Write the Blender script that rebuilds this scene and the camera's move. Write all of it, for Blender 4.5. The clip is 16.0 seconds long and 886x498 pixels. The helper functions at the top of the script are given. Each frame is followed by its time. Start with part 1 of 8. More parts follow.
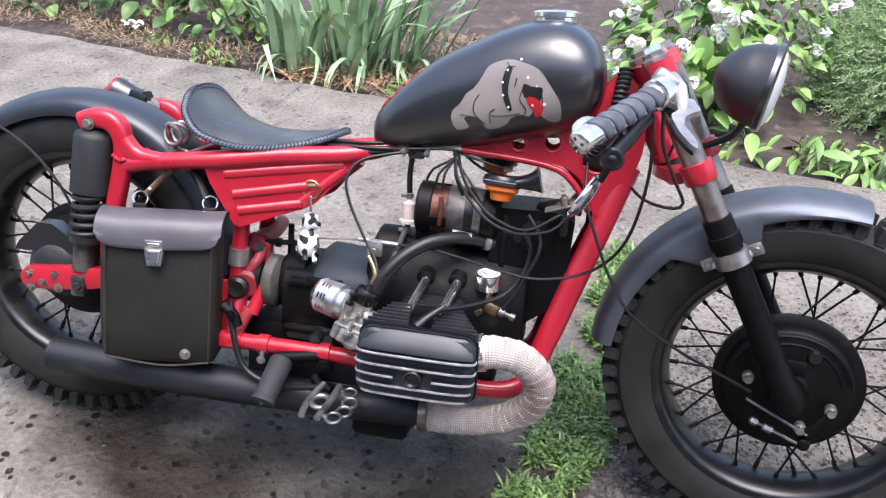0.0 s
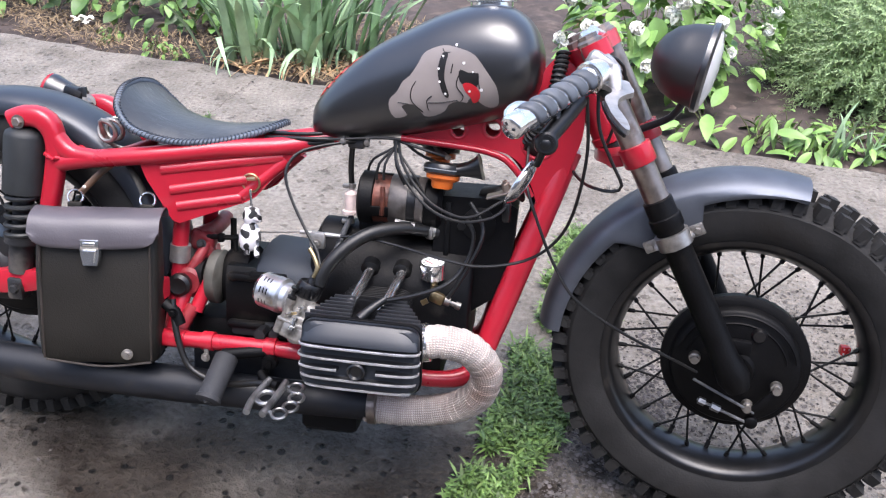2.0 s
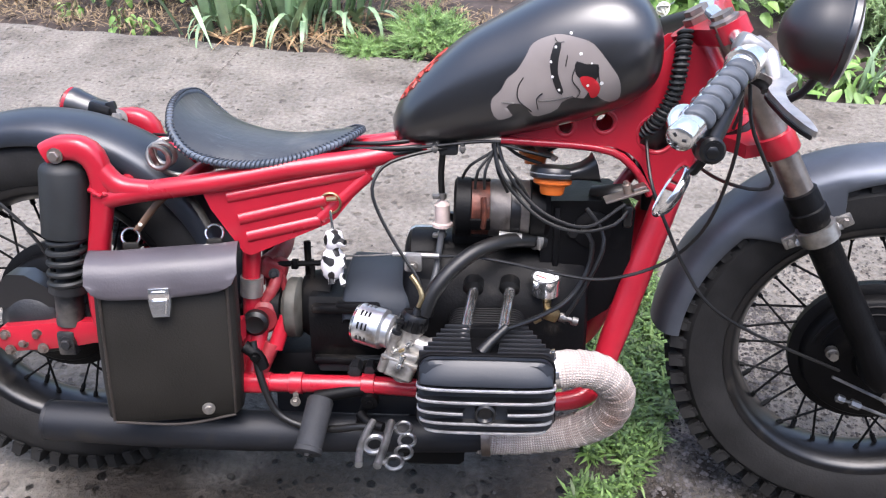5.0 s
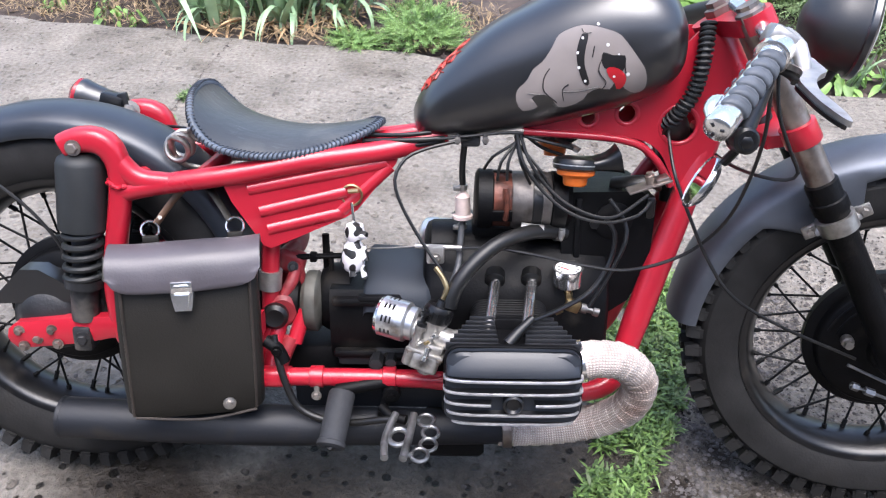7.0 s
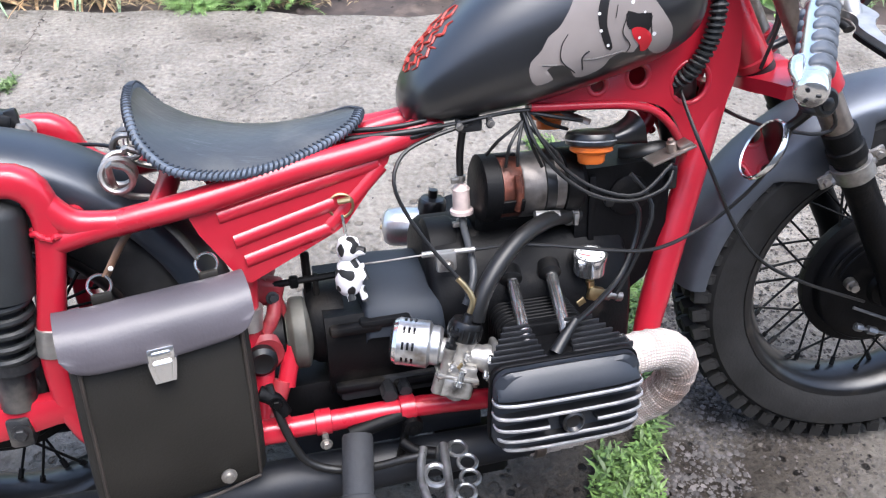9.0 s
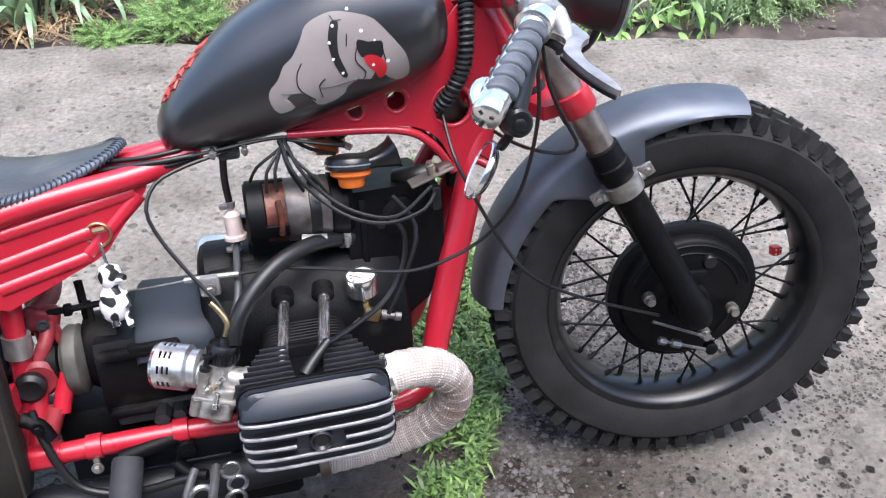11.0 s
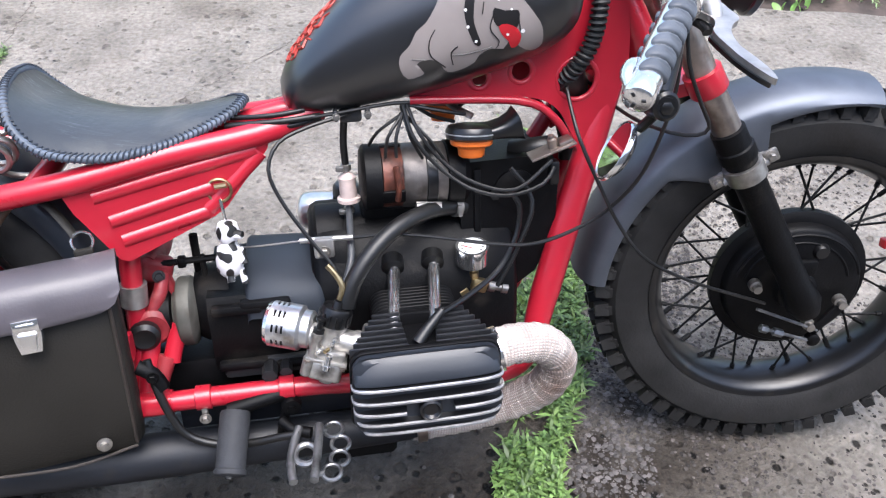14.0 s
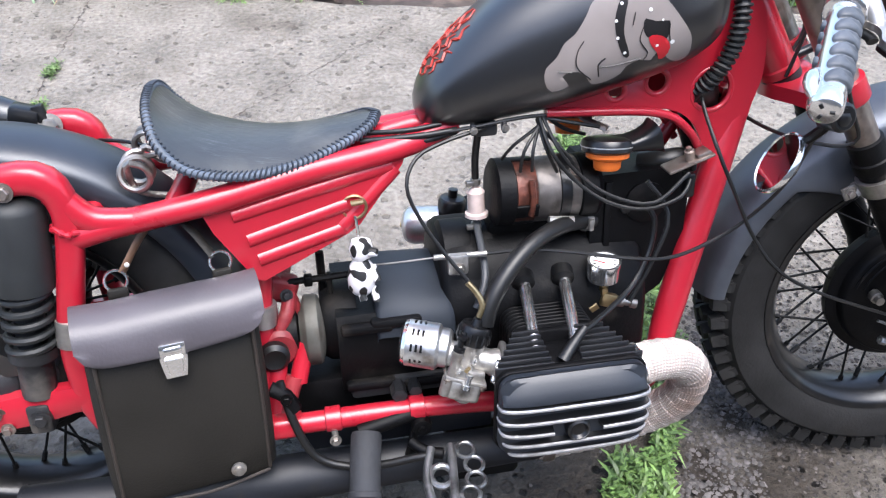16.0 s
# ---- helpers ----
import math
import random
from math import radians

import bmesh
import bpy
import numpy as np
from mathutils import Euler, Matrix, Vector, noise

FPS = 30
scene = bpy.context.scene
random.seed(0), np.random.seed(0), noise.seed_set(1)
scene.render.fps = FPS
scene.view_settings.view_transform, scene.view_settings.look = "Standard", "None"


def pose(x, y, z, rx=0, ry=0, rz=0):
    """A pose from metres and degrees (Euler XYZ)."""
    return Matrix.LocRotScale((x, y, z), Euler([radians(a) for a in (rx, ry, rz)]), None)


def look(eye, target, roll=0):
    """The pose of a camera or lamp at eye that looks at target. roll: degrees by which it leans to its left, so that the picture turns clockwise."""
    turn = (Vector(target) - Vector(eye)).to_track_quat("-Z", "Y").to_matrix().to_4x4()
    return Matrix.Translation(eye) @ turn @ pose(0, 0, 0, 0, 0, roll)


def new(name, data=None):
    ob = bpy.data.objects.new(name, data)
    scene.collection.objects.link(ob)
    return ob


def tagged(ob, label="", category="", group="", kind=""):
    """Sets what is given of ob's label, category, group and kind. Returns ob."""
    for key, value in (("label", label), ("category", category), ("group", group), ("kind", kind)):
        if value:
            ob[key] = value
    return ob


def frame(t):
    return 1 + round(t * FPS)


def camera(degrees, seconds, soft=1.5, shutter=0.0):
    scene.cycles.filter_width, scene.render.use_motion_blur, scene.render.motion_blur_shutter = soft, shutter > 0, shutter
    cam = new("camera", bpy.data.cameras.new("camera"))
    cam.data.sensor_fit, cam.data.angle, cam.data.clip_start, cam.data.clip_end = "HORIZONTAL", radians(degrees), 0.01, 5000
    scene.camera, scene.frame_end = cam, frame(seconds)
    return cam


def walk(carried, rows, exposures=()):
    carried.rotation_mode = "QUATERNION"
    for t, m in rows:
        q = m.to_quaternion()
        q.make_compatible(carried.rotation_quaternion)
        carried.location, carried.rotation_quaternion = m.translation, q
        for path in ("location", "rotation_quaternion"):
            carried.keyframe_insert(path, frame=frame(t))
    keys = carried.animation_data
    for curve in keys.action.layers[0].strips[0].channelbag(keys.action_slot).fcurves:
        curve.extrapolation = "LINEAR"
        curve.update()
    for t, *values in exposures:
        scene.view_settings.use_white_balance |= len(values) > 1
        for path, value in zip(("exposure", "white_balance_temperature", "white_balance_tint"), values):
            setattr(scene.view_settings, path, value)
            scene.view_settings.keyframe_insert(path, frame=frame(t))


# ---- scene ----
cam = camera(56.0, 16.0, soft=1.2)
PATH = [
    (0, (1.150, -1.255, 1.367), (0.751, 0.395, 0.330), 2.2),
    (0.5, (1.176, -1.243, 1.345), (0.774, 0.381, 0.268), 1.2),
    (1, (1.182, -1.237, 1.347), (0.794, 0.400, 0.284), 1.1),
    (1.5, (1.204, -1.235, 1.359), (0.854, 0.421, 0.314), 1.3),
    (2, (1.204, -1.229, 1.361), (0.867, 0.422, 0.304), 1.5),
    (2.5, (1.239, -1.175, 1.358), (0.960, 0.476, 0.285), 0.2),
    (3, (1.218, -1.136, 1.366), (0.905, 0.490, 0.262), -2.0),
    (3.5, (1.141, -1.120, 1.379), (0.794, 0.501, 0.277), -1.3),
    (4, (1.050, -1.096, 1.389), (0.736, 0.511, 0.259), -1.3),
    (6.5, (0.814, -1.045, 1.355), (0.686, 0.541, 0.161), -0.7),
    (7, (0.823, -1.068, 1.372), (0.675, 0.519, 0.181), 0.0),
    (7.5, (0.826, -1.019, 1.357), (0.770, 0.557, 0.143), 0.5),
    (8, (0.632, -0.854, 1.328), (0.829, 0.687, 0.082), -3.5),
    (8.5, (0.511, -0.820, 1.317), (0.780, 0.677, 0.035), 0.7),
    (9, (0.533, -0.850, 1.326), (0.823, 0.633, 0.032), 2.4),
    (9.5, (0.639, -0.888, 1.334), (0.921, 0.605, 0.047), 0.9),
    (10, (0.858, -0.920, 1.339), (1.163, 0.575, 0.061), 1.0),
    (12.5, (0.888, -0.935, 1.362), (1.063, 0.625, 0.140), -0.0),
    (13, (0.865, -0.923, 1.360), (1.015, 0.618, 0.111), 0.5),
    (13.5, (0.819, -0.905, 1.352), (0.978, 0.569, 0.025), 1.6),
    (14, (0.775, -0.889, 1.364), (0.949, 0.571, 0.024), 1.8),
    (14.5, (0.752, -0.883, 1.365), (0.939, 0.576, 0.022), 1.7),
    (15, (0.701, -0.867, 1.364), (0.889, 0.600, 0.033), 1.6),
    (15.5, (0.627, -0.857, 1.350), (0.790, 0.603, 0.007), 0.8),
    (16, (0.578, -0.843, 1.351), (0.763, 0.630, 0.026), 1.4),
]
walk(cam, [(t, look(eye, target, roll)) for t, eye, target, roll in PATH], [(0, 1.7, 6400, 14.5), (4, 1.72, 6400, 14.5), (7, 1.76, 6320, 13), (9, 1.85, 6250, 10.5), (10, 1.82, 6270, 11), (12.7, 1.74, 6300, 11.5), (14, 1.82, 6270, 11), (16, 1.84, 6250, 10.5)])

# ---- world, sun, exposure ----
world = bpy.data.worlds.new("world")
scene.world = world
world.use_nodes = True
wn = world.node_tree
sky = wn.nodes.new("ShaderNodeTexSky")
sky.sky_type, sky.sun_disc = "NISHITA", False
sky.sun_elevation, sky.sun_rotation = radians(80), radians(160)
sky.air_density, sky.dust_density, sky.ozone_density = 1.0, 3.5, 1.0
wn.links.new(sky.outputs[0], wn.nodes["Background"].inputs[0])
wn.nodes["Background"].inputs[1].default_value = 0.13
sun_data = bpy.data.lights.new("sun", "SUN")
sun_data.energy, sun_data.angle, sun_data.color = 1.35, radians(45), (0.98, 0.98, 1.0)
sun = new("sun", sun_data)
sun.matrix_world = look((1.4, -1.2, 6.0), (0.6, 0.3, 0.0))
scene.view_settings.exposure = 1.65

# ---- scale and the leaning machine's own axes ----
K = 1.07                      # metres per plan unit
LEAN_ANGLE, HEADING, SIDE = 16.5, 4.2, -0.079
BIKE = Matrix.Translation((0, SIDE * K, 0)) @ Matrix.Rotation(radians(HEADING), 4, "Z") @ Matrix.Rotation(radians(-LEAN_ANGLE), 4, "X")
AX, AZ = 1.078, 0.85          # a point of the steering axis
AXIS = Vector((0.49, 0, -0.872)).normalized()
STEER = Matrix.Translation((AX, 0, AZ)) @ Matrix.Rotation(radians(10), 4, AXIS) @ Matrix.Translation((-AX, 0, -AZ))


# ---- materials ----
def material(name, color, rough=0.5, metal=0.0, var=0.25, scale=12.0, bump=0.0, bump_scale=150.0, spec=0.5, coat=0.0, coat_rough=0.12, stain=None, stain_amount=0.0, stain_scale=6.0, random_hue=0.0):
    m = bpy.data.materials.new(name)
    m.use_nodes = True
    t = m.node_tree
    b = t.nodes["Principled BSDF"]
    b.inputs["Metallic"].default_value = metal
    b.inputs["Specular IOR Level"].default_value = spec
    b.inputs["Coat Weight"].default_value = coat
    b.inputs["Coat Roughness"].default_value = coat_rough
    co = t.nodes.new("ShaderNodeTexCoord")
    n1 = t.nodes.new("ShaderNodeTexNoise")
    n1.inputs["Scale"].default_value, n1.inputs["Detail"].default_value = scale, 6
    t.links.new(co.outputs["Object"], n1.inputs["Vector"])
    ramp = t.nodes.new("ShaderNodeValToRGB")
    lo, hi = [c * (1 - var) for c in color], [min(1, c * (1 + var)) for c in color]
    ramp.color_ramp.elements[0].position, ramp.color_ramp.elements[1].position = 0.3, 0.7
    ramp.color_ramp.elements[0].color, ramp.color_ramp.elements[1].color = (*lo, 1), (*hi, 1)
    t.links.new(n1.outputs["Fac"], ramp.inputs[0])
    out = ramp.outputs[0]
    if stain:
        n2 = t.nodes.new("ShaderNodeTexNoise")
        n2.inputs["Scale"].default_value, n2.inputs["Detail"].default_value = stain_scale, 8
        t.links.new(co.outputs["Object"], n2.inputs["Vector"])
        r2 = t.nodes.new("ShaderNodeValToRGB")
        r2.color_ramp.elements[0].position, r2.color_ramp.elements[1].position = 0.62 - 0.25 * stain_amount, 0.72
        t.links.new(n2.outputs["Fac"], r2.inputs[0])
        mix = t.nodes.new("ShaderNodeMix")
        mix.data_type = "RGBA"
        mix.inputs["B"].default_value = (*stain, 1)
        t.links.new(r2.outputs[0], mix.inputs["Factor"])
        t.links.new(out, mix.inputs["A"])
        out = mix.outputs["Result"]
    if random_hue:
        info = t.nodes.new("ShaderNodeObjectInfo")
        geo = t.nodes.new("ShaderNodeNewGeometry")
        add = t.nodes.new("ShaderNodeMath")
        add.operation = "ADD"
        t.links.new(info.outputs["Random"], add.inputs[0])
        t.links.new(geo.outputs["Random Per Island"], add.inputs[1])
        fr = t.nodes.new("ShaderNodeMath")
        fr.operation = "FRACT"
        t.links.new(add.outputs[0], fr.inputs[0])
        mp = t.nodes.new("ShaderNodeMapRange")
        mp.inputs["To Min"].default_value, mp.inputs["To Max"].default_value = 1 - random_hue, 1 + random_hue
        t.links.new(fr.outputs[0], mp.inputs["Value"])
        hsv = t.nodes.new("ShaderNodeHueSaturation")
        t.links.new(mp.outputs[0], hsv.inputs["Value"])
        t.links.new(out, hsv.inputs["Color"])
        out = hsv.outputs[0]
    t.links.new(out, b.inputs["Base Color"])
    rr = t.nodes.new("ShaderNodeMapRange")
    rr.inputs["To Min"].default_value, rr.inputs["To Max"].default_value = max(0.03, rough * 0.82), min(1, rough * 1.18)
    t.links.new(n1.outputs["Fac"], rr.inputs["Value"])
    t.links.new(rr.outputs[0], b.inputs["Roughness"])
    if bump:
        n3 = t.nodes.new("ShaderNodeTexNoise")
        n3.inputs["Scale"].default_value, n3.inputs["Detail"].default_value = bump_scale, 4
        t.links.new(co.outputs["Object"], n3.inputs["Vector"])
        bp = t.nodes.new("ShaderNodeBump")
        bp.inputs["Strength"].default_value, bp.inputs["Distance"].default_value = bump, 0.002
        t.links.new(n3.outputs["Fac"], bp.inputs["Height"])
        t.links.new(bp.outputs[0], b.inputs["Normal"])
    return m


RED = material("red_paint", (0.400, 0.0126, 0.027), 0.29, var=0.1, scale=8, bump=0.12, bump_scale=60, coat=0.3)
BLACK = material("satin_black_paint", (0.005, 0.0052, 0.006), 0.34, var=0.2, scale=9, bump=0.04, bump_scale=300, spec=0.9, coat=0.6, coat_rough=0.26)
LAMPPAINT = material("satin_black_lamp_paint", (0.006, 0.0062, 0.007), 0.46, var=0.2, scale=9, bump=0.04, bump_scale=300, spec=0.9)
RIMPAINT = material("dull_black_rim_paint", (0.005, 0.005, 0.0055), 0.3, var=0.4, scale=20, bump=0.08, spec=0.55, stain=(0.03, 0.026, 0.022), stain_amount=0.1, stain_scale=12)
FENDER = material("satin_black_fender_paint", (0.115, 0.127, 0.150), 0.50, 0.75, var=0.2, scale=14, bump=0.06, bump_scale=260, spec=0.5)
# rear fender: darker, bluer and less metallic than the front one
REARFENDER = material("dark_blue_black_rear_fender", (0.022, 0.028, 0.038), 0.40, 0.3, var=0.25, scale=14, bump=0.06, bump_scale=260, spec=0.7, coat=0.2, coat_rough=0.35)
ENGINE = material("black_engine_paint", (0.0020, 0.0020, 0.0024), 0.52, spec=0.18, var=0.4, scale=25, bump=0.25, bump_scale=220, stain=(0.016, 0.014, 0.012), stain_amount=0.05, stain_scale=14)
ENGINE_DUSTY = material("dusty_black_casting", (0.014, 0.0145, 0.016), 0.5, var=0.4, scale=25, bump=0.3, bump_scale=220, stain=(0.09, 0.08, 0.07), stain_amount=0.25, stain_scale=18)
SPOKE = material("black_spoke_paint", (0.004, 0.004, 0.004), 0.6, var=0.3, spec=0.2)
# bright metal with the dark surroundings it mirrors put into its colour
DARKMETAL = material("darkened_bright_metal", (0.24, 0.245, 0.25), 0.34, 0.8, var=0.3, scale=40, bump=0.15, stain=(0.05, 0.05, 0.05), stain_amount=0.3, stain_scale=25)
PIPE = material("dull_black_pipe_paint", (0.0045, 0.006, 0.0095), 0.56, var=0.3, scale=14, bump=0.12, bump_scale=180, spec=0.5, stain=(0.02, 0.017, 0.014), stain_amount=0.15, stain_scale=10)
RUBBER = material("tyre_rubber", (0.0185, 0.018, 0.0175), 0.70, var=0.35, scale=18, bump=0.3, bump_scale=180, spec=0.22, stain=(0.014, 0.0125, 0.011), stain_amount=0.15, stain_scale=9)
GREYHOSE = material("grey_fuel_hose_rubber", (0.045, 0.048, 0.052), 0.45, var=0.25, scale=30)
CABLE = material("cable_rubber", (0.006, 0.006, 0.006), 0.42, var=0.2)
CHROME = material("chrome", (0.82, 0.82, 0.81), 0.16, 0.95, var=0.12, scale=30, bump=0.05)
ALU = material("cast_aluminium", (0.42, 0.405, 0.385), 0.40, 0.8, var=0.25, scale=40, bump=0.3, bump_scale=160, stain=(0.16, 0.13, 0.1), stain_amount=0.2, stain_scale=20)
TUBEM = material("dulled_chrome_tube", (0.62, 0.61, 0.60), 0.22, 0.95, var=0.3, scale=45, bump=0.15, bump_scale=120, stain=(0.10, 0.075, 0.055), stain_amount=0.4, stain_scale=26)
FILTERM = material("handled_chrome_filter", (0.66, 0.66, 0.66), 0.30, 0.9, var=0.2, scale=40, bump=0.2, bump_scale=60, stain=(0.30, 0.27, 0.24), stain_amount=0.2, stain_scale=24)
BARE = material("bare_fin_edge", (0.46, 0.46, 0.47), 0.48, 0.8, var=0.2, scale=60, bump=0.2)
STEEL = material("worn_steel", (0.30, 0.255, 0.225), 0.36, 0.85, var=0.35, scale=26, bump=0.2, stain=(0.10, 0.06, 0.04), stain_amount=0.25, stain_scale=22)
STATOR = material("grimy_stator_steel", (0.16, 0.145, 0.135), 0.5, 0.8, var=0.4, scale=30, bump=0.25, stain=(0.035, 0.028, 0.022), stain_amount=0.4, stain_scale=24)
ZINC = material("zinc_plated_bolt", (0.34, 0.32, 0.295), 0.42, 0.9, var=0.3, scale=60)
BRASS = material("brass", (0.46, 0.36, 0.20), 0.35, 1.0, var=0.3, scale=40)
COPPER = material("copper_winding", (0.085, 0.026, 0.016), 0.45, 0.3, var=0.75, scale=60, bump=0.5, bump_scale=120)
SEATL = material("black_saddle_leather", (0.026, 0.027, 0.026), 0.36, spec=1.0, var=0.4, scale=12, bump=0.4, bump_scale=90, stain=(0.085, 0.082, 0.072), stain_amount=0.28, stain_scale=8)
STITCH = material("dark_blue_lace", (0.022, 0.027, 0.036), 0.5, var=0.3, scale=60)
LACE = material("blue_grey_lacing", (0.085, 0.105, 0.135), 0.55, var=0.3, scale=60)
FLAP = material("brown_flap_leather", (0.070, 0.062, 0.071), 0.46, var=0.2, scale=8, bump=0.16, bump_scale=250, spec=0.7)
BAG = material("dark_bag_leather", (0.013, 0.0115, 0.009), 0.58, var=0.25, scale=9, bump=0.35, bump_scale=330, spec=0.35)
SEAM = material("brown_seam_leather", (0.026, 0.020, 0.016), 0.55, var=0.3, scale=30)
STRAP = material("tan_strap_leather", (0.13, 0.07, 0.04), 0.5, var=0.3, scale=30, bump=0.2)
ORANGE = material("orange_plastic", (0.75, 0.16, 0.02), 0.35, var=0.12)
PAD = material("dusty_grip_rubber", (0.075, 0.085, 0.100), 0.55, var=0.25, scale=40, bump=0.2)
SHOCKM = material("dull_shock_plastic", (0.012, 0.0135, 0.014), 0.55, var=0.25, scale=30, bump=0.15, bump_scale=200)
PLASTIC = material("black_plastic", (0.006, 0.006, 0.0065), 0.3, var=0.25, spec=0.5)
WHITE = material("white_plastic", (0.72, 0.70, 0.68), 0.4, var=0.1)
FILTERP = material("milky_filter_plastic", (0.62, 0.50, 0.46), 0.35, var=0.2, scale=40)
DIAL = material("white_dial", (0.78, 0.78, 0.76), 0.4, var=0.04)
GREY = material("grey_print", (0.235, 0.205, 0.19), 0.42, var=0.08, scale=20)
INK = material("dark_print", (0.006, 0.005, 0.005), 0.45, var=0.1)
DIERED = material("clear_red_plastic", (0.62, 0.02, 0.025), 0.3, var=0.08)
REDPRINT = material("red_print", (0.45, 0.012, 0.02), 0.4, var=0.12)
SCROLL = material("orange_red_print", (0.36, 0.03, 0.018), 0.45, var=0.3, scale=50)
FIN = material("black_fin_paint", (0.007, 0.0072, 0.0085), 0.33, var=0.3, scale=30, bump=0.1, spec=1.0)
CARB = material("grimy_carburettor_alloy", (0.40, 0.385, 0.36), 0.42, 0.75, var=0.35, scale=50, bump=0.4, bump_scale=170, stain=(0.07, 0.06, 0.05), stain_amount=0.35, stain_scale=28)
COUPLING = material("grey_coupling_casting", (0.10, 0.097, 0.084), 0.6, 0.4, var=0.3, scale=35, bump=0.2, stain=(0.06, 0.05, 0.04), stain_amount=0.3, stain_scale=25)
WRAP_BROWN = (0.20, 0.13, 0.10)
GLASS = bpy.data.materials.new("lamp_glass")
GLASS.use_nodes = True
GLASS.node_tree.nodes["Principled BSDF"].inputs["Base Color"].default_value = (0.85, 0.85, 0.82, 1)
GLASS.node_tree.nodes["Principled BSDF"].inputs["Roughness"].default_value = 0.12
GLASS.node_tree.nodes["Principled BSDF"].inputs["Transmission Weight"].default_value = 0.25
MIRROR = bpy.data.materials.new("mirror_glass")
MIRROR.use_nodes = True
MIRROR.node_tree.nodes["Principled BSDF"].inputs["Base Color"].default_value = (0.82, 0.83, 0.84, 1)
MIRROR.node_tree.nodes["Principled BSDF"].inputs["Metallic"].default_value = 1.0
MIRROR.node_tree.nodes["Principled BSDF"].inputs["Roughness"].default_value = 0.03
GEARPAINT = material("matt_blue_black_paint", (0.017, 0.022, 0.030), 0.62, var=0.2, scale=9, bump=0.08, bump_scale=260, spec=0.4)
COVERPAINT = material("blue_black_gloss_paint", (0.010, 0.0130, 0.0185), 0.44, var=0.2, scale=9, bump=0.05, bump_scale=300, spec=0.6, coat=0.12, coat_rough=0.42)
t = SEATL.node_tree
co = t.nodes.new("ShaderNodeTexCoord")
mp = t.nodes.new("ShaderNodeMapping")
mp.inputs["Scale"].default_value = (5, 55, 12)
mp.inputs["Rotation"].default_value = (0, 0, 0.12)
t.links.new(co.outputs["Object"], mp.inputs["Vector"])
cn = t.nodes.new("ShaderNodeTexNoise")
cn.inputs["Scale"].default_value, cn.inputs["Detail"].default_value, cn.inputs["Distortion"].default_value = 1.6, 3, 0.8
t.links.new(mp.outputs[0], cn.inputs["Vector"])
cr = t.nodes.new("ShaderNodeValToRGB")
cr.color_ramp.elements[0].position, cr.color_ramp.elements[1].position = 0.50, 0.54
cr.color_ramp.elements[0].color, cr.color_ramp.elements[1].color = (0, 0, 0, 1), (0, 0, 0, 1)
e = cr.color_ramp.elements.new(0.52)
e.color = (1, 1, 1, 1)
t.links.new(cn.outputs["Fac"], cr.inputs[0])
thin = t.nodes.new("ShaderNodeTexNoise")
thin.inputs["Scale"].default_value = 7
t.links.new(co.outputs["Object"], thin.inputs["Vector"])
tr = t.nodes.new("ShaderNodeMapRange")
tr.inputs["From Min"].default_value, tr.inputs["From Max"].default_value = 0.45, 0.65
t.links.new(thin.outputs["Fac"], tr.inputs["Value"])
both = t.nodes.new("ShaderNodeMath")
both.operation = "MULTIPLY"
t.links.new(cr.outputs[0], both.inputs[0])
t.links.new(tr.outputs[0], both.inputs[1])
wear = t.nodes.new("ShaderNodeMix")
wear.data_type = "RGBA"
wear.inputs["B"].default_value = (0.14, 0.15, 0.15, 1)
sb = t.nodes["Principled BSDF"]
t.links.new(sb.inputs["Base Color"].links[0].from_socket, wear.inputs["A"])
t.links.new(both.outputs[0], wear.inputs["Factor"])
t.links.new(wear.outputs["Result"], sb.inputs["Base Color"])
TAIL = material("red_tail_lens", (0.30, 0.02, 0.03), 0.2, var=0.1)


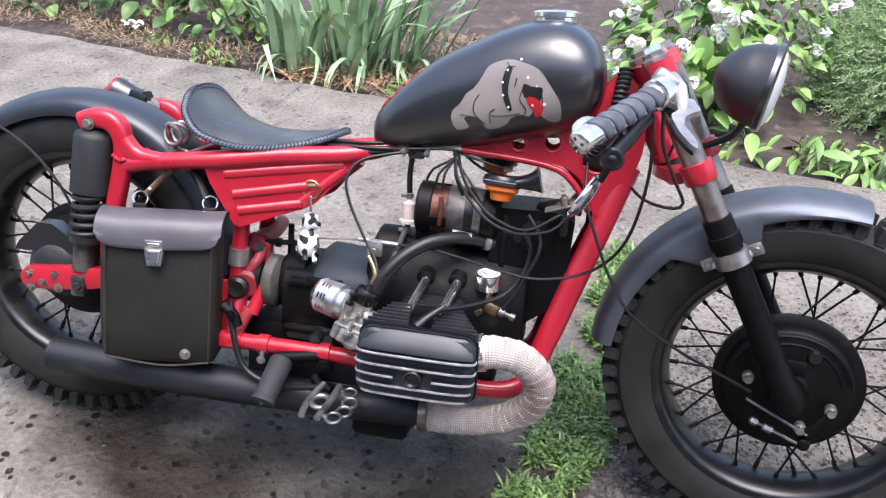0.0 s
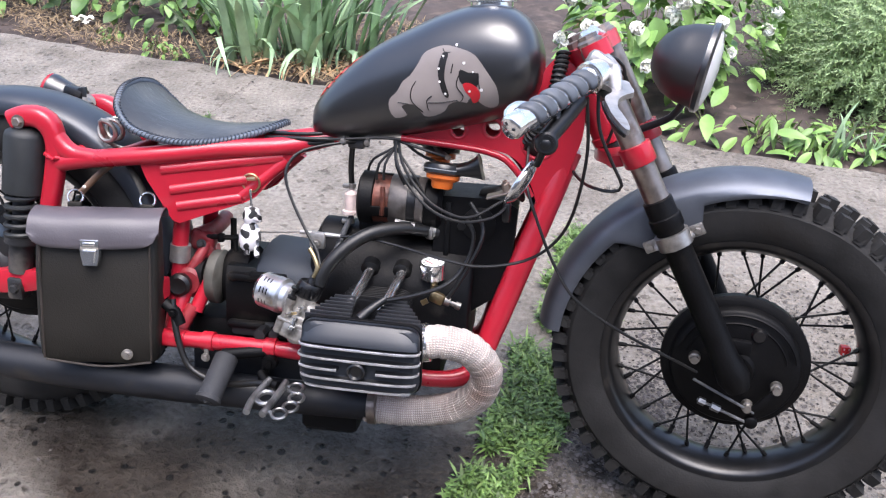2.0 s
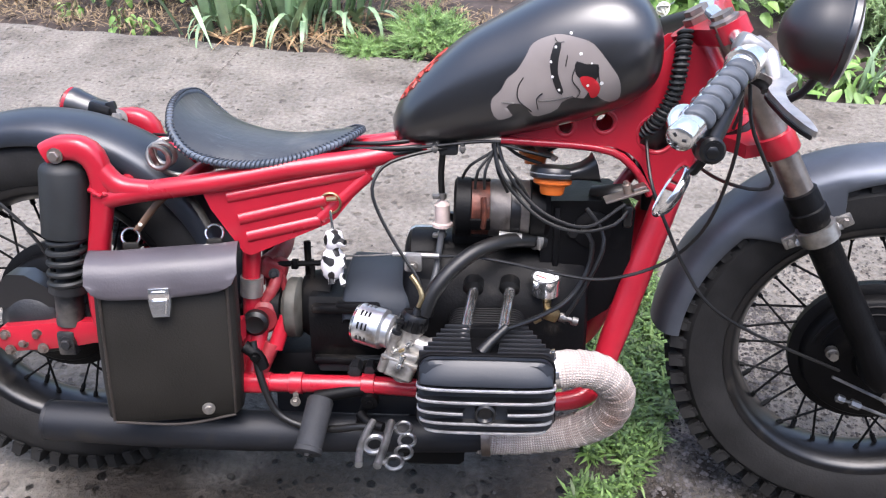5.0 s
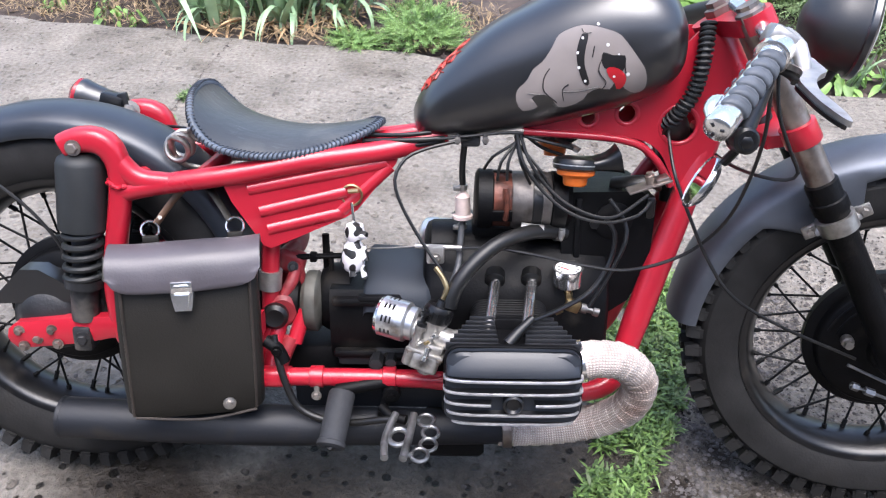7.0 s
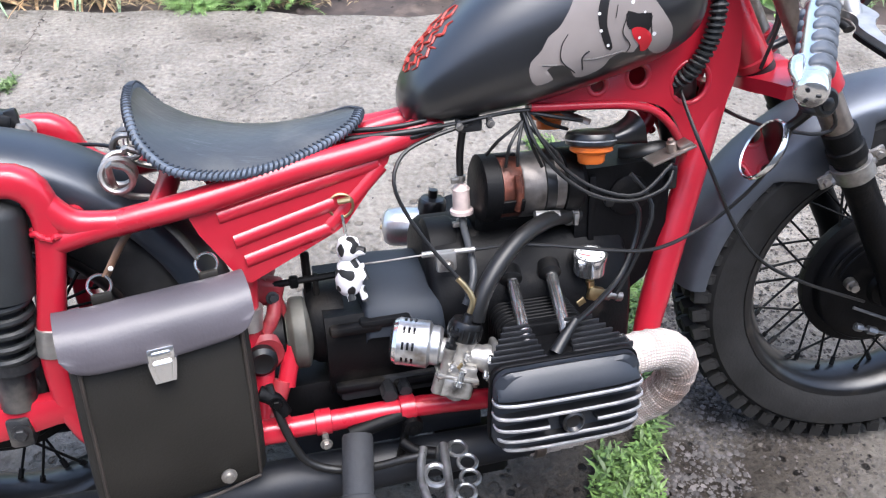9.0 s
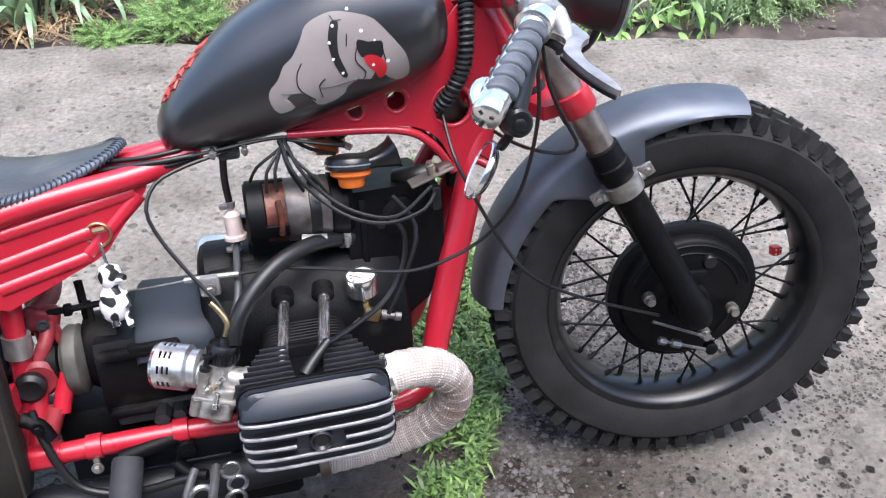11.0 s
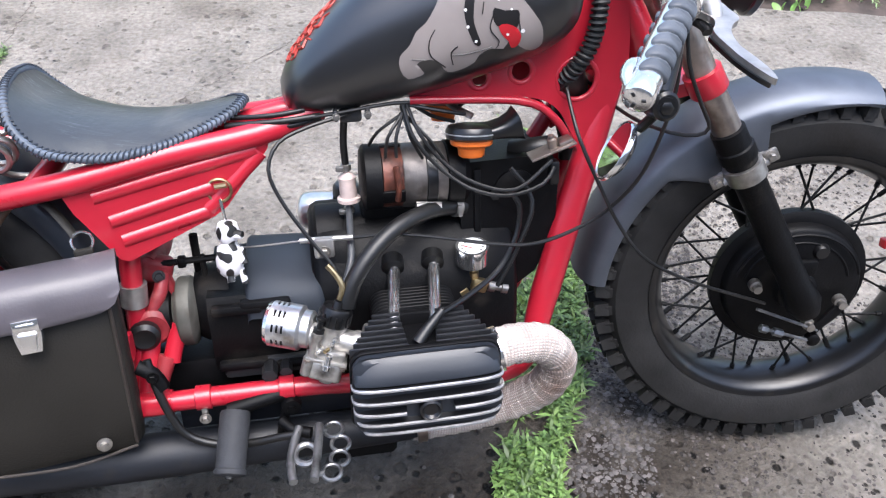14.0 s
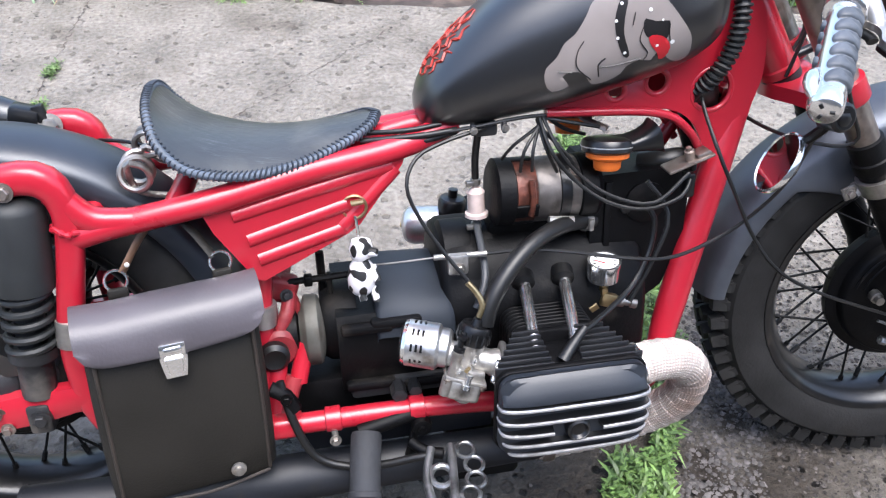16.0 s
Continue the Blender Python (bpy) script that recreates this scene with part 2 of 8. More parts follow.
def woven(name, color, dark):
    """Woven cloth tape: a fine over-and-under weave with scorched patches."""
    m = material(name, color, 0.88, var=0.2, scale=30, stain=dark, stain_amount=0.3, stain_scale=9)
    t = m.node_tree
    b = t.nodes["Principled BSDF"]
    co = t.nodes.new("ShaderNodeTexCoord")
    wob = t.nodes.new("ShaderNodeTexNoise")
    wob.inputs["Scale"].default_value = 60
    t.links.new(co.outputs["UV"], wob.inputs["Vector"])
    shift = t.nodes.new("ShaderNodeMix")
    shift.data_type, shift.blend_type = "RGBA", "LINEAR_LIGHT"
    shift.inputs["Factor"].default_value = 0.0012
    t.links.new(co.outputs["UV"], shift.inputs["A"])
    t.links.new(wob.outputs["Color"], shift.inputs["B"])
    waves = []
    for axis in ("X", "Y"):
        w = t.nodes.new("ShaderNodeTexWave")
        w.bands_direction = axis
        w.inputs["Scale"].default_value = 75
        t.links.new(shift.outputs["Result"], w.inputs["Vector"])
        waves.append(w)
    weave = t.nodes.new("ShaderNodeMath")
    weave.operation = "MULTIPLY"
    for k, w in enumerate(waves):
        t.links.new(w.outputs["Fac"], weave.inputs[k])
    bp = t.nodes.new("ShaderNodeBump")
    bp.inputs["Strength"].default_value, bp.inputs["Distance"].default_value = 0.7, 0.002
    t.links.new(weave.outputs[0], bp.inputs["Height"])
    gap = t.nodes.new("ShaderNodeMapRange")
    gap.inputs["From Min"].default_value, gap.inputs["From Max"].default_value = 0.05, 0.35
    gap.inputs["To Min"].default_value, gap.inputs["To Max"].default_value = 0.9, 0.0
    t.links.new(weave.outputs[0], gap.inputs["Value"])
    mix = t.nodes.new("ShaderNodeMix")
    mix.data_type, mix.blend_type = "RGBA", "MULTIPLY"
    mix.inputs["B"].default_value = (0.76, 0.71, 0.68, 1)
    t.links.new(gap.outputs[0], mix.inputs["Factor"])
    t.links.new(b.inputs["Base Color"].links[0].from_socket, mix.inputs["A"])
    t.links.new(mix.outputs["Result"], b.inputs["Base Color"])
    t.links.new(bp.outputs[0], b.inputs["Normal"])
    return m


WRAP = woven("heat_wrap", (0.52, 0.465, 0.425), WRAP_BROWN)


# ---- mesh helpers ----
def mesh_object(name, bm, mat, parent=None, label="", smooth=True, angle=40, m=None):
    me = bpy.data.meshes.new(name)
    bmesh.ops.remove_doubles(bm, verts=bm.verts, dist=1e-6)
    bmesh.ops.recalc_face_normals(bm, faces=bm.faces)
    if m is not None:
        bm.transform(m)
    bm.transform(Matrix.Scale(K, 4))
    for f in bm.faces:
        f.smooth = smooth
    if smooth:
        for e in bm.edges:
            if len(e.link_faces) == 2 and e.calc_face_angle(0) > radians(angle):
                e.smooth = False
    bm.to_mesh(me)
    bm.free()
    me.materials.append(mat)
    ob = new(name, me)
    if parent is not None:
        ob.parent = parent
    if label:
        tagged(ob, label=label)
    return ob


def part(name, bm, mat, parent, label="", m=None, smooth=True, angle=40):
    return mesh_object(name, bm, mat, parent, label, smooth, angle, m)


def thing(name, matrix, label, category, group="", kind=""):
    ob = new(name)
    ob.empty_display_size = 0.1
    ob.matrix_world = matrix
    return tagged(ob, label, category, group, kind)


def spline(points, step=0.01, closed=False):
    """Catmull-Rom points along a path."""
    p = [Vector(q) for q in points]
    n, out = len(p), []
    for i in range(n if closed else n - 1):
        a = p[(i - 1) % n] if closed or i else p[0] * 2 - p[1]
        b, c = p[i], p[(i + 1) % n]
        d = p[(i + 2) % n] if closed or i + 2 < n else p[-1] * 2 - p[-2]
        k = max(2, int((c - b).length / step))
        for j in range(k):
            t = j / k
            out.append(0.5 * ((2 * b) + (c - a) * t + (2 * a - 5 * b + 4 * c - d) * t * t + (3 * b - a - 3 * c + d) * t ** 3))
    if not closed:
        out.append(p[-1])
    return out


def tube(points, r, seg=10, bm=None, smooth_path=True, closed=False, step=0.012, caps=True, flat=1.0, r_end=None, square=1.0, ref=None):
    """A rod along a path; flat < 1 squashes it sideways, square < 1 makes its section boxy."""
    bm = bm or bmesh.new()
    pts = spline(points, step, closed) if smooth_path and len(points) > 2 else [Vector(q) for q in points]
    n, rings = len(pts), []
    bend = lambda c: math.copysign(abs(c) ** square, c)
    for i, q in enumerate(pts):
        t = (pts[(i + 1) % n] - pts[i - 1]) if closed else (pts[min(i + 1, n - 1)] - pts[max(i - 1, 0)])
        t.normalize()
        if ref is None:
            ref = t.orthogonal().normalized()
        u = (ref - t * ref.dot(t)).normalized()
        ref, v = u, t.cross(u)
        rad = r(i / max(1, n - 1)) if callable(r) else (r if r_end is None else r + (r_end - r) * i / (n - 1))
        rings.append([bm.verts.new(q + rad * (bend(math.cos(a)) * u + flat * bend(math.sin(a)) * v)) for a in (2 * math.pi * k / seg for k in range(seg))])
    for i in range(n if closed else n - 1):
        a, b = rings[i], rings[(i + 1) % n]
        for k in range(seg):
            bm.faces.new((a[k], a[(k + 1) % seg], b[(k + 1) % seg], b[k]))
    if caps and not closed:
        bm.faces.new(rings[0][::-1])
        bm.faces.new(rings[-1])
    return bm


def lathe(profile, origin, axis, seg=32, bm=None, closed=False, caps=True):
    """Spin (radius, height) pairs round an axis from origin."""
    bm = bm or bmesh.new()
    o, w = Vector(origin), Vector(axis).normalized()
    u = Vector((1, 0, 0)) if abs(w.x) < 0.9 else Vector((0, 1, 0))
    u = (u - w * u.dot(w)).normalized()
    v = w.cross(u)
    rings = []
    for r, h in profile:
        if r < 1e-6:
            rings.append([bm.verts.new(o + w * h)])
        else:
            rings.append([bm.verts.new(o + w * h + r * (math.cos(a) * u + math.sin(a) * v)) for a in (2 * math.pi * k / seg for k in range(seg))])
    pairs = list(zip(rings, rings[1:])) + ([(rings[-1], rings[0])] if closed else [])
    for a, b in pairs:
        for k in range(seg):
            j = (k + 1) % seg
            if len(a) == 1 and len(b) > 1:
                bm.faces.new((a[0], b[k], b[j]))
            elif len(b) == 1 and len(a) > 1:
                bm.faces.new((a[k], a[j], b[0]))
            elif len(a) > 1:
                bm.faces.new((a[k], a[j], b[j], b[k]))
    if caps and not closed:
        for ring in (rings[0], rings[-1]):
            if len(ring) > 2:
                bm.faces.new(ring)
    return bm


def box(center, size, bm=None, bevel=0.004, rot=None, segments=2):
    """A bevelled block, turned by rot (a 3x3 or 4x4 matrix)."""
    out = bmesh.new()
    bmesh.ops.create_cube(out, size=1)
    bmesh.ops.scale(out, vec=size, verts=out.verts)
    if bevel:
        bmesh.ops.bevel(out, geom=out.edges[:], offset=min(bevel, min(size) * 0.45), segments=segments, affect="EDGES", profile=0.5)
    if rot is not None:
        out.transform(rot.to_4x4())
    bmesh.ops.translate(out, vec=center, verts=out.verts)
    return joined(bm, out)


def joined(bm, other):
    if bm is None:
        return other
    me = bpy.data.meshes.new("tmp")
    other.to_mesh(me)
    other.free()
    bm.from_mesh(me)
    bpy.data.meshes.remove(me)
    return bm


def bolt(at, axis, r=0.006, h=0.006, bm=None):
    """A hexagon head on a washer."""
    bm = lathe([(r * 1.5, 0), (r * 1.5, 0.0015), (r * 1.05, 0.0016)], at, axis, 14, bm)
    return lathe([(r, 0.001), (r, h * 0.85), (r * 0.85, h), (0, h)], at, axis, 6, bm)


def flat_shape(outline, holes=(), place=None, thick=0.004, grid=0.0, bm=None):
    """A flat outline with holes, given thickness; place maps (a, b, depth) to a point."""
    from mathutils.geometry import delaunay_2d_cdt
    verts, edges = [], []
    for loop in (outline, *holes):
        s = len(verts)
        verts += [Vector(q) for q in loop]
        edges += [(s + i, s + (i + 1) % len(loop)) for i in range(len(loop))]
    if grid:
        xs, ys = [q[0] for q in outline], [q[1] for q in outline]
        a = min(xs)
        while a < max(xs):
            b = min(ys)
            while b < max(ys):
                if inside(outline, a, b) and not any(inside(h, a, b) for h in holes):
                    verts.append(Vector((a, b)))
                b += grid
            a += grid
    vs, _, fs, *_ = delaunay_2d_cdt(verts, edges, [], 1, 1e-5)
    mid = [sum((vs[i] for i in f), Vector((0, 0))) / len(f) for f in fs]
    fs = [f for f, q in zip(fs, mid) if inside(outline, q.x, q.y) and not any(inside(h, q.x, q.y) for h in holes)]
    out = bmesh.new()
    front = [out.verts.new(place(q.x, q.y, 0)) for q in vs]
    if thick:
        back = [out.verts.new(place(q.x, q.y, thick)) for q in vs]
    count = {}
    for f in fs:
        out.faces.new([front[i] for i in f])
        if thick:
            out.faces.new([back[i] for i in reversed(f)])
        for i, j in zip(f, (*f[1:], f[0])):
            count[(i, j)] = 1
    if thick:
        for i, j in count:
            if (j, i) not in count:
                out.faces.new((front[j], front[i], back[i], back[j]))
    return joined(bm, out)


def inside(loop, x, y):
    hit, n = False, len(loop)
    for i in range(n):
        (x0, y0), (x1, y1) = loop[i], loop[i - 1]
        if (y0 > y) != (y1 > y) and x < (x1 - x0) * (y - y0) / (y1 - y0) + x0:
            hit = not hit
    return hit


def ring_points(cx, cz, r, n=24, rz=None):
    return [(cx + r * math.cos(2 * math.pi * i / n), cz + (rz or r) * math.sin(2 * math.pi * i / n)) for i in range(n)]


def smooth_loop(points, step=0.006):
    return [(q.x, q.y) for q in spline([(a, b, 0) for a, b in points], step, True)]


def loft(sections, bm=None, cap=True):
    """Join rings of equal length."""
    bm = bm or bmesh.new()
    rings = [[bm.verts.new(q) for q in s] for s in sections]
    n = len(rings[0])
    for a, b in zip(rings, rings[1:]):
        for k in range(n):
            bm.faces.new((a[k], a[(k + 1) % n], b[(k + 1) % n], b[k]))
    if cap:
        bm.faces.new(rings[0][::-1])
        bm.faces.new(rings[-1])
    return bm


def mirrored(points):
    return [(x, -y, z) for x, y, z in points]


# ---- ground ----
def rise(x, y):
    """Height of the uneven paving in plan units."""
    a = min(1, max(0, (0.85 - x) / 0.8))
    b = min(1, max(0, (1.1 - y) / 0.8))
    return 0.064 * a * a * (3 - 2 * a) * b * b * (3 - 2 * b)


def bed_edge(x):
    """Where the paving ends and the flower bed begins."""
    return 1.965 - 0.136 * x + 0.012 * math.sin(7 * x) + 0.008 * math.sin(19 * x + 1)


def concrete(name, base, pits=0.5):
    m = material(name, base, 0.8, var=0.22, scale=5, stain=(base[0] * 0.55, base[1] * 0.52, base[2] * 0.5), stain_amount=0.35, stain_scale=3)
    t = m.node_tree
    b = t.nodes["Principled BSDF"]
    co = t.nodes.new("ShaderNodeTexCoord")
    grit = t.nodes.new("ShaderNodeTexNoise")
    grit.inputs["Scale"].default_value, grit.inputs["Detail"].default_value, grit.inputs["Roughness"].default_value = 38, 10, 0.65
    t.links.new(co.outputs["Object"], grit.inputs["Vector"])
    warp = t.nodes.new("ShaderNodeTexNoise")
    warp.inputs["Scale"].default_value, warp.inputs["Detail"].default_value = 65, 7
    t.links.new(co.outputs["Object"], warp.inputs["Vector"])
    pit = t.nodes.new("ShaderNodeTexVoronoi")
    pit.inputs["Scale"].default_value, pit.inputs["Randomness"].default_value = 21, 1.0
    t.links.new(co.outputs["Object"], pit.inputs["Vector"])
    pr = t.nodes.new("ShaderNodeValToRGB")
    pr.color_ramp.elements[0].position, pr.color_ramp.elements[1].position = 0.17, 0.25
    pr.color_ramp.elements[0].color = (0.40, 0.355, 0.33, 1)
    skip = t.nodes.new("ShaderNodeSeparateColor")
    t.links.new(pit.outputs["Color"], skip.inputs[0])
    edge = t.nodes.new("ShaderNodeMath")
    edge.operation = "MULTIPLY_ADD"
    edge.inputs[1].default_value, edge.inputs[2].default_value = 0.17, -0.20
    t.links.new(skip.outputs[0], edge.inputs[0])
    rag = t.nodes.new("ShaderNodeMath")
    rag.operation = "MULTIPLY_ADD"
    rag.inputs[1].default_value = 0.30
    t.links.new(warp.outputs["Fac"], rag.inputs[0])
    t.links.new(edge.outputs[0], rag.inputs[2])
    sumd = t.nodes.new("ShaderNodeMath")
    sumd.operation = "ADD"
    t.links.new(pit.outputs["Distance"], sumd.inputs[0])
    t.links.new(rag.outputs[0], sumd.inputs[1])
    t.links.new(sumd.outputs[0], pr.inputs[0])
    old = b.inputs["Base Color"].links[0].from_socket
    mix = t.nodes.new("ShaderNodeMix")
    mix.data_type, mix.blend_type = "RGBA", "MULTIPLY"
    mix.inputs["Factor"].default_value = pits
    t.links.new(old, mix.inputs["A"])
    t.links.new(pr.outputs[0], mix.inputs["B"])
    gr = t.nodes.new("ShaderNodeValToRGB")
    gr.color_ramp.elements[0].position, gr.color_ramp.elements[1].position = 0.3, 0.75
    gr.color_ramp.elements[0].color, gr.color_ramp.elements[1].color = (0.58, 0.565, 0.55, 1), (1.18, 1.18, 1.18, 1)
    t.links.new(warp.outputs["Fac"], gr.inputs[0])
    mix2 = t.nodes.new("ShaderNodeMix")
    mix2.data_type, mix2.blend_type = "RGBA", "MULTIPLY"
    mix2.inputs["Factor"].default_value = 0.8
    t.links.new(mix.outputs["Result"], mix2.inputs["A"])
    t.links.new(gr.outputs[0], mix2.inputs["B"])
    t.links.new(mix2.outputs["Result"], b.inputs["Base Color"])
    add = t.nodes.new("ShaderNodeMath")
    add.operation = "ADD"
    t.links.new(grit.outputs["Fac"], add.inputs[0])
    t.links.new(warp.outputs["Fac"], add.inputs[1])
    mul = t.nodes.new("ShaderNodeMath")
    mul.operation = "MULTIPLY_ADD"
    mul.inputs[1].default_value = 2.0 * pits
    t.links.new(pr.outputs[0], mul.inputs[0])
    t.links.new(add.outputs[0], mul.inputs[2])
    bp = t.nodes.new("ShaderNodeBump")
    bp.inputs["Strength"].default_value, bp.inputs["Distance"].default_value = 0.9, 0.016
    t.links.new(mul.outputs[0], bp.inputs["Height"])
    t.links.new(bp.outputs[0], b.inputs["Normal"])
    return m


PATCH_X, PATCH_Y = 3.1, 1.7   # shifts the patches of damp and painted shade
PAVING = concrete("worn_concrete", (0.252, 0.231, 0.201), 0.48)
t = PAVING.node_tree
pb = t.nodes["Principled BSDF"]
pb.inputs["Specular IOR Level"].default_value = 0.22
co = t.nodes.new("ShaderNodeTexCoord")
sep = t.nodes.new("ShaderNodeSeparateXYZ")
t.links.new(co.outputs["Object"], sep.inputs[0])
wob = t.nodes.new("ShaderNodeTexNoise")
wob.inputs["Scale"].default_value, wob.inputs["Detail"].default_value = 4.5, 8
t.links.new(co.outputs["Object"], wob.inputs["Vector"])
sumn = t.nodes.new("ShaderNodeMath")
sumn.operation = "ADD"
t.links.new(sep.outputs["Y"], sumn.inputs[0])
t.links.new(wob.outputs["Fac"], sumn.inputs[1])
# damp near ground; its darkening also carries the shade beneath the motorcycle
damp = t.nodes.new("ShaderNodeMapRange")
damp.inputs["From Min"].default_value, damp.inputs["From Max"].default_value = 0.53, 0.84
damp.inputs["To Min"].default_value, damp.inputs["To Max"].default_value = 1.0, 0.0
t.links.new(sumn.outputs[0], damp.inputs["Value"])
lean = t.nodes.new("ShaderNodeVectorMath")
lean.operation = "DOT_PRODUCT"
lean.inputs[1].default_value = (0.26, 0.37, 0.0)
t.links.new(co.outputs["Object"], lean.inputs[0])
rag1 = t.nodes.new("ShaderNodeMath")
rag1.operation = "MULTIPLY_ADD"
rag1.inputs[1].default_value = 0.16
t.links.new(wob.outputs["Fac"], rag1.inputs[0])
t.links.new(lean.outputs["Value"], rag1.inputs[2])
# both ends hold the painted damp and shade to the motorcycle's stretch
left_end = t.nodes.new("ShaderNodeMapRange")
left_end.inputs["From Min"].default_value, left_end.inputs["From Max"].default_value = -0.01, 0.075
t.links.new(rag1.outputs[0], left_end.inputs["Value"])
rag2 = t.nodes.new("ShaderNodeMath")
rag2.operation = "MULTIPLY_ADD"
rag2.inputs[1].default_value = 0.5
t.links.new(wob.outputs["Fac"], rag2.inputs[0])
t.links.new(sep.outputs["X"], rag2.inputs[2])
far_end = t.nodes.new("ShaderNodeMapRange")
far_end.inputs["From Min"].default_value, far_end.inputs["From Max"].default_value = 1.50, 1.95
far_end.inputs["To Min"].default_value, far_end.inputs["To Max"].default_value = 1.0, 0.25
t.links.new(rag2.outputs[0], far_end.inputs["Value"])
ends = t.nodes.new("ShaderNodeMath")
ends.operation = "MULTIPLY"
t.links.new(left_end.outputs[0], ends.inputs[0])
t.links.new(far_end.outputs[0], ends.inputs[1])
damp_shade = t.nodes.new("ShaderNodeMath")
damp_shade.operation = "MULTIPLY"
t.links.new(damp.outputs[0], damp_shade.inputs[0])
t.links.new(ends.outputs[0], damp_shade.inputs[1])
patch = t.nodes.new("ShaderNodeTexNoise")
patch.inputs["Scale"].default_value, patch.inputs["Detail"].default_value = 1.25, 5
shift = t.nodes.new("ShaderNodeMapping")
shift.inputs["Location"].default_value = (PATCH_X, PATCH_Y, 0)
t.links.new(co.outputs["Object"], shift.inputs["Vector"])
t.links.new(shift.outputs[0], patch.inputs["Vector"])
spread = t.nodes.new("ShaderNodeMapRange")
spread.inputs["From Min"].default_value, spread.inputs["From Max"].default_value = 0.32, 0.55
spread.inputs["To Min"].default_value, spread.inputs["To Max"].default_value = 0.5, 1.0
t.links.new(patch.outputs["Fac"], spread.inputs["Value"])
soak_shade = t.nodes.new("ShaderNodeMath")
soak_shade.operation = "MULTIPLY"
t.links.new(damp_shade.outputs[0], soak_shade.inputs[0])
t.links.new(spread.outputs[0], soak_shade.inputs[1])
shine = t.nodes.new("ShaderNodeMapRange")
shine.inputs["From Min"].default_value, shine.inputs["From Max"].default_value = 0.35, 0.6
shine.inputs["To Min"].default_value, shine.inputs["To Max"].default_value = 1.0, 0.3
t.links.new(patch.outputs["Fac"], shine.inputs["Value"])
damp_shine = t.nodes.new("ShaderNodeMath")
damp_shine.operation = "MULTIPLY"
t.links.new(damp_shade.outputs[0], damp_shine.inputs[0])
t.links.new(shine.outputs[0], damp_shine.inputs[1])
gloss = t.nodes.new("ShaderNodeMapRange")
gloss.inputs["To Min"].default_value, gloss.inputs["To Max"].default_value = 0.8, 0.34
t.links.new(damp_shine.outputs[0], gloss.inputs["Value"])
t.links.new(gloss.outputs[0], pb.inputs["Roughness"])
# multiplies damp and the motorcycle's ground shade into the paving colour
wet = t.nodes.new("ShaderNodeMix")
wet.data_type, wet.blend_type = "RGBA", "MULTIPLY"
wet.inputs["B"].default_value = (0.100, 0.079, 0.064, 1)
t.links.new(soak_shade.outputs[0], wet.inputs["Factor"])
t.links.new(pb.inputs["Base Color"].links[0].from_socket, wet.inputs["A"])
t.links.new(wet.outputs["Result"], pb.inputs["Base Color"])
hole = t.nodes.new("ShaderNodeTexVoronoi")
hole.inputs["Scale"].default_value = 27
t.links.new(co.outputs["Object"], hole.inputs["Vector"])
rough_edge = t.nodes.new("ShaderNodeTexNoise")
rough_edge.inputs["Scale"].default_value, rough_edge.inputs["Detail"].default_value = 55, 5
t.links.new(co.outputs["Object"], rough_edge.inputs["Vector"])
ragged = t.nodes.new("ShaderNodeMath")
ragged.operation = "MULTIPLY_ADD"
ragged.inputs[1].default_value = 0.35
t.links.new(rough_edge.outputs["Fac"], ragged.inputs[0])
t.links.new(hole.outputs["Distance"], ragged.inputs[2])
pick = t.nodes.new("ShaderNodeSeparateColor")
t.links.new(hole.outputs["Color"], pick.inputs[0])
some = t.nodes.new("ShaderNodeMath")
some.operation = "MULTIPLY_ADD"
some.inputs[1].default_value = 0.22
t.links.new(pick.outputs[1], some.inputs[0])
t.links.new(ragged.outputs[0], some.inputs[2])
deep = t.nodes.new("ShaderNodeMapRange")
deep.inputs["From Min"].default_value, deep.inputs["From Max"].default_value = 0.42, 0.49
deep.inputs["To Min"].default_value, deep.inputs["To Max"].default_value = 1.0, 0.0
t.links.new(some.outputs[0], deep.inputs["Value"])
deep_wet = t.nodes.new("ShaderNodeMath")
deep_wet.operation = "MULTIPLY"
t.links.new(deep.outputs[0], deep_wet.inputs[0])
t.links.new(damp.outputs[0], deep_wet.inputs[1])
pitted = t.nodes.new("ShaderNodeMix")
pitted.data_type, pitted.blend_type = "RGBA", "MULTIPLY"
pitted.inputs["B"].default_value = (0.11, 0.10, 0.09, 1)
t.links.new(deep_wet.outputs[0], pitted.inputs["Factor"])
t.links.new(wet.outputs["Result"], pitted.inputs["A"])
t.links.new(pitted.outputs["Result"], pb.inputs["Base Color"])
dent = t.nodes.new("ShaderNodeBump")
dent.invert = True
dent.inputs["Strength"].default_value, dent.inputs["Distance"].default_value = 1.0, 0.014
t.links.new(deep_wet.outputs[0], dent.inputs["Height"])
t.links.new(pb.inputs["Normal"].links[0].from_socket, dent.inputs["Normal"])
t.links.new(dent.outputs[0], pb.inputs["Normal"])
SOIL = material("bed_soil", (0.056, 0.042, 0.036), 0.95, var=0.4, scale=14, bump=1.0, bump_scale=45, stain=(0.13, 0.10, 0.08), stain_amount=0.3, stain_scale=10)

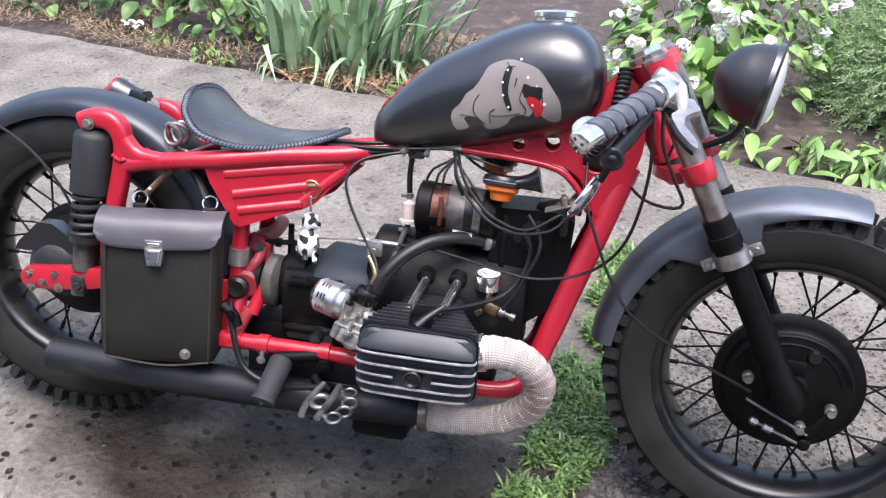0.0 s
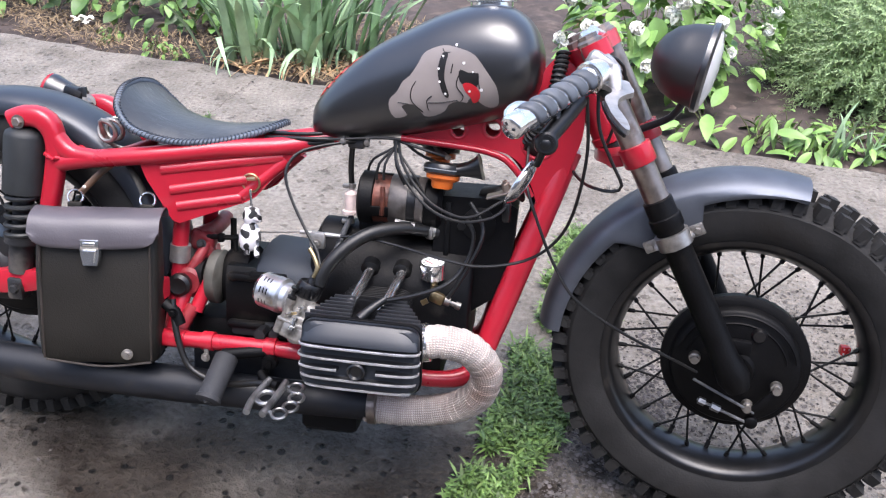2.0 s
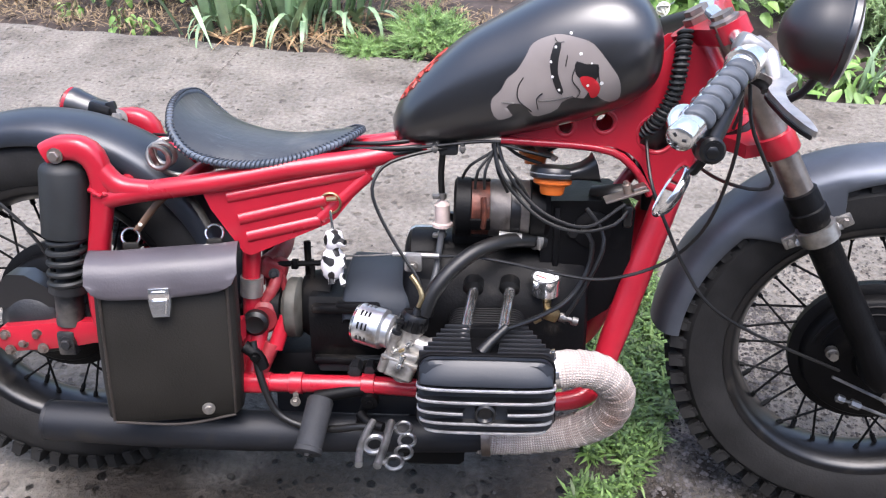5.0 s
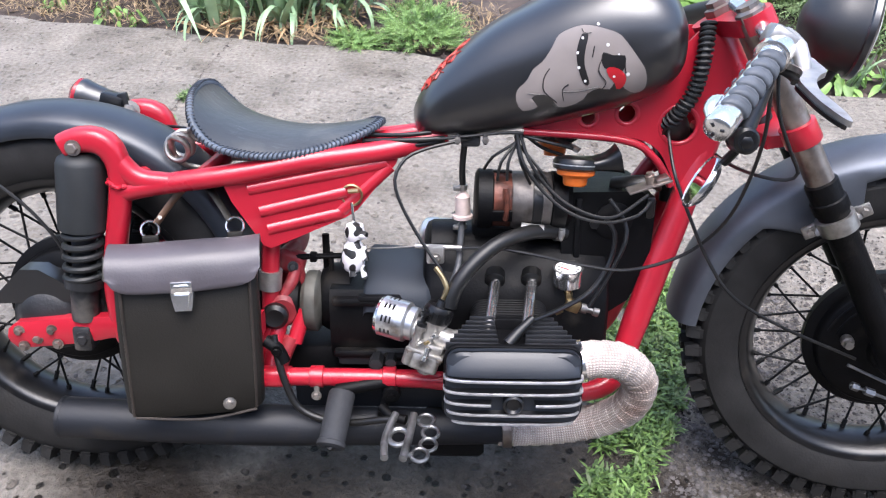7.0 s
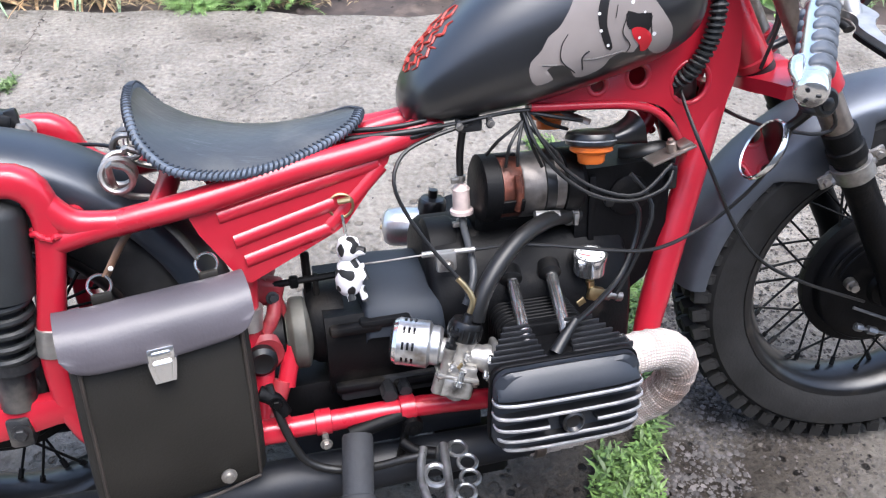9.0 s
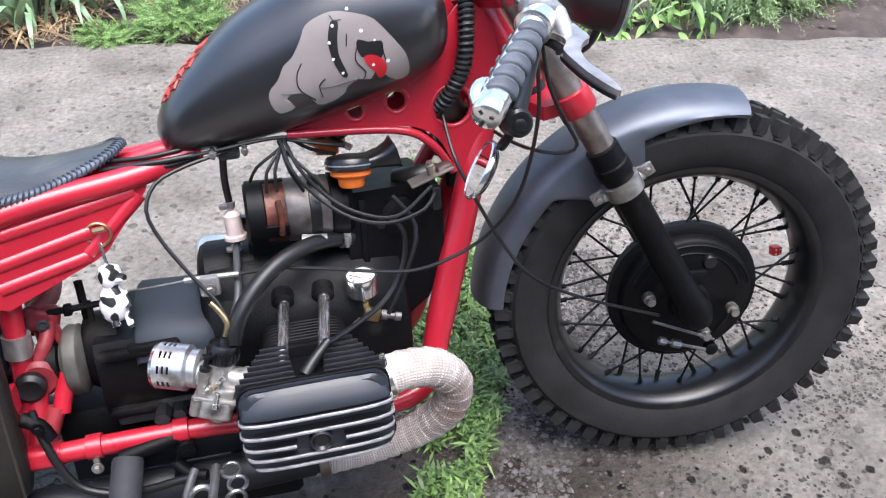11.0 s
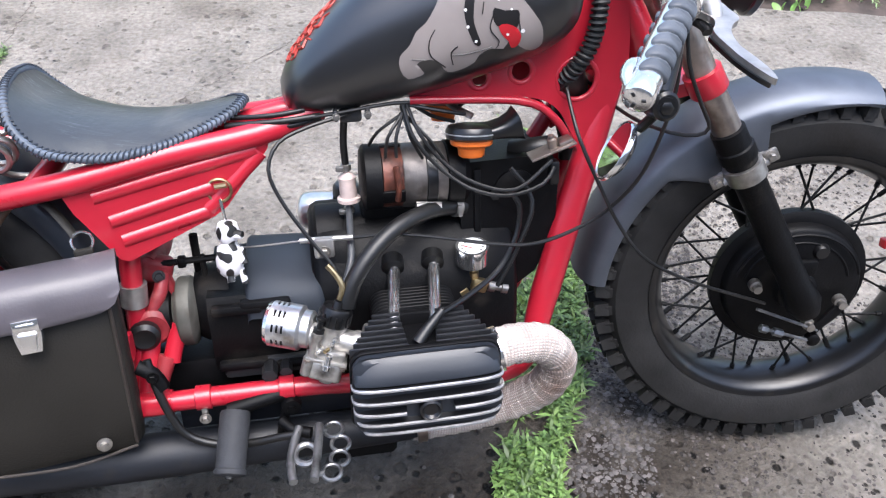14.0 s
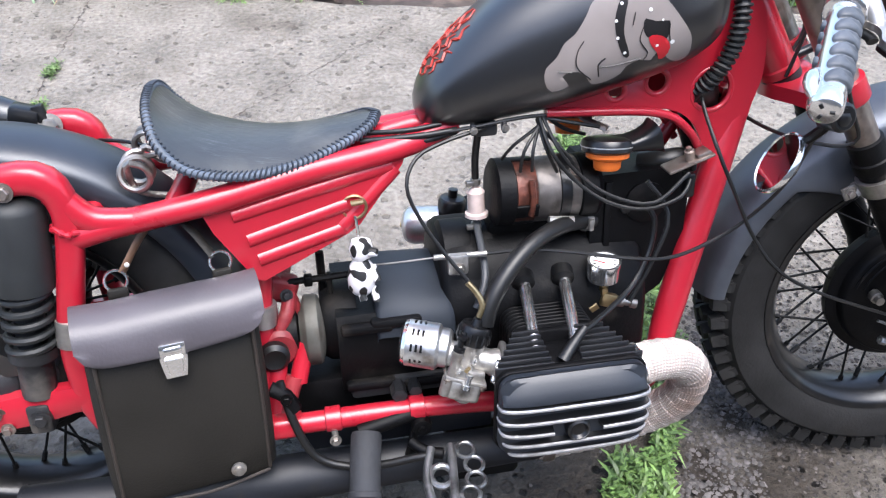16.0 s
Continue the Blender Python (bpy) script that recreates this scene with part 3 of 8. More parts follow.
bm = bmesh.new()
xs = [-9 + 0.5 * i for i in range(13)] + [-2.5 + 0.05 * i for i in range(1, 121)] + [3.5 + 0.5 * i for i in range(1, 14)]
fs = [-8, -6, -4, -3, -2, -1.5, -1, -0.8] + [-0.7 + 0.05 * i for i in range(50)]
cols = []
for x in xs:
    edge = bed_edge(x)
    ys = [y for y in fs if y < edge - 0.04] + [edge - 0.03, edge - 0.008, edge]
    ys = ys[:8] + [ys[8] + (edge - 0.03 - ys[8]) * i / 44 for i in range(44)] + [edge - 0.03, edge - 0.008, edge]
    col = []
    for j, y in enumerate(ys):
        n = 0.006 * noise.noise((x * 2.3, y * 2.3, 3)) + 0.0025 * noise.noise((x * 11, y * 11, 7))
        z = rise(x, y) + n - (0.006 if j == len(ys) - 1 else 0)
        col.append(bm.verts.new((x, y, z)))
    col.append(bm.verts.new((x, edge + 0.006, -0.06)))
    cols.append(col)
for a, b in zip(cols, cols[1:]):
    for j in range(len(a) - 1):
        bm.faces.new((a[j], b[j], b[j + 1], a[j + 1]))
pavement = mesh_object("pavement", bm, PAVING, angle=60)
tagged(pavement, "worn pitted grey-brown concrete paving with a ragged edge", "pavement", kind="structure")

bm = bmesh.new()
cols = []
for i in range(161):
    x = -40 + 80 * i / 160 if i in (0, 160) else -4 + 8.5 * i / 160
    e = bed_edge(x)
    col = [bm.verts.new((x, y, -0.08)) for y in (-40, e - 0.3)]
    for j in range(70):
        y = e - 0.02 + 3.2 * (j / 69) ** 1.3
        z = -0.035 + 0.02 * noise.noise((x * 5, y * 5, 1)) + 0.012 * noise.noise((x * 17, y * 17, 2)) + 0.02 * min(1, j / 30)
        col.append(bm.verts.new((x, y, z)))
    col.append(bm.verts.new((x, 60, 0.0)))
    cols.append(col)
for a, b in zip(cols, cols[1:]):
    for j in range(len(a) - 1):
        bm.faces.new((a[j], b[j], b[j + 1], a[j + 1]))
ground = mesh_object("ground", bm, SOIL, angle=80)
tagged(ground, "dark crumbly bare garden soil beside the paving", "soil", kind="structure")

# unseen wall added behind the camera to hold back and bounce light
LIGHTWALL = material("grey_light_wall", (0.16, 0.155, 0.15), 0.85, var=0.25, scale=3, bump=0.5, bump_scale=40)
wall = mesh_object("light_wall", box((0.6, -4.3, 1.5), (14.0, 0.25, 3.3), bevel=0.01), LIGHTWALL)
tagged(wall, "plain grey wall added out of view to shape the light", "wall", kind="structure")

# ================= the motorcycle =================
bike = thing("motorcycle", BIKE, "red and satin black bobber motorcycle leaning on its side stand", "motorcycle")
FC, RC = (1.418, 0.0, 0.334), (0.066, 0.0, 0.385)


def wheel(name, c, r, lip, drum_r, m, label):
    """Tyre, tread, rim, spokes and drum; axle along y at c."""
    hub = tagged(new(name), label)
    hub.parent = bike
    k = r / 0.36
    cx, cy, cz = c
    ax = (0, 1, 0)
    half = [(lip - 0.006, 0.040), (lip + 0.012, 0.050), (lip + 0.035 * k, 0.056), (lip + 0.065 * k, 0.056), (r - 0.030, 0.049), (r - 0.021, 0.036), (r - 0.018, 0.015)]
    prof = [(a, -b) for a, b in half] + [(a, b) for a, b in reversed(half)] + [(lip - 0.012, 0.03), (lip - 0.012, -0.03)]
    part("tyre", lathe(prof, c, ax, 72, closed=True), RUBBER, hub, "black knobbly tyre, dusty sidewall", m)
    bm = bmesh.new()
    count = 54
    for i in range(count):
        a = 2 * math.pi * i / count
        for row, (y, dr, w, l, tw) in enumerate(((-0.043, -0.006, 0.022, 0.026, 0.25), (0.043, -0.006, 0.022, 0.026, -0.25), (-0.016, 0.0, 0.022, 0.024, -0.35), (0.016, 0.0, 0.022, 0.024, 0.35))):
            b = a + (math.pi / count if row % 2 else 0)
            rot = Matrix.Rotation(-b, 4, "Y") @ Matrix.Rotation(tw, 4, "X")
            p = Vector((cx + (r - 0.011 + dr) * math.cos(b), cy + y, cz + (r - 0.011 + dr) * math.sin(b)))
            blk = [Vector((sx * 0.011, sy * w / 2, sz * l / 2 * 0.82)) for sx in (-1, 1) for sy in (-1, 1) for sz in (-1, 1)]
            vs = [bm.verts.new(p + rot @ (q if q.x < 0 else Vector((q.x, q.y * 0.86, q.z * 0.86)))) for q in blk]
            for f in ((0, 1, 3, 2), (4, 6, 7, 5), (0, 4, 5, 1), (2, 3, 7, 6), (0, 2, 6, 4), (1, 5, 7, 3)):
                bm.faces.new([vs[q] for q in f])
            if row < 2:      # side lug down the shoulder
                s = -1 if y < 0 else 1
                p2 = Vector((cx + (r - 0.023) * math.cos(b), cy + s * 0.0508, cz + (r - 0.023) * math.sin(b)))
                rot2 = Matrix.Rotation(-b, 4, "Y")
                vs = [bm.verts.new(p2 + rot2 @ Vector((sx * 0.010, sy * 0.003 + (s * 0.0008 if sx < 0 else -s * 0.003), sz * 0.0080))) for sx in (-1, 1) for sy in (-1, 1) for sz in (-1, 1)]
                for f in ((0, 1, 3, 2), (4, 6, 7, 5), (0, 4, 5, 1), (2, 3, 7, 6), (0, 2, 6, 4), (1, 5, 7, 3)):
                    bm.faces.new([vs[q] for q in f])
    part("tread", bm, RUBBER, hub, "", m, smooth=False)
    well = lip - 0.020
    rp = [(lip + 0.003, -0.047), (lip + 0.004, -0.041), (lip - 0.005, -0.037), (lip - 0.010, -0.033), (well, -0.014), (well, 0.014), (lip - 0.010, 0.033), (lip - 0.005, 0.037), (lip + 0.004, 0.041), (lip + 0.003, 0.047),
          (lip - 0.004, 0.046), (lip - 0.009, 0.043), (lip - 0.014, 0.037), (well - 0.005, 0.016), (well - 0.005, -0.016), (lip - 0.014, -0.037), (lip - 0.009, -0.043), (lip - 0.004, -0.046)]
    part("rim", lathe(rp, c, ax, 96, closed=True), RIMPAINT, hub, "gloss black steel wheel rim", m)
    d = drum_r
    dp = [(0, 0.055), (0.045, 0.055), (0.05, 0.045), (0.055, 0.02), (d - 0.02, 0.0), (d, -0.004), (d + 0.004, -0.012), (d + 0.004, -0.026), (d - 0.004, -0.030), (d - 0.012, -0.031), (d - 0.014, -0.046), (d - 0.018, -0.050),
          (d - 0.045, -0.054), (0.035, -0.058), (0.03, -0.066), (0.0, -0.066)]
    drum = part("brake_drum", lathe(dp, c, ax, 48), ENGINE, hub, "black painted brake drum", m)
    for i in range(36):
        a = 2 * math.pi * (i + 0.5) / 36
        near = i % 2
        off = (0.30 if (i // 2) % 2 else -0.30)
        hr, hy = (d - 0.004, -0.018) if near else (0.06, 0.048)
        p0 = (cx + hr * math.cos(a + off * (1.0 if near else 1.6)), cy + hy, cz + hr * math.sin(a + off * (1.0 if near else 1.6)))
        p1 = (cx + (well - 0.003) * math.cos(a), cy + (-0.008 if near else 0.008), cz + (well - 0.003) * math.sin(a))
        q = Vector(p1).lerp(Vector(p0), 0.11)
        bm = tube([p0, p1], 0.0021, 6, smooth_path=False)
        bm = tube([p1, q], 0.0042, 6, bm, smooth_path=False)
        part("spoke", bm, SPOKE, hub, "", m)
    return hub


front = wheel("front_wheel", FC, 0.326, 0.229, 0.123, STEER, "spoked front wheel with knobbly tyre and black drum")
rear = wheel("rear_wheel", RC, 0.316, 0.212, 0.110, None, "spoked rear wheel with knobbly tyre and black drum")

# brake plate details on the front drum
bm = box((FC[0] - 0.005, -0.072, FC[2] + 0.052), (0.05, 0.012, 0.028), bevel=0.006)
part("drum_badge_plate", bm, ENGINE, front, "", STEER)
bm = tube([(FC[0] - 0.066, -0.082, FC[2] - 0.018), (FC[0] + 0.042, -0.078, FC[2] - 0.066)], 0.0026, 8, smooth_path=False)
part("brake_rod", bm, DARKMETAL, front, "thin steel brake rod", STEER)
bm = tube([(FC[0] - 0.054, -0.078, FC[2] - 0.058), (FC[0] + 0.040, -0.078, FC[2] - 0.089)], 0.0028, 8, smooth_path=False)
bm = lathe([(0.007, -0.008), (0.007, 0.008)], (FC[0] - 0.022, -0.078, FC[2] - 0.0685), (1, 0, -0.33), 6, bm)
bm = lathe([(0.007, -0.006), (0.007, 0.006)], (FC[0] - 0.046, -0.078, FC[2] - 0.0605), (1, 0, -0.33), 6, bm)
part("adjuster_rod", bm, DARKMETAL, front, "", STEER)
for dx, dz, y in ((-0.069, 0.016, -0.070), (0.071, -0.015, -0.075), (0.004, -0.004, -0.100), (0.030, -0.060, -0.072)):
    bm = lathe([(0.010, 0), (0.010, 0.012), (0.007, 0.013), (0.007, 0.022), (0.0, 0.023)], (FC[0] + dx, y + 0.012, FC[2] + dz), (0, -1, 0), 12)
    part("drum_nut", bm, ZINC if y > -0.1 else ENGINE_DUSTY, front, "", STEER)
bm = box((FC[0] + 0.055, -0.074, FC[2] - 0.044), (0.015, 0.010, 0.066), bevel=0.004, rot=Matrix.Rotation(0.62, 3, "Y"))
bm = lathe([(0.011, 0), (0.011, 0.012), (0.008, 0.014), (0, 0.014)], (FC[0] + 0.040, -0.068, FC[2] - 0.086), (0, -1, 0), 14, bm)
part("brake_lever_arm", bm, ENGINE, front, "", STEER)
part("drum_boss", lathe([(0.0, 0.010), (0.010, 0.009), (0.013, 0.004), (0.014, 0.0)], (FC[0] + 0.030, -0.052, FC[2] + 0.070), (0, -1, 0), 18), PLASTIC, front, "", STEER)
for k in (-1, 1):
    pts = [(FC[0] + rr * math.cos(a), -0.0545 - 0.0015 * k, FC[2] + rr * math.sin(a)) for rr, a in ((0.094 + 0.008 * k, radians(15 + 150 * i / 20)) for i in range(21))]
    part("drum_ridge", tube(pts, 0.0022, 6, smooth_path=False), ENGINE, front, "", STEER)

# ---- fork ----
def fork_line(z, y):
    return (1.125 + 0.5615 * (0.855 - z), y, z)


for side in (-1, 1):
    y = 0.098 * side
    leg = part("fork_leg", tube([fork_line(0.865, y), fork_line(0.60, y)], 0.0205, 20, smooth_path=False), STEEL, bike, "worn brownish steel fork tube with black slider", STEER)
    d = Vector(fork_line(0.0, 0)) - Vector(fork_line(1.0, 0))
    bm = lathe([(0.0205, 0.0), (0.0245, 0.002), (0.0245, 0.03), (0.027, 0.032), (0.027, 0.05), (0.0235, 0.055), (0.0230, 0.30), (0.026, 0.315), (0.028, 0.34), (0.020, 0.362), (0, 0.364)], fork_line(0.635, y), d, 24)
    part("fork_slider", bm, ENGINE, leg, "", STEER)
    bm = lathe([(0.026, -0.013), (0.029, -0.012), (0.029, 0.012), (0.026, 0.013)], fork_line(0.571, y), d, 24)
    for s in (-1, 1):
        c0 = Vector(fork_line(0.571, y)) + Vector((0.872, 0, 0.49)) * (0.040 * s)
        bm = box(c0 - Vector((0, 0.004 * side, 0)), (0.022, 0.006, 0.021), bm, 0.004, Matrix.Rotation(-0.51, 3, "Y"))
        bm = tube([c0 - Vector((0.872, 0, 0.49)) * (0.014 * s) - Vector((0, 0.004 * side, 0)), c0 - Vector((0.872, 0, 0.49)) * (0.006 * s) - Vector((0, 0.004 * side, 0))], 0.011, 8, bm, smooth_path=False, flat=0.3)
        bm = bolt(c0 - Vector((0, 0.001 * side, 0)), (0, side, 0), 0.006, 0.007, bm)
    part("fender_clamp", bm, ZINC, leg, "bare metal clamp with two bolts", STEER)
    bm = lathe([(0.020, -0.017), (0.0265, -0.016), (0.027, 0.014), (0.025, 0.017), (0.020, 0.017)], fork_line(0.705, y), d, 24)
    part("yoke_collar", bm, RED, leg, "red painted collar", STEER)
    bm = lathe([(0.017, -0.004), (0.021, -0.003), (0.021, 0.008), (0.016, 0.012), (0.016, 0.018), (0.0, 0.019)], fork_line(0.868, y), -d, 6 if side > 0 else 8)
    part("fork_cap", bm, STEEL, leg, "", STEER)
part("front_axle", tube([(FC[0], -0.118, FC[2]), (FC[0], 0.118, FC[2])], 0.011, 16, smooth_path=False), ZINC, bike, "", STEER)

bm = loft([[(1.170 + x + 0.15 * abs(y), y, 0.680 + z + 0.08 * abs(y)) for x, z in ((-h, -0.012), (h, -0.012 + 0.5 * h), (h, 0.006 + 0.5 * h), (-h, 0.008))] for y, h in ((-0.088, 0.014), (-0.060, 0.020), (-0.028, 0.034), (0.0, 0.038), (0.028, 0.034), (0.060, 0.020), (0.088, 0.014))])
bmesh.ops.bevel(bm, geom=[e for e in bm.edges if len(e.link_faces) == 2 and e.calc_face_angle(0) > 0.9], offset=0.003, segments=2, affect="EDGES")
part("lower_yoke", bm, RED, bike, "red painted lower fork yoke", STEER)
outl = [(-0.022, -0.02), (-0.012, -0.04), (0.012, -0.105), (0.030, -0.120), (0.056, -0.112), (0.060, -0.09), (0.045, -0.04), (0.042, 0.03), (0.055, 0.075), (0.052, 0.105), (0.032, 0.112), (0.022, 0.09), (0.005, 0.035), (-0.018, 0.015)]
up = Vector((-0.49, 0, 0.872)).normalized()
fw = Vector((0.872, 0, 0.49)).normalized()
yc = Vector((1.101, 0, 0.833))
bm = flat_shape(smooth_loop(outl, 0.01), place=lambda a, b, d: yc + fw * a + Vector((0, b, 0)) + up * d, thick=0.026)
bmesh.ops.bevel(bm, geom=[e for e in bm.edges if len(e.link_faces) == 2 and e.calc_face_angle(0) > 1], offset=0.004, segments=2, affect="EDGES")
yoke = part("upper_yoke", bm, RED, bike, "red painted upper fork yoke", STEER)
bm = lathe([(0.024, 0), (0.024, 0.010), (0.018, 0.012), (0.018, 0.02), (0.0, 0.022)], yc + fw * 0.004 + up * 0.026, up, 6)
part("steering_nut", bm, STEEL, yoke, "", STEER)
stem = part("steering_stem", tube([(1.075, 0, 0.846), (1.157, 0, 0.700)], 0.027, 24, smooth_path=False), RED, bike, "red steering head tube")
part("bearing_seal", lathe([(0.024, -0.006), (0.0285, -0.005), (0.0285, 0.006), (0.024, 0.007)], (1.160, 0, 0.695), (0.49, 0, -0.872), 28), CABLE, stem, "black rubber bearing seal")
part("bearing_cup", lathe([(0.026, -0.022), (0.0300, -0.019), (0.0300, -0.007), (0.026, -0.005)], (1.160, 0, 0.695), (0.49, 0, -0.872), 28), RED, stem)

# ---- front fender ----
def fender(name, c, r, a0, a1, width, drop, m, label, wide=None, parent=None):
    """A rolled blade from angle a0 to a1 (degrees); drop(a) is the depth of its sides."""
    n, rows, inner = 64, [], []
    for i in range(n + 1):
        a = radians(a0 + (a1 - a0) * i / n)
        dp = drop(math.degrees(a))
        prof = []
        for s in range(-15, 16):
            t = s / 15
            if abs(t) > 0.66:
                q = (abs(t) - 0.66) / 0.34
                y, rr = width * (0.965 + 0.035 * min(1, q * 2)), -0.024 - dp * q + 0.010 * q
            else:
                a2 = radians(76) * abs(t) / 0.66
                y, rr = width * 0.965 * math.sin(a2) / math.sin(radians(76)), -0.024 * (1 - math.cos(a2)) / (1 - math.cos(radians(76)))
            prof.append((math.copysign(y, t) if t else 0, rr))
        rows.append([(c[0] + (r + rr) * math.cos(a), c[1] + y, c[2] + (r + rr) * math.sin(a)) for y, rr in prof])
        inner.append([(c[0] + (r + rr - 0.004) * math.cos(a), c[1] + y * 0.965, c[2] + (r + rr - 0.004) * math.sin(a)) for y, rr in prof])
    bm = bmesh.new()
    ga = [[bm.verts.new(q) for q in row] for row in rows]
    gb = [[bm.verts.new(q) for q in row] for row in inner]
    w = len(ga[0])
    for i in range(n):
        for k in range(w - 1):
            bm.faces.new((ga[i][k], ga[i][k + 1], ga[i + 1][k + 1], ga[i + 1][k]))
            bm.faces.new((gb[i][k], gb[i + 1][k], gb[i + 1][k + 1], gb[i][k + 1]))
        for k in (0, w - 1):
            bm.faces.new((ga[i][k], ga[i + 1][k], gb[i + 1][k], gb[i][k]))
    for i in (0, n):
        for k in range(w - 1):
            bm.faces.new((ga[i][k], ga[i][k + 1], gb[i][k + 1], gb[i][k]))
    return part(name, bm, FENDER if name == "front_fender" else REARFENDER, parent or bike, label, m, angle=50)


def front_drop(a):
    if a < 107:
        return 0.006 + 0.021 * max(0, (a - 77) / 30)
    if a < 128:
        return 0.027 + 0.05 * min(1, (a - 107) / 1.5)
    return 0.027 + 0.05 * max(0, 1 - (a - 128) / 9)


fender("front_fender", (FC[0] - 0.008, 0, FC[2]), 0.346, 77, 176, 0.066, front_drop, STEER, "satin black rolled steel front fender with stepped side")
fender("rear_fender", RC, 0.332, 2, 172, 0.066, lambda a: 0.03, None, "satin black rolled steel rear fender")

# ---- tank ----
TANK = [(0.632, 0.690, 0.712, 0.012), (0.640, 0.672, 0.730, 0.038), (0.655, 0.667, 0.752, 0.055), (0.690, 0.668, 0.790, 0.070), (0.740, 0.673, 0.832, 0.084), (0.80, 0.682, 0.866, 0.097), (0.86, 0.695, 0.896, 0.109),
        (0.92, 0.711, 0.914, 0.117), (0.965, 0.726, 0.913, 0.119), (1.0, 0.744, 0.896, 0.112), (1.020, 0.762, 0.872, 0.094), (1.030, 0.782, 0.848, 0.064), (1.034, 0.800, 0.828, 0.025)]
POWER = 2.5


def tank_sections():
    n, out = len(TANK), []
    for i in range(n - 1):
        a, b = TANK[i], TANK[i + 1]
        k = max(2, int((b[0] - a[0]) / 0.006))
        for j in range(k):
            t = j / k
            row = [a[0] + (b[0] - a[0]) * t]
            for c in (1, 2, 3):
                ma = (b[c] - TANK[max(0, i - 1)][c]) / (b[0] - TANK[max(0, i - 1)][0]) if i else (b[c] - a[c]) / (b[0] - a[0])
                nx = TANK[min(n - 1, i + 2)]
                mb = (nx[c] - a[c]) / (nx[0] - a[0])
                h = b[0] - a[0]
                row.append((2 * t ** 3 - 3 * t * t + 1) * a[c] + (t ** 3 - 2 * t * t + t) * h * ma + (3 * t * t - 2 * t ** 3) * b[c] + (t ** 3 - t * t) * h * mb)
            out.append(row)
    out.append(list(TANK[-1]))
    return out


SECTIONS = tank_sections()


def tank_at(x):
    for a, b in zip(SECTIONS, SECTIONS[1:]):
        if a[0] <= x <= b[0]:
            t = (x - a[0]) / (b[0] - a[0])
            return [u + (v - u) * t for u, v in zip(a, b)]
    return list(SECTIONS[0] if x < SECTIONS[0][0] else SECTIONS[-1])


def tank_side(x, z, out=0.0):
    """y of the tank's flank at x, z."""
    _, lo, hi, w = tank_at(x)
    h = abs((z - (lo + hi) / 2) / ((hi - lo) / 2))
    return -(w * max(0.0, 1 - min(1, h) ** POWER) ** (1 / POWER)) - out


rings = []
for x, lo, hi, w in SECTIONS:
    ring = []
    for k in range(48):
        a = 2 * math.pi * k / 48
        c, s = math.cos(a), math.sin(a)
        ring.append((x, w * math.copysign(abs(c) ** (2 / POWER), c), (lo + hi) / 2 + (hi - lo) / 2 * math.copysign(abs(s) ** (2 / POWER), s)))
    rings.append(ring)
tank = part("fuel_tank", loft(rings), BLACK, bike, "satin black teardrop fuel tank", angle=60)
bm = lathe([(0.036, -0.01), (0.036, 0.001), (0.042, 0.003), (0.042, 0.010), (0.037, 0.013), (0.020, 0.0145), (0, 0.015)], (0.935, 0, 0.916), (-0.06, 0, 1), 32)
part("fuel_cap", bm, CHROME, tank, "chrome fuel filler cap")
bm = tube([(0.66, 0, 0.690), (1.02, 0, 0.742)], 0.018, 12, smooth_path=False)
part("tank_tunnel_tube", bm, RED, bike, "")


def on_tank(a, b, d):
    return Vector((a, tank_side(a, b, 0.0016 - d), b))


def decal(points, mat, name, lift=0.0, closed=True, step=0.006, grid=0.006):
    loop = smooth_loop(points, step)
    bm = flat_shape(loop, place=lambda a, b, d: Vector((a, tank_side(a, b, 0.0014 + lift), b)), thick=0, grid=grid)
    return part(name, bm, mat, tank, "", angle=180)

# ---- frame ----
RAIL = [(0.201, -0.112, 0.600), (0.251, -0.112, 0.611), (0.365, -0.103, 0.626), (0.48, -0.075, 0.642), (0.605, -0.048, 0.655), (0.68, -0.025, 0.675)]
FILLET = [(0.192, -0.112, 0.660), (0.212, -0.112, 0.634), (0.233, -0.112, 0.619), (0.275, -0.111, 0.614)]
ARM = [(0.126, -0.112, 0.670), (0.148, -0.112, 0.679), (0.176, -0.112, 0.678), (0.194, -0.112, 0.664), (0.201, -0.112, 0.638), (0.199, -0.112, 0.60), (0.185, -0.112, 0.53), (0.174, -0.112, 0.475), (0.173, -0.114, 0.42), (0.181, -0.118, 0.37), (0.207, -0.124, 0.33), (0.26, -0.13, 0.308), (0.32, -0.13, 0.303), (0.44, -0.13, 0.303)]
LOWER = [(0.40, -0.13, 0.303), (0.60, -0.13, 0.303), (0.69, -0.13, 0.298), (0.80, -0.125, 0.283), (0.89, -0.115, 0.272), (0.945, -0.10, 0.279), (0.968, -0.085, 0.310), (0.985, -0.072, 0.362), (1.019, -0.054, 0.466), (1.053, -0.036, 0.567), (1.090, -0.016, 0.680)]
POST = [(0.414, -0.066, 0.556), (0.410, -0.067, 0.520), (0.404, -0.068, 0.46), (0.401, -0.072, 0.39), (0.400, -0.105, 0.30)]
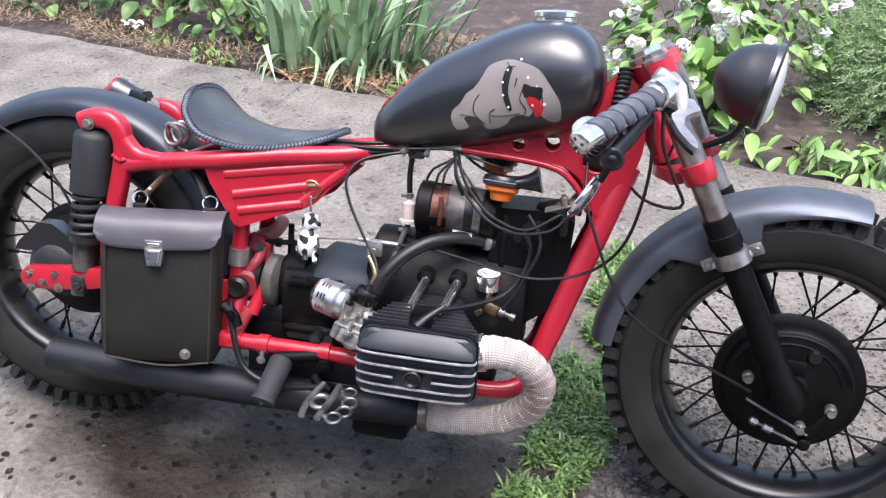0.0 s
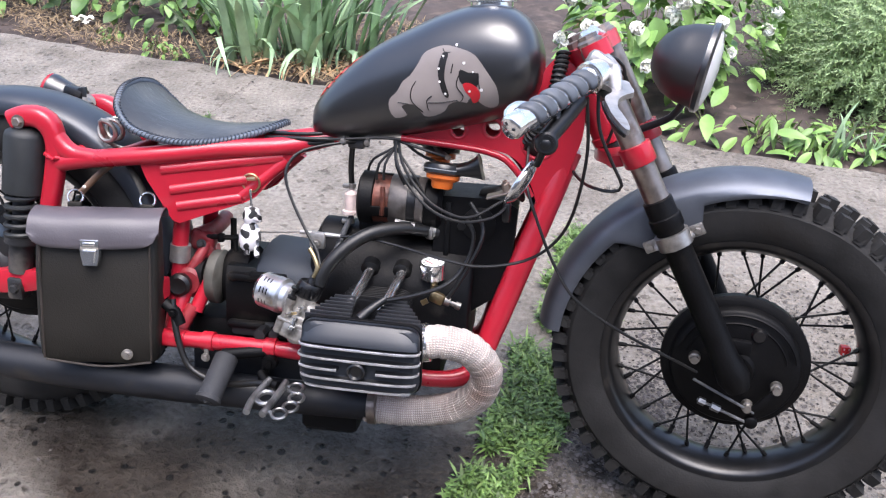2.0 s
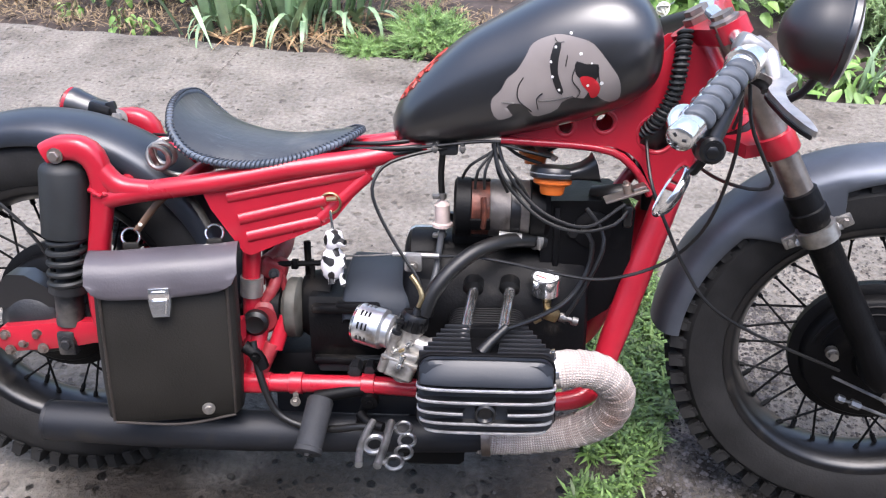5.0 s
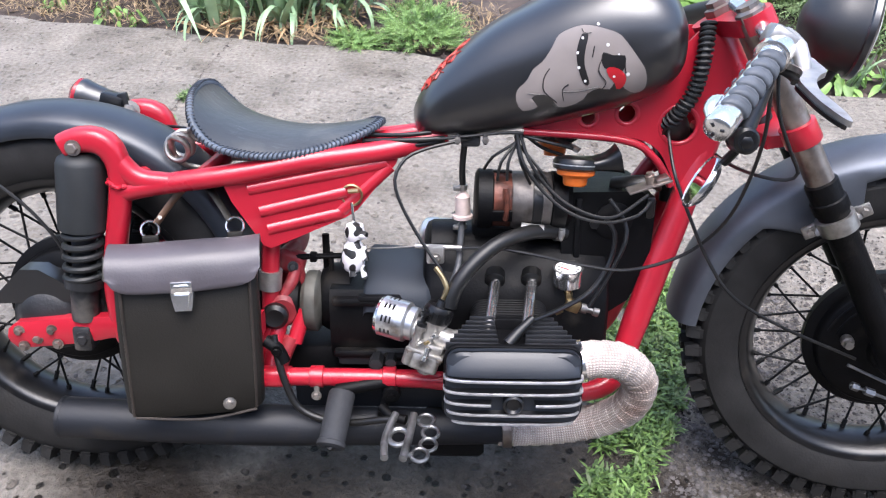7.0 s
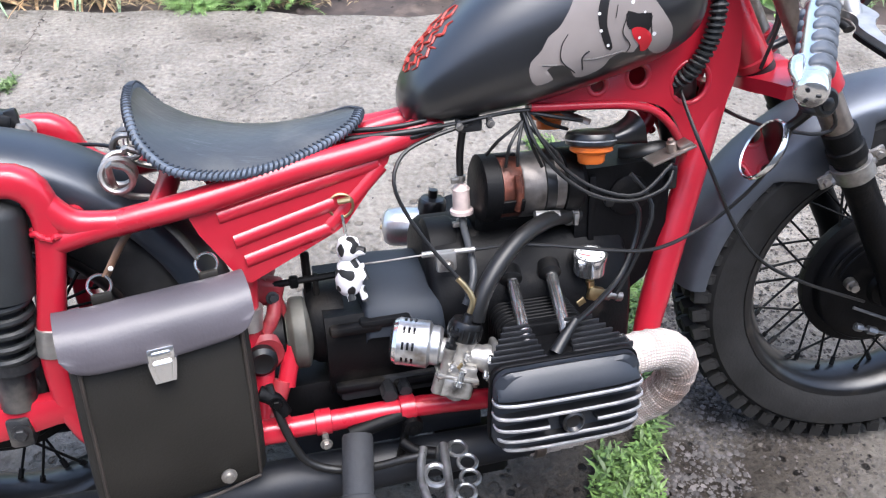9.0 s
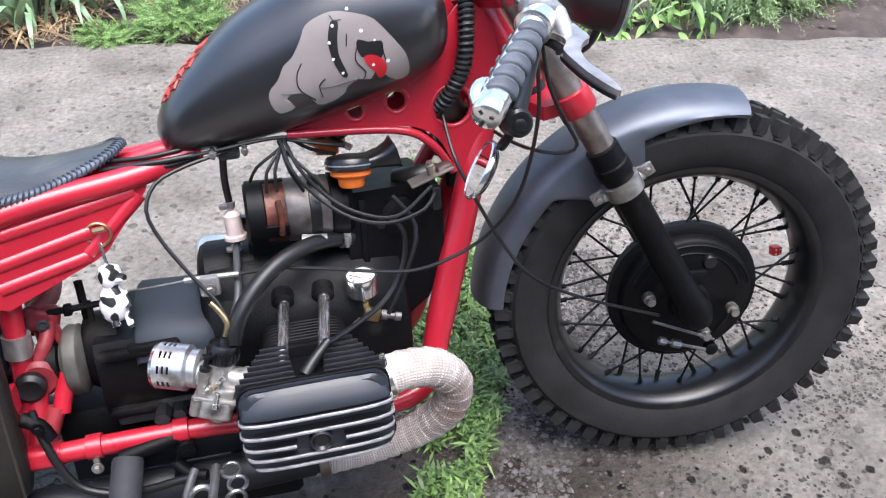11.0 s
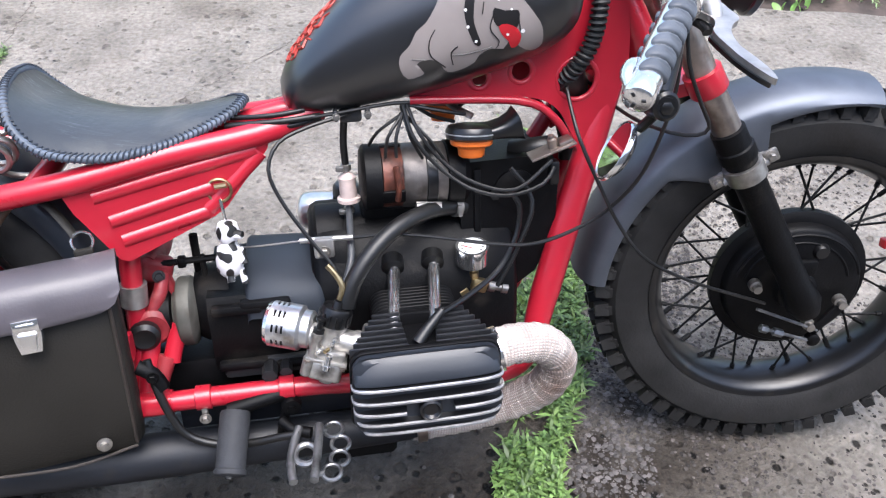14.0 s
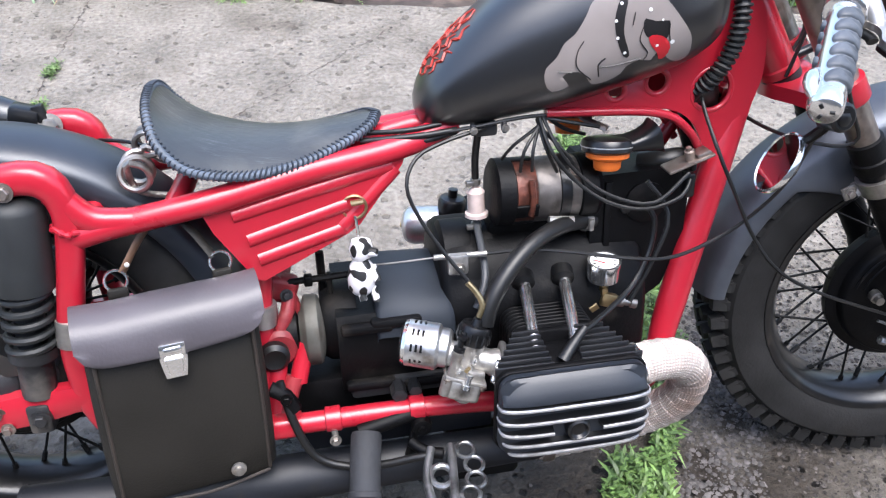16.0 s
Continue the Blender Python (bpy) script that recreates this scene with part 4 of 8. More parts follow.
for flip in (False, True):
    f = mirrored if flip else (lambda q: q)
    part("upper_rail", tube(f(RAIL), 0.0160, 16), RED, bike)
    part("rear_loop", tube(f(ARM), lambda t: 0.0190 if t < 0.10 else max(0.0160, 0.0190 - 0.05 * (t - 0.10)), 20, square=0.68, ref=Vector((0, 1, 0))), RED, bike, "red boxy frame loop over the shock")
    part("loop_fillet", tube(f(FILLET), lambda t: 0.0165 - 0.001 * t, 16, square=0.8, ref=Vector((0, 1, 0))), RED, bike)
    ring = [Vector((0.2015 + 0.0178 * math.cos(a) + 0.001 * math.sin(7 * a), (1 if flip else -1) * 0.112 + 0.0178 * math.sin(a), 0.613 + 0.002 * math.sin(5 * a) - 0.25 * 0.0178 * math.cos(a))) for a in (2 * math.pi * k / 40 for k in range(40))]
    part("weld_bead", tube(ring, lambda t: 0.0036 + 0.0012 * math.sin(t * 90), 8, smooth_path=False, closed=True), RED, bike)
    part("lower_rail", tube(f(LOWER), lambda t: 0.0145 if t < 0.5 else 0.0145 + 0.007 * min(1, (t - 0.5) * 6), 16), RED, bike)
    part("seat_post", tube(f(POST), 0.0145, 14), RED, bike)
    s = 1 if flip else -1
    # ribbed side panel between rail and post
    quad = [(0.350, 0.618), (0.362, 0.585), (0.404, 0.512), (0.415, 0.507), (0.528, 0.550), (0.545, 0.560), (0.606, 0.632), (0.615, 0.655)]
    py = lambda x: (-0.108 + (x - 0.356) * 0.228)
    bm = flat_shape(quad, place=lambda a, b, d: Vector((a, -s * (py(a) + d), b)), thick=0.006, grid=0.02)
    panel = part("side_panel", bm, RED, bike, "red sheet-metal side panel with three pressed ribs", angle=30)
    for (xa, za), (xb, zb) in (((0.385, 0.602), (0.590, 0.633)), ((0.400, 0.566), (0.528, 0.590)), ((0.410, 0.537), (0.520, 0.557)), ((0.520, 0.560), (0.596, 0.628))):
        bm = tube([(xa, -s * (py(xa) + 0.0072), za), (xb, -s * (py(xb) + 0.0072), zb)], 0.0114, 24, smooth_path=False)
        part("rib", bm, RED, panel)
    # head gusset with lightening holes
    gus = smooth_loop([(0.770, 0.700), (0.80, 0.686), (0.888, 0.676), (0.965, 0.674), (1.006, 0.655), (1.030, 0.615), (1.050, 0.570), (1.072, 0.590), (1.095, 0.665), (1.108, 0.72), (1.098, 0.80), (1.06, 0.835), (1.02, 0.80), (0.95, 0.755), (0.86, 0.725)], 0.008)
    bm = flat_shape(gus, [ring_points(0.897, 0.704, 0.0115), ring_points(0.955, 0.711, 0.0145), ring_points(1.035, 0.694, 0.027)], place=lambda a, b, d: Vector((a, s * (0.042 + 0.010 * (1.10 - a) - d), b)), thick=0.007)
    gusset = part("head_gusset", bm, RED, bike, "red frame gusset plate with round lightening holes", angle=30)
    for cx, cz, r in ((0.897, 0.704, 0.0115), (0.955, 0.711, 0.0145), (1.035, 0.694, 0.027)):
        loop = [(x, s * (0.0392 + 0.010 * (1.10 - x)), z) for x, z in ring_points(cx, cz, r + 0.0022)]
        part("hole_rim", tube(loop, 0.0042, 12, closed=True), RED, gusset)
    bm = tube([(1.03, s * 0.048, 0.60), (1.0, s * 0.05, 0.645), (0.95, s * 0.05, 0.672), (0.80, s * 0.05, 0.684)], 0.006, 10)
    part("gusset_edge", bm, RED, gusset)
    # swing arm
    bm = loft([[(x, s * y, z) for y, z in ((0.108, zz - h), (0.128, zz - h), (0.134, zz), (0.128, zz + h), (0.108, zz + h), (0.104, zz))] for x, zz, h in ((0.0, 0.368, 0.012), (0.012, 0.368, 0.022), (0.12, 0.379, 0.022), (0.16, 0.384, 0.018), (0.40, 0.392, 0.018))])
    swing = part("swing_arm", bm, RED, bike, "red swing arm with bolted axle plate")
    for x, z in ((0.018, 0.378), (0.022, 0.352), (0.045, 0.365), (0.07, 0.38), (0.076, 0.356)):
        part("swing_arm_bolt", bolt((x, s * 0.131, z), (0, s, 0), 0.006, 0.008), STEEL, swing)
    # shock absorber
    top, low = Vector((0.146, s * 0.110, 0.655)), Vector((0.117, s * 0.116, 0.372))
    d = low - top
    bm = lathe([(0, -0.004), (0.020, -0.004), (0.033, 0.004), (0.036, 0.012), (0.036, 0.112), (0.033, 0.114)], top, d, 28)
    shock = part("shock_absorber", bm, SHOCKM, bike, "black shock absorber with exposed lower spring")
    w = d.normalized()
    u = Vector((0, 1, 0))
    v = w.cross(u)
    pts = [top + w * (0.112 + 0.085 * i / 90) + 0.027 * (math.cos(2 * math.pi * 5.0 * i / 90) * u + math.sin(2 * math.pi * 5.0 * i / 90) * v) for i in range(91)]
    part("coil_spring", tube(pts, 0.0052, 8, smooth_path=False), SHOCKM, shock)
    bm = lathe([(0.018, 0.10), (0.018, 0.19), (0.030, 0.192), (0.030, 0.206), (0.022, 0.208), (0.021, 0.262), (0.014, 0.264)], top, d, 24)
    part("damper_body", bm, ENGINE_DUSTY, shock)
    bm = box(low + Vector((0, s * 0.004, -0.006)), (0.030, 0.034, 0.042), bevel=0.006)
    bm = bolt(low + Vector((0.003, s * 0.022, -0.004)), (0, s, 0), 0.0085, 0.008, bm)
    part("lower_mount", bm, ENGINE_DUSTY, shock)
    part("upper_bolt", bolt((0.146, s * 0.1315, 0.671), (0, s, 0), 0.008, 0.008), STEEL, shock)
    part("upper_bolt", bolt((0.146, s * 0.0925, 0.671), (0, -s, 0), 0.009, 0.010), ENGINE_DUSTY, shock)
    bm = lathe([(0.0165, -0.019), (0.0192, -0.018), (0.0192, 0.018), (0.0165, 0.019)], (0.1745, s * 0.112, 0.477), (0.16, 0, 1), 20)
    part("loop_band", bm, ALU, bike, "bare metal band round the frame loop")
    bm = lathe([(0.0185, -0.016), (0.0185, 0.016)], (0.4035, s * 0.068, 0.445), (0.1, 0, 1), 20)
    part("post_clamp", bm, ALU, bike, "bare metal band round the seat post")
part("rear_axle", tube([(RC[0], -0.118, RC[2] - 0.01), (RC[0], 0.118, RC[2] - 0.01)], 0.011, 14, smooth_path=False), ZINC, bike)
part("top_tube", tube([(0.56, 0, 0.655), (0.62, 0, 0.668), (0.70, 0, 0.680), (1.05, 0, 0.755)], 0.013, 14), RED, bike)
part("seat_crossmember", tube([(0.32, -0.11, 0.622), (0.33, 0, 0.628), (0.32, 0.11, 0.622)], 0.014, 12), RED, bike)
part("loop_crossmember", tube([(0.215, -0.12, 0.61), (0.225, 0, 0.62), (0.215, 0.12, 0.61)], 0.012, 12), RED, bike)

# ---- saddle ----
RIM = [(0.300, 0.0, 0.747), (0.301, 0.045, 0.742), (0.305, 0.08, 0.729), (0.316, 0.108, 0.705), (0.346, 0.119, 0.676), (0.400, 0.107, 0.659), (0.45, 0.090, 0.657), (0.50, 0.072, 0.664), (0.545, 0.050, 0.677), (0.570, 0.030, 0.687), (0.581, 0.0, 0.692)]
half = spline(RIM, 0.006)
SPINE = [(0.300, 0, 0.747), (0.313, 0, 0.724), (0.338, 0, 0.704), (0.375, 0, 0.687), (0.42, 0, 0.677), (0.47, 0, 0.674), (0.53, 0, 0.680), (0.565, 0, 0.688), (0.581, 0, 0.692)]


def along(path, u):
    """The point at share u of a path's length."""
    d = [(q - p).length for p, q in zip(path, path[1:])]
    left_ = u * sum(d)
    for p, q, l in zip(path, path[1:], d):
        if left_ <= l:
            return p.lerp(q, left_ / l)
        left_ -= l
    return path[-1].copy()


spine = spline(SPINE, 0.004)
rows = []
for i in range(len(half)):
    p, c = half[i], along(spine, (i / (len(half) - 1)) ** 1.15)
    row = []
    for k in range(-10, 11):
        t = k / 10
        w = abs(t) ** 2.2
        row.append((c.x + (p.x - c.x) * w, p.y * t, c.z + (p.z - c.z) * w + 0.004 * (1 - t * t) * min(1, p.y / 0.05)))
    rows.append(row)
bm = bmesh.new()
ga = [[bm.verts.new(q) for q in r] for r in rows]
gb = [[bm.verts.new((x, y * 0.99, z - 0.006)) for x, y, z in r] for r in rows]
for i in range(len(rows) - 1):
    for k in range(20):
        bm.faces.new((ga[i][k], ga[i][k + 1], ga[i + 1][k + 1], ga[i + 1][k]))
        bm.faces.new((gb[i][k], gb[i + 1][k], gb[i + 1][k + 1], gb[i][k + 1]))
    for k in (0, 20):
        bm.faces.new((ga[i][k], ga[i + 1][k], gb[i + 1][k], gb[i][k]))
saddle = part("saddle", bm, SEATL, bike, "black leather solo saddle with laced edge and coil springs", angle=60)
loop = [Vector((p.x, -p.y, p.z - 0.004)) for p in half] + [Vector((p.x, p.y, p.z - 0.004)) for p in reversed(half[1:-1])]
part("saddle_rim", tube(loop, 0.0052, 10, smooth_path=False, closed=True), LACE, saddle, "blue-black braided lacing round the saddle edge")
dense = [along(loop + loop[:1], i / 136) for i in range(136)]
for i in range(0, len(dense)):
    p, q = dense[i], dense[(i + 1) % len(dense)]
    d = (q - p).normalized()
    o = Vector((p.x - 0.42, p.y, 0)).normalized()
    b = tube([p + o * 0.0055 - Vector((0, 0, 0.004)), p + o * 0.0045 + Vector((0, 0, 0.004)) + d * 0.003, p - o * 0.006 + Vector((0, 0, 0.0055)) + d * 0.006], 0.0014, 5, step=0.02)
    part("stitch", b, STITCH, saddle)
for s in (-1, 1):
    c = Vector((0.279, s * 0.038, 0.659))
    pts = [c + Vector((0.034, 0, 0.012)), c + Vector((0.012, 0, 0.023))]
    pts += [c + 0.0185 * Vector((math.cos(a), 0, math.sin(a))) + Vector((0, s * 0.0022 * i, 0)) for i, a in enumerate([radians(75 + 30 * j) for j in range(26)])]
    pts += [c + Vector((0.0, s * 0.03, -0.024)), c + Vector((0.045, s * 0.02, -0.038))]
    part("saddle_spring", tube(pts, 0.0042, 8, step=0.01), ZINC, saddle, "bare steel hairpin saddle spring")
bm = box((0.42, 0, 0.630), (0.16, 0.04, 0.010), bevel=0.003)
part("saddle_pan", bm, STEEL, saddle)

# ---- tail lamp on the far shock mount ----
bm = bolt((0.150, 0.086, 0.684), (0.1, -1, 0.15), 0.011, 0.012)
part("far_loop_nut", bm, ZINC, bike)
bm = box((0.118, 0.098, 0.694), (0.040, 0.034, 0.034), bevel=0.006, rot=Matrix.Rotation(0.3, 3, "Y"))
bm = box((0.142, 0.090, 0.690), (0.016, 0.012, 0.046), bm, 0.003, Matrix.Rotation(-0.2, 3, "Y"))
part("lamp_bracket", bm, PLASTIC, bike, "black tail lamp bracket")
lamp = part("tail_lamp", lathe([(0, 0.055), (0.016, 0.054), (0.024, 0.03), (0.028, 0.0), (0.030, -0.004), (0.030, -0.012)], (0.068, 0.118, 0.699), (1, -0.05, -0.30), 24), BLACK, bike, "small black bullet tail lamp")
part("lens", lathe([(0.029, -0.012), (0.029, -0.018), (0.018, -0.026), (0, -0.028)], (0.068, 0.118, 0.699), (1, -0.05, -0.30), 24), TAIL, lamp, "red lens")
part("lamp_bracket", box((0.132, 0.114, 0.676), (0.05, 0.02, 0.024), bevel=0.005), PLASTIC, lamp)

# ---- headlamp ----
hd = Vector((0.93, -0.22, -0.16)).normalized()
hc = Vector((1.292, -0.012, 0.835))
bm = lathe([(0, -0.085), (0.018, -0.083), (0.038, -0.073), (0.055, -0.055), (0.065, -0.03), (0.069, -0.004), (0.072, 0.0), (0.072, 0.008), (0.068, 0.012)], hc, hd, 40)
headlamp = part("headlamp", bm, LAMPPAINT, bike, "satin black bullet headlamp with clear lens")
part("lens", lathe([(0.068, 0.009), (0.06, 0.016), (0.035, 0.023), (0, 0.026)], hc, hd, 40), GLASS, headlamp, "clear glass lens")
part("trim_ring", lathe([(0.0725, -0.001), (0.0745, 0.001), (0.0745, 0.009), (0.0690, 0.013)], hc, hd, 40), BLACK, headlamp)
bm = tube([hc + Vector((-0.025, 0.0, -0.060)), hc + Vector((-0.038, 0.01, -0.085)), hc + Vector((-0.075, 0.03, -0.108)), hc + Vector((-0.115, 0.035, -0.125))], 0.0065, 12)
part("headlamp_bracket", bm, PLASTIC, headlamp)

# ---- handlebar, grips, lever, mirror ----
BAR = [(1.095, -0.05, 0.872), (1.112, -0.12, 0.845), (1.112, -0.17, 0.828), (1.100, -0.205, 0.816), (1.055, -0.262, 0.790), (1.005, -0.335, 0.757)]
part("handlebar", tube(BAR, 0.0115, 14), CHROME, bike, "chrome handlebar")
inv = STEER.inverted()
left = [STEER @ Vector(((inv @ Vector(q)).x, -(inv @ Vector(q)).y, (inv @ Vector(q)).z)) for q in BAR]
part("handlebar", tube(left, 0.0115, 14), CHROME, bike)
part("grip", tube([left[3], left[4], left[5]], 0.019, 14), CABLE, bike, "black rubber grip")
g0, g1 = Vector((1.100, -0.205, 0.816)), Vector((1.008, -0.331, 0.759))
d = (g1 - g0)
ln = d.length
grip = part("grip", lathe([(0.0, 0.0), (0.0180, 0.0), (0.0180, ln), (0.0, ln)], g0, d, 24), CHROME, bike, "bright metal grip with raised black rubber pads")
w = d.normalized()
u = w.orthogonal().normalized()
v = w.cross(u)
spine = Vector((-0.793, 0.224, 0.786))
spine = (spine - w * spine.dot(w)).normalized()
across = w.cross(spine)
for i in range(6):
    for s in (-1, 1):
        bm = bmesh.new()
        rings = []
        for rr, lift in ((1.0, 0.0), (0.97, 0.0022), (0.86, 0.0036), (0.55, 0.0043)):
            ring = []
            for k in range(20):
                q = 2 * math.pi * k / 20
                x, y = (math.copysign(abs(math.cos(q)) ** 0.7, math.cos(q)) * rr, math.copysign(abs(math.sin(q)) ** 0.7, math.sin(q)) * rr)
                a = s * (1.62 + 1.25 * x)
                ring.append(bm.verts.new(g0 + w * (ln * (0.115 + 0.148 * i) + 0.0105 * y - 0.008 * x + 0.004 * x * x) + (spine * math.cos(a) + across * math.sin(a)) * (0.0176 + lift)))
            rings.append(ring)
        for r0, r1 in zip(rings, rings[1:]):
            for k in range(20):
                bm.faces.new((r0[k], r0[(k + 1) % 20], r1[(k + 1) % 20], r1[k]))
        bm.faces.new(rings[-1])
        part("grip_pad", bm, PAD, grip, angle=60)
bm = lathe([(0.019, -0.03), (0.024, -0.028), (0.024, 0.0), (0.020, 0.002)], g0, d, 24)
part("throttle_collar", bm, CHROME, grip)
bm = lathe([(0.016, -0.006), (0.0175, -0.003), (0.0182, 0.004), (0.0180, 0.014), (0.0165, 0.019), (0.014, 0.021), (0, 0.0215)], g1, d, 28)
lug = Vector((-0.9, 0.1, 0.45))
lug = (lug - w * lug.dot(w)).normalized()
bm = tube([g1 + lug * 0.017 - w * 0.034, g1 + lug * 0.021 - w * 0.018, g1 + lug * 0.019 + w * 0.002, g1 + lug * 0.012 + w * 0.014], lambda t: 0.005 + 0.004 * math.sin(math.pi * min(1, t * 1.2)), 12, bm)
bar_end = part("bar_end", bm, CHROME, grip, "cast aluminium bar end with three dark recesses")
for i in range(3):
    a = 2 * math.pi * i / 3 + 0.4
    o = math.cos(a) * u + math.sin(a) * v
    # solid dark slug paints the shade inside each hole
    part("recess_shade", tube([g1 + o * 0.005 + w * 0.0203, g1 + o * 0.010 + w * 0.0203], 0.0024, 8, smooth_path=False), ENGINE_DUSTY, bar_end)
bm = box((1.118, -0.185, 0.835), (0.05, 0.035, 0.03), bevel=0.008, rot=Matrix.Rotation(0.5, 3, "Y"))
bm = tube([(1.12, -0.18, 0.845), (1.135, -0.20, 0.83), (1.14, -0.215, 0.80)], 0.010, 10, bm, flat=0.6)
perch = part("lever_perch", bm, ALU, bike, "aluminium brake lever perch")
l0 = Vector((1.122, -0.192, 0.814))
la, lb, lc = Vector((0.1939, -0.9256, -0.3252)), Vector((0.9810, 0.1834, 0.0629)), Vector((0.0015, -0.3312, 0.9436))
blade_ = smooth_loop([(-0.018, -0.006), (-0.014, 0.009), (-0.003, 0.022), (0.004, 0.035), (0.020, 0.036), (0.042, 0.0355), (0.051, 0.021), (0.066, 0.008), (0.090, 0.001), (0.112, 0.0025), (0.135, 0.0040), (0.152, 0.0028), (0.161, 0.000), (0.157, -0.004), (0.138, -0.0085), (0.112, -0.0120), (0.092, -0.0125), (0.068, -0.0120), (0.055, -0.0090), (0.044, 0.0010), (0.032, 0.0055), (0.018, 0.000), (0.009, -0.010)], 0.004)
bm = flat_shape(blade_, place=lambda a, b, d: l0 + la * a + lb * b + lc * (d - 0.008), thick=0.008)
bmesh.ops.bevel(bm, geom=[e for e in bm.edges if len(e.link_faces) == 2 and e.calc_face_angle(0) > 1], offset=0.0022, segments=2, affect="EDGES")
lever = part("brake_lever", bm, ALU, perch, "cast aluminium brake lever")
# black sheet below the blade paints the shade on its underside
part("lever_shade", flat_shape(smooth_loop([(a, b - 0.0035) for a, b in ((0.054, -0.008), (0.068, -0.011), (0.092, -0.0115), (0.112, -0.0110), (0.138, -0.0075), (0.158, -0.001), (0.150, 0.002), (0.112, 0.000), (0.085, -0.002), (0.060, 0.004))], 0.004), place=lambda a, b, d: l0 + la * a + lb * b + lc * (d - 0.013), thick=0.0055), PLASTIC, lever, "dark sheet standing in for the lever's shaded underside")
bm = bolt(l0 + lc * 0.0, lc, 0.006, 0.006)
part("pivot_bolt", bm, PLASTIC, lever)
bm = tube([l0 + la * q + lb * w - lc * 0.014 for q, w in ((0.0, -0.014), (0.012, -0.002), (0.030, 0.002), (0.040, -0.002))], 0.0065, 10, flat=0.6)
part("stop_switch", bm, PLASTIC, perch, "black brake light switch")
bm = tube([(1.055, -0.262, 0.776), (1.06, -0.275, 0.74), (1.03, -0.295, 0.728)], 0.007, 10)
bm = lathe([(0.0, -0.016), (0.014, -0.016), (0.0165, -0.013), (0.0165, 0.012), (0.013, 0.015), (0.0, 0.015)], (1.046, -0.296, 0.729), (0.1, -1, 0.1), 20, bm)
bm = bolt((1.046, -0.309, 0.729), (0, -1, 0), 0.008, 0.005, bm)
bm = tube([(1.046, -0.296, 0.729), (1.042, -0.285, 0.712), (1.036, -0.268, 0.694)], 0.006, 8, bm)
bm = tube([(1.088, -0.222, 0.786), (1.066, -0.258, 0.757), (1.044, -0.292, 0.732)], 0.0135, 14, bm)
mirror = part("mirror", bm, PLASTIC, bike, "oval rear-view mirror hung under the grip")
mc, mn = Vector((1.015, -0.255, 0.664)), Vector((-0.868, 0.125, 0.481)).normalized()
mu = Vector((0.017, -0.007, 0.033))
mu = (mu - mn * mu.dot(mn)).normalized()
mv = mn.cross(mu)
shell = [[mc + mn * h + (0.0385 * s * math.cos(a)) * mu + (0.0352 * s * math.sin(a)) * mv for a in (2 * math.pi * k / 28 for k in range(28))] for s, h in ((0.3, -0.012), (0.75, -0.009), (1.0, -0.001), (1.0, 0.003), (0.955, 0.005), (0.905, 0.0025))]
part("mirror_shell", loft(shell), CHROME, mirror, "chrome mirror rim")
part("mirror_glass", loft([[mc + mn * h + (0.0350 * math.cos(a)) * mu + (0.0317 * math.sin(a)) * mv for a in (2 * math.pi * k / 28 for k in range(28))] for h in (0.0025, 0.0036)]), MIRROR, mirror, "mirror glass")
pts = []
hose = spline([(1.062, -0.045, 0.845), (1.056, -0.062, 0.80), (1.048, -0.060, 0.75), (1.028, -0.052, 0.712), (1.012, -0.03, 0.690)], 0.0006)
for i, p in enumerate(hose):
    t = (hose[min(i + 1, len(hose) - 1)] - hose[max(i - 1, 0)]).normalized()
    a = 2 * math.pi * i / 13.0
    u = t.cross(Vector((0, 1, 0))).normalized()
    pts.append(p + 0.0100 * (math.cos(a) * u + math.sin(a) * t.cross(u)))
bm = tube(hose[::16], 0.0085, 8, smooth_path=False)
bm = tube(pts, 0.0028, 5, bm, smooth_path=False)
part("spiral_cable_sleeve", bm, SHOCKM, bike, "black spiral cable sleeve beside the head tube")

part("cable_boot", tube([(1.008, -0.024, 0.700), (1.026, -0.016, 0.692), (1.036, 0.000, 0.665), (1.039, 0.010, 0.61), (1.040, 0.012, 0.56)], lambda t: 0.0290 - 0.0180 * min(1, max(0, t * 2.2 - 0.75)), 20), CABLE, bike, "wide black rubber boot behind the gusset")

# ---- tank prints: plain shapes ----
SHAPE = [(0.7846, 0.753), (0.7969, 0.7666), (0.806, 0.7841), (0.8178, 0.7939), (0.8306, 0.8144), (0.8393, 0.8314), (0.8582, 0.8419), (0.8801, 0.8459), (0.9158, 0.8376), (0.9284, 0.8282), (0.9402, 0.8144), (0.9506, 0.8012), (0.961, 0.7858), (0.9654, 0.7669),
         (0.9633, 0.7558), (0.9517, 0.7516), (0.9369, 0.7581), (0.9226, 0.7705), (0.9143, 0.7578), (0.8994, 0.7592), (0.8839, 0.7516), (0.8795, 0.7422), (0.8637, 0.7324), (0.8448, 0.7296), (0.8314, 0.7451), (0.8169, 0.7479), (0.8054, 0.7422), (0.8151, 0.7293), (0.7945, 0.7222), (0.7843, 0.7367)]
decal(SHAPE, GREY, "tank_print").name = "tank_print"
decal([(0.8705, 0.834), (0.8791, 0.8333), (0.8762, 0.8144), (0.876, 0.7928), (0.885, 0.7663), (0.8775, 0.7655), (0.8681, 0.7861), (0.8642, 0.8103)], INK, "dark_band", 0.0006)
decal([(0.9008, 0.8103), (0.9138, 0.8064), (0.93, 0.8065), (0.9316, 0.7955), (0.9287, 0.7847), (0.9161, 0.7858), (0.9037, 0.7883), (0.8986, 0.8003)], INK, "dark_patch", 0.0006)
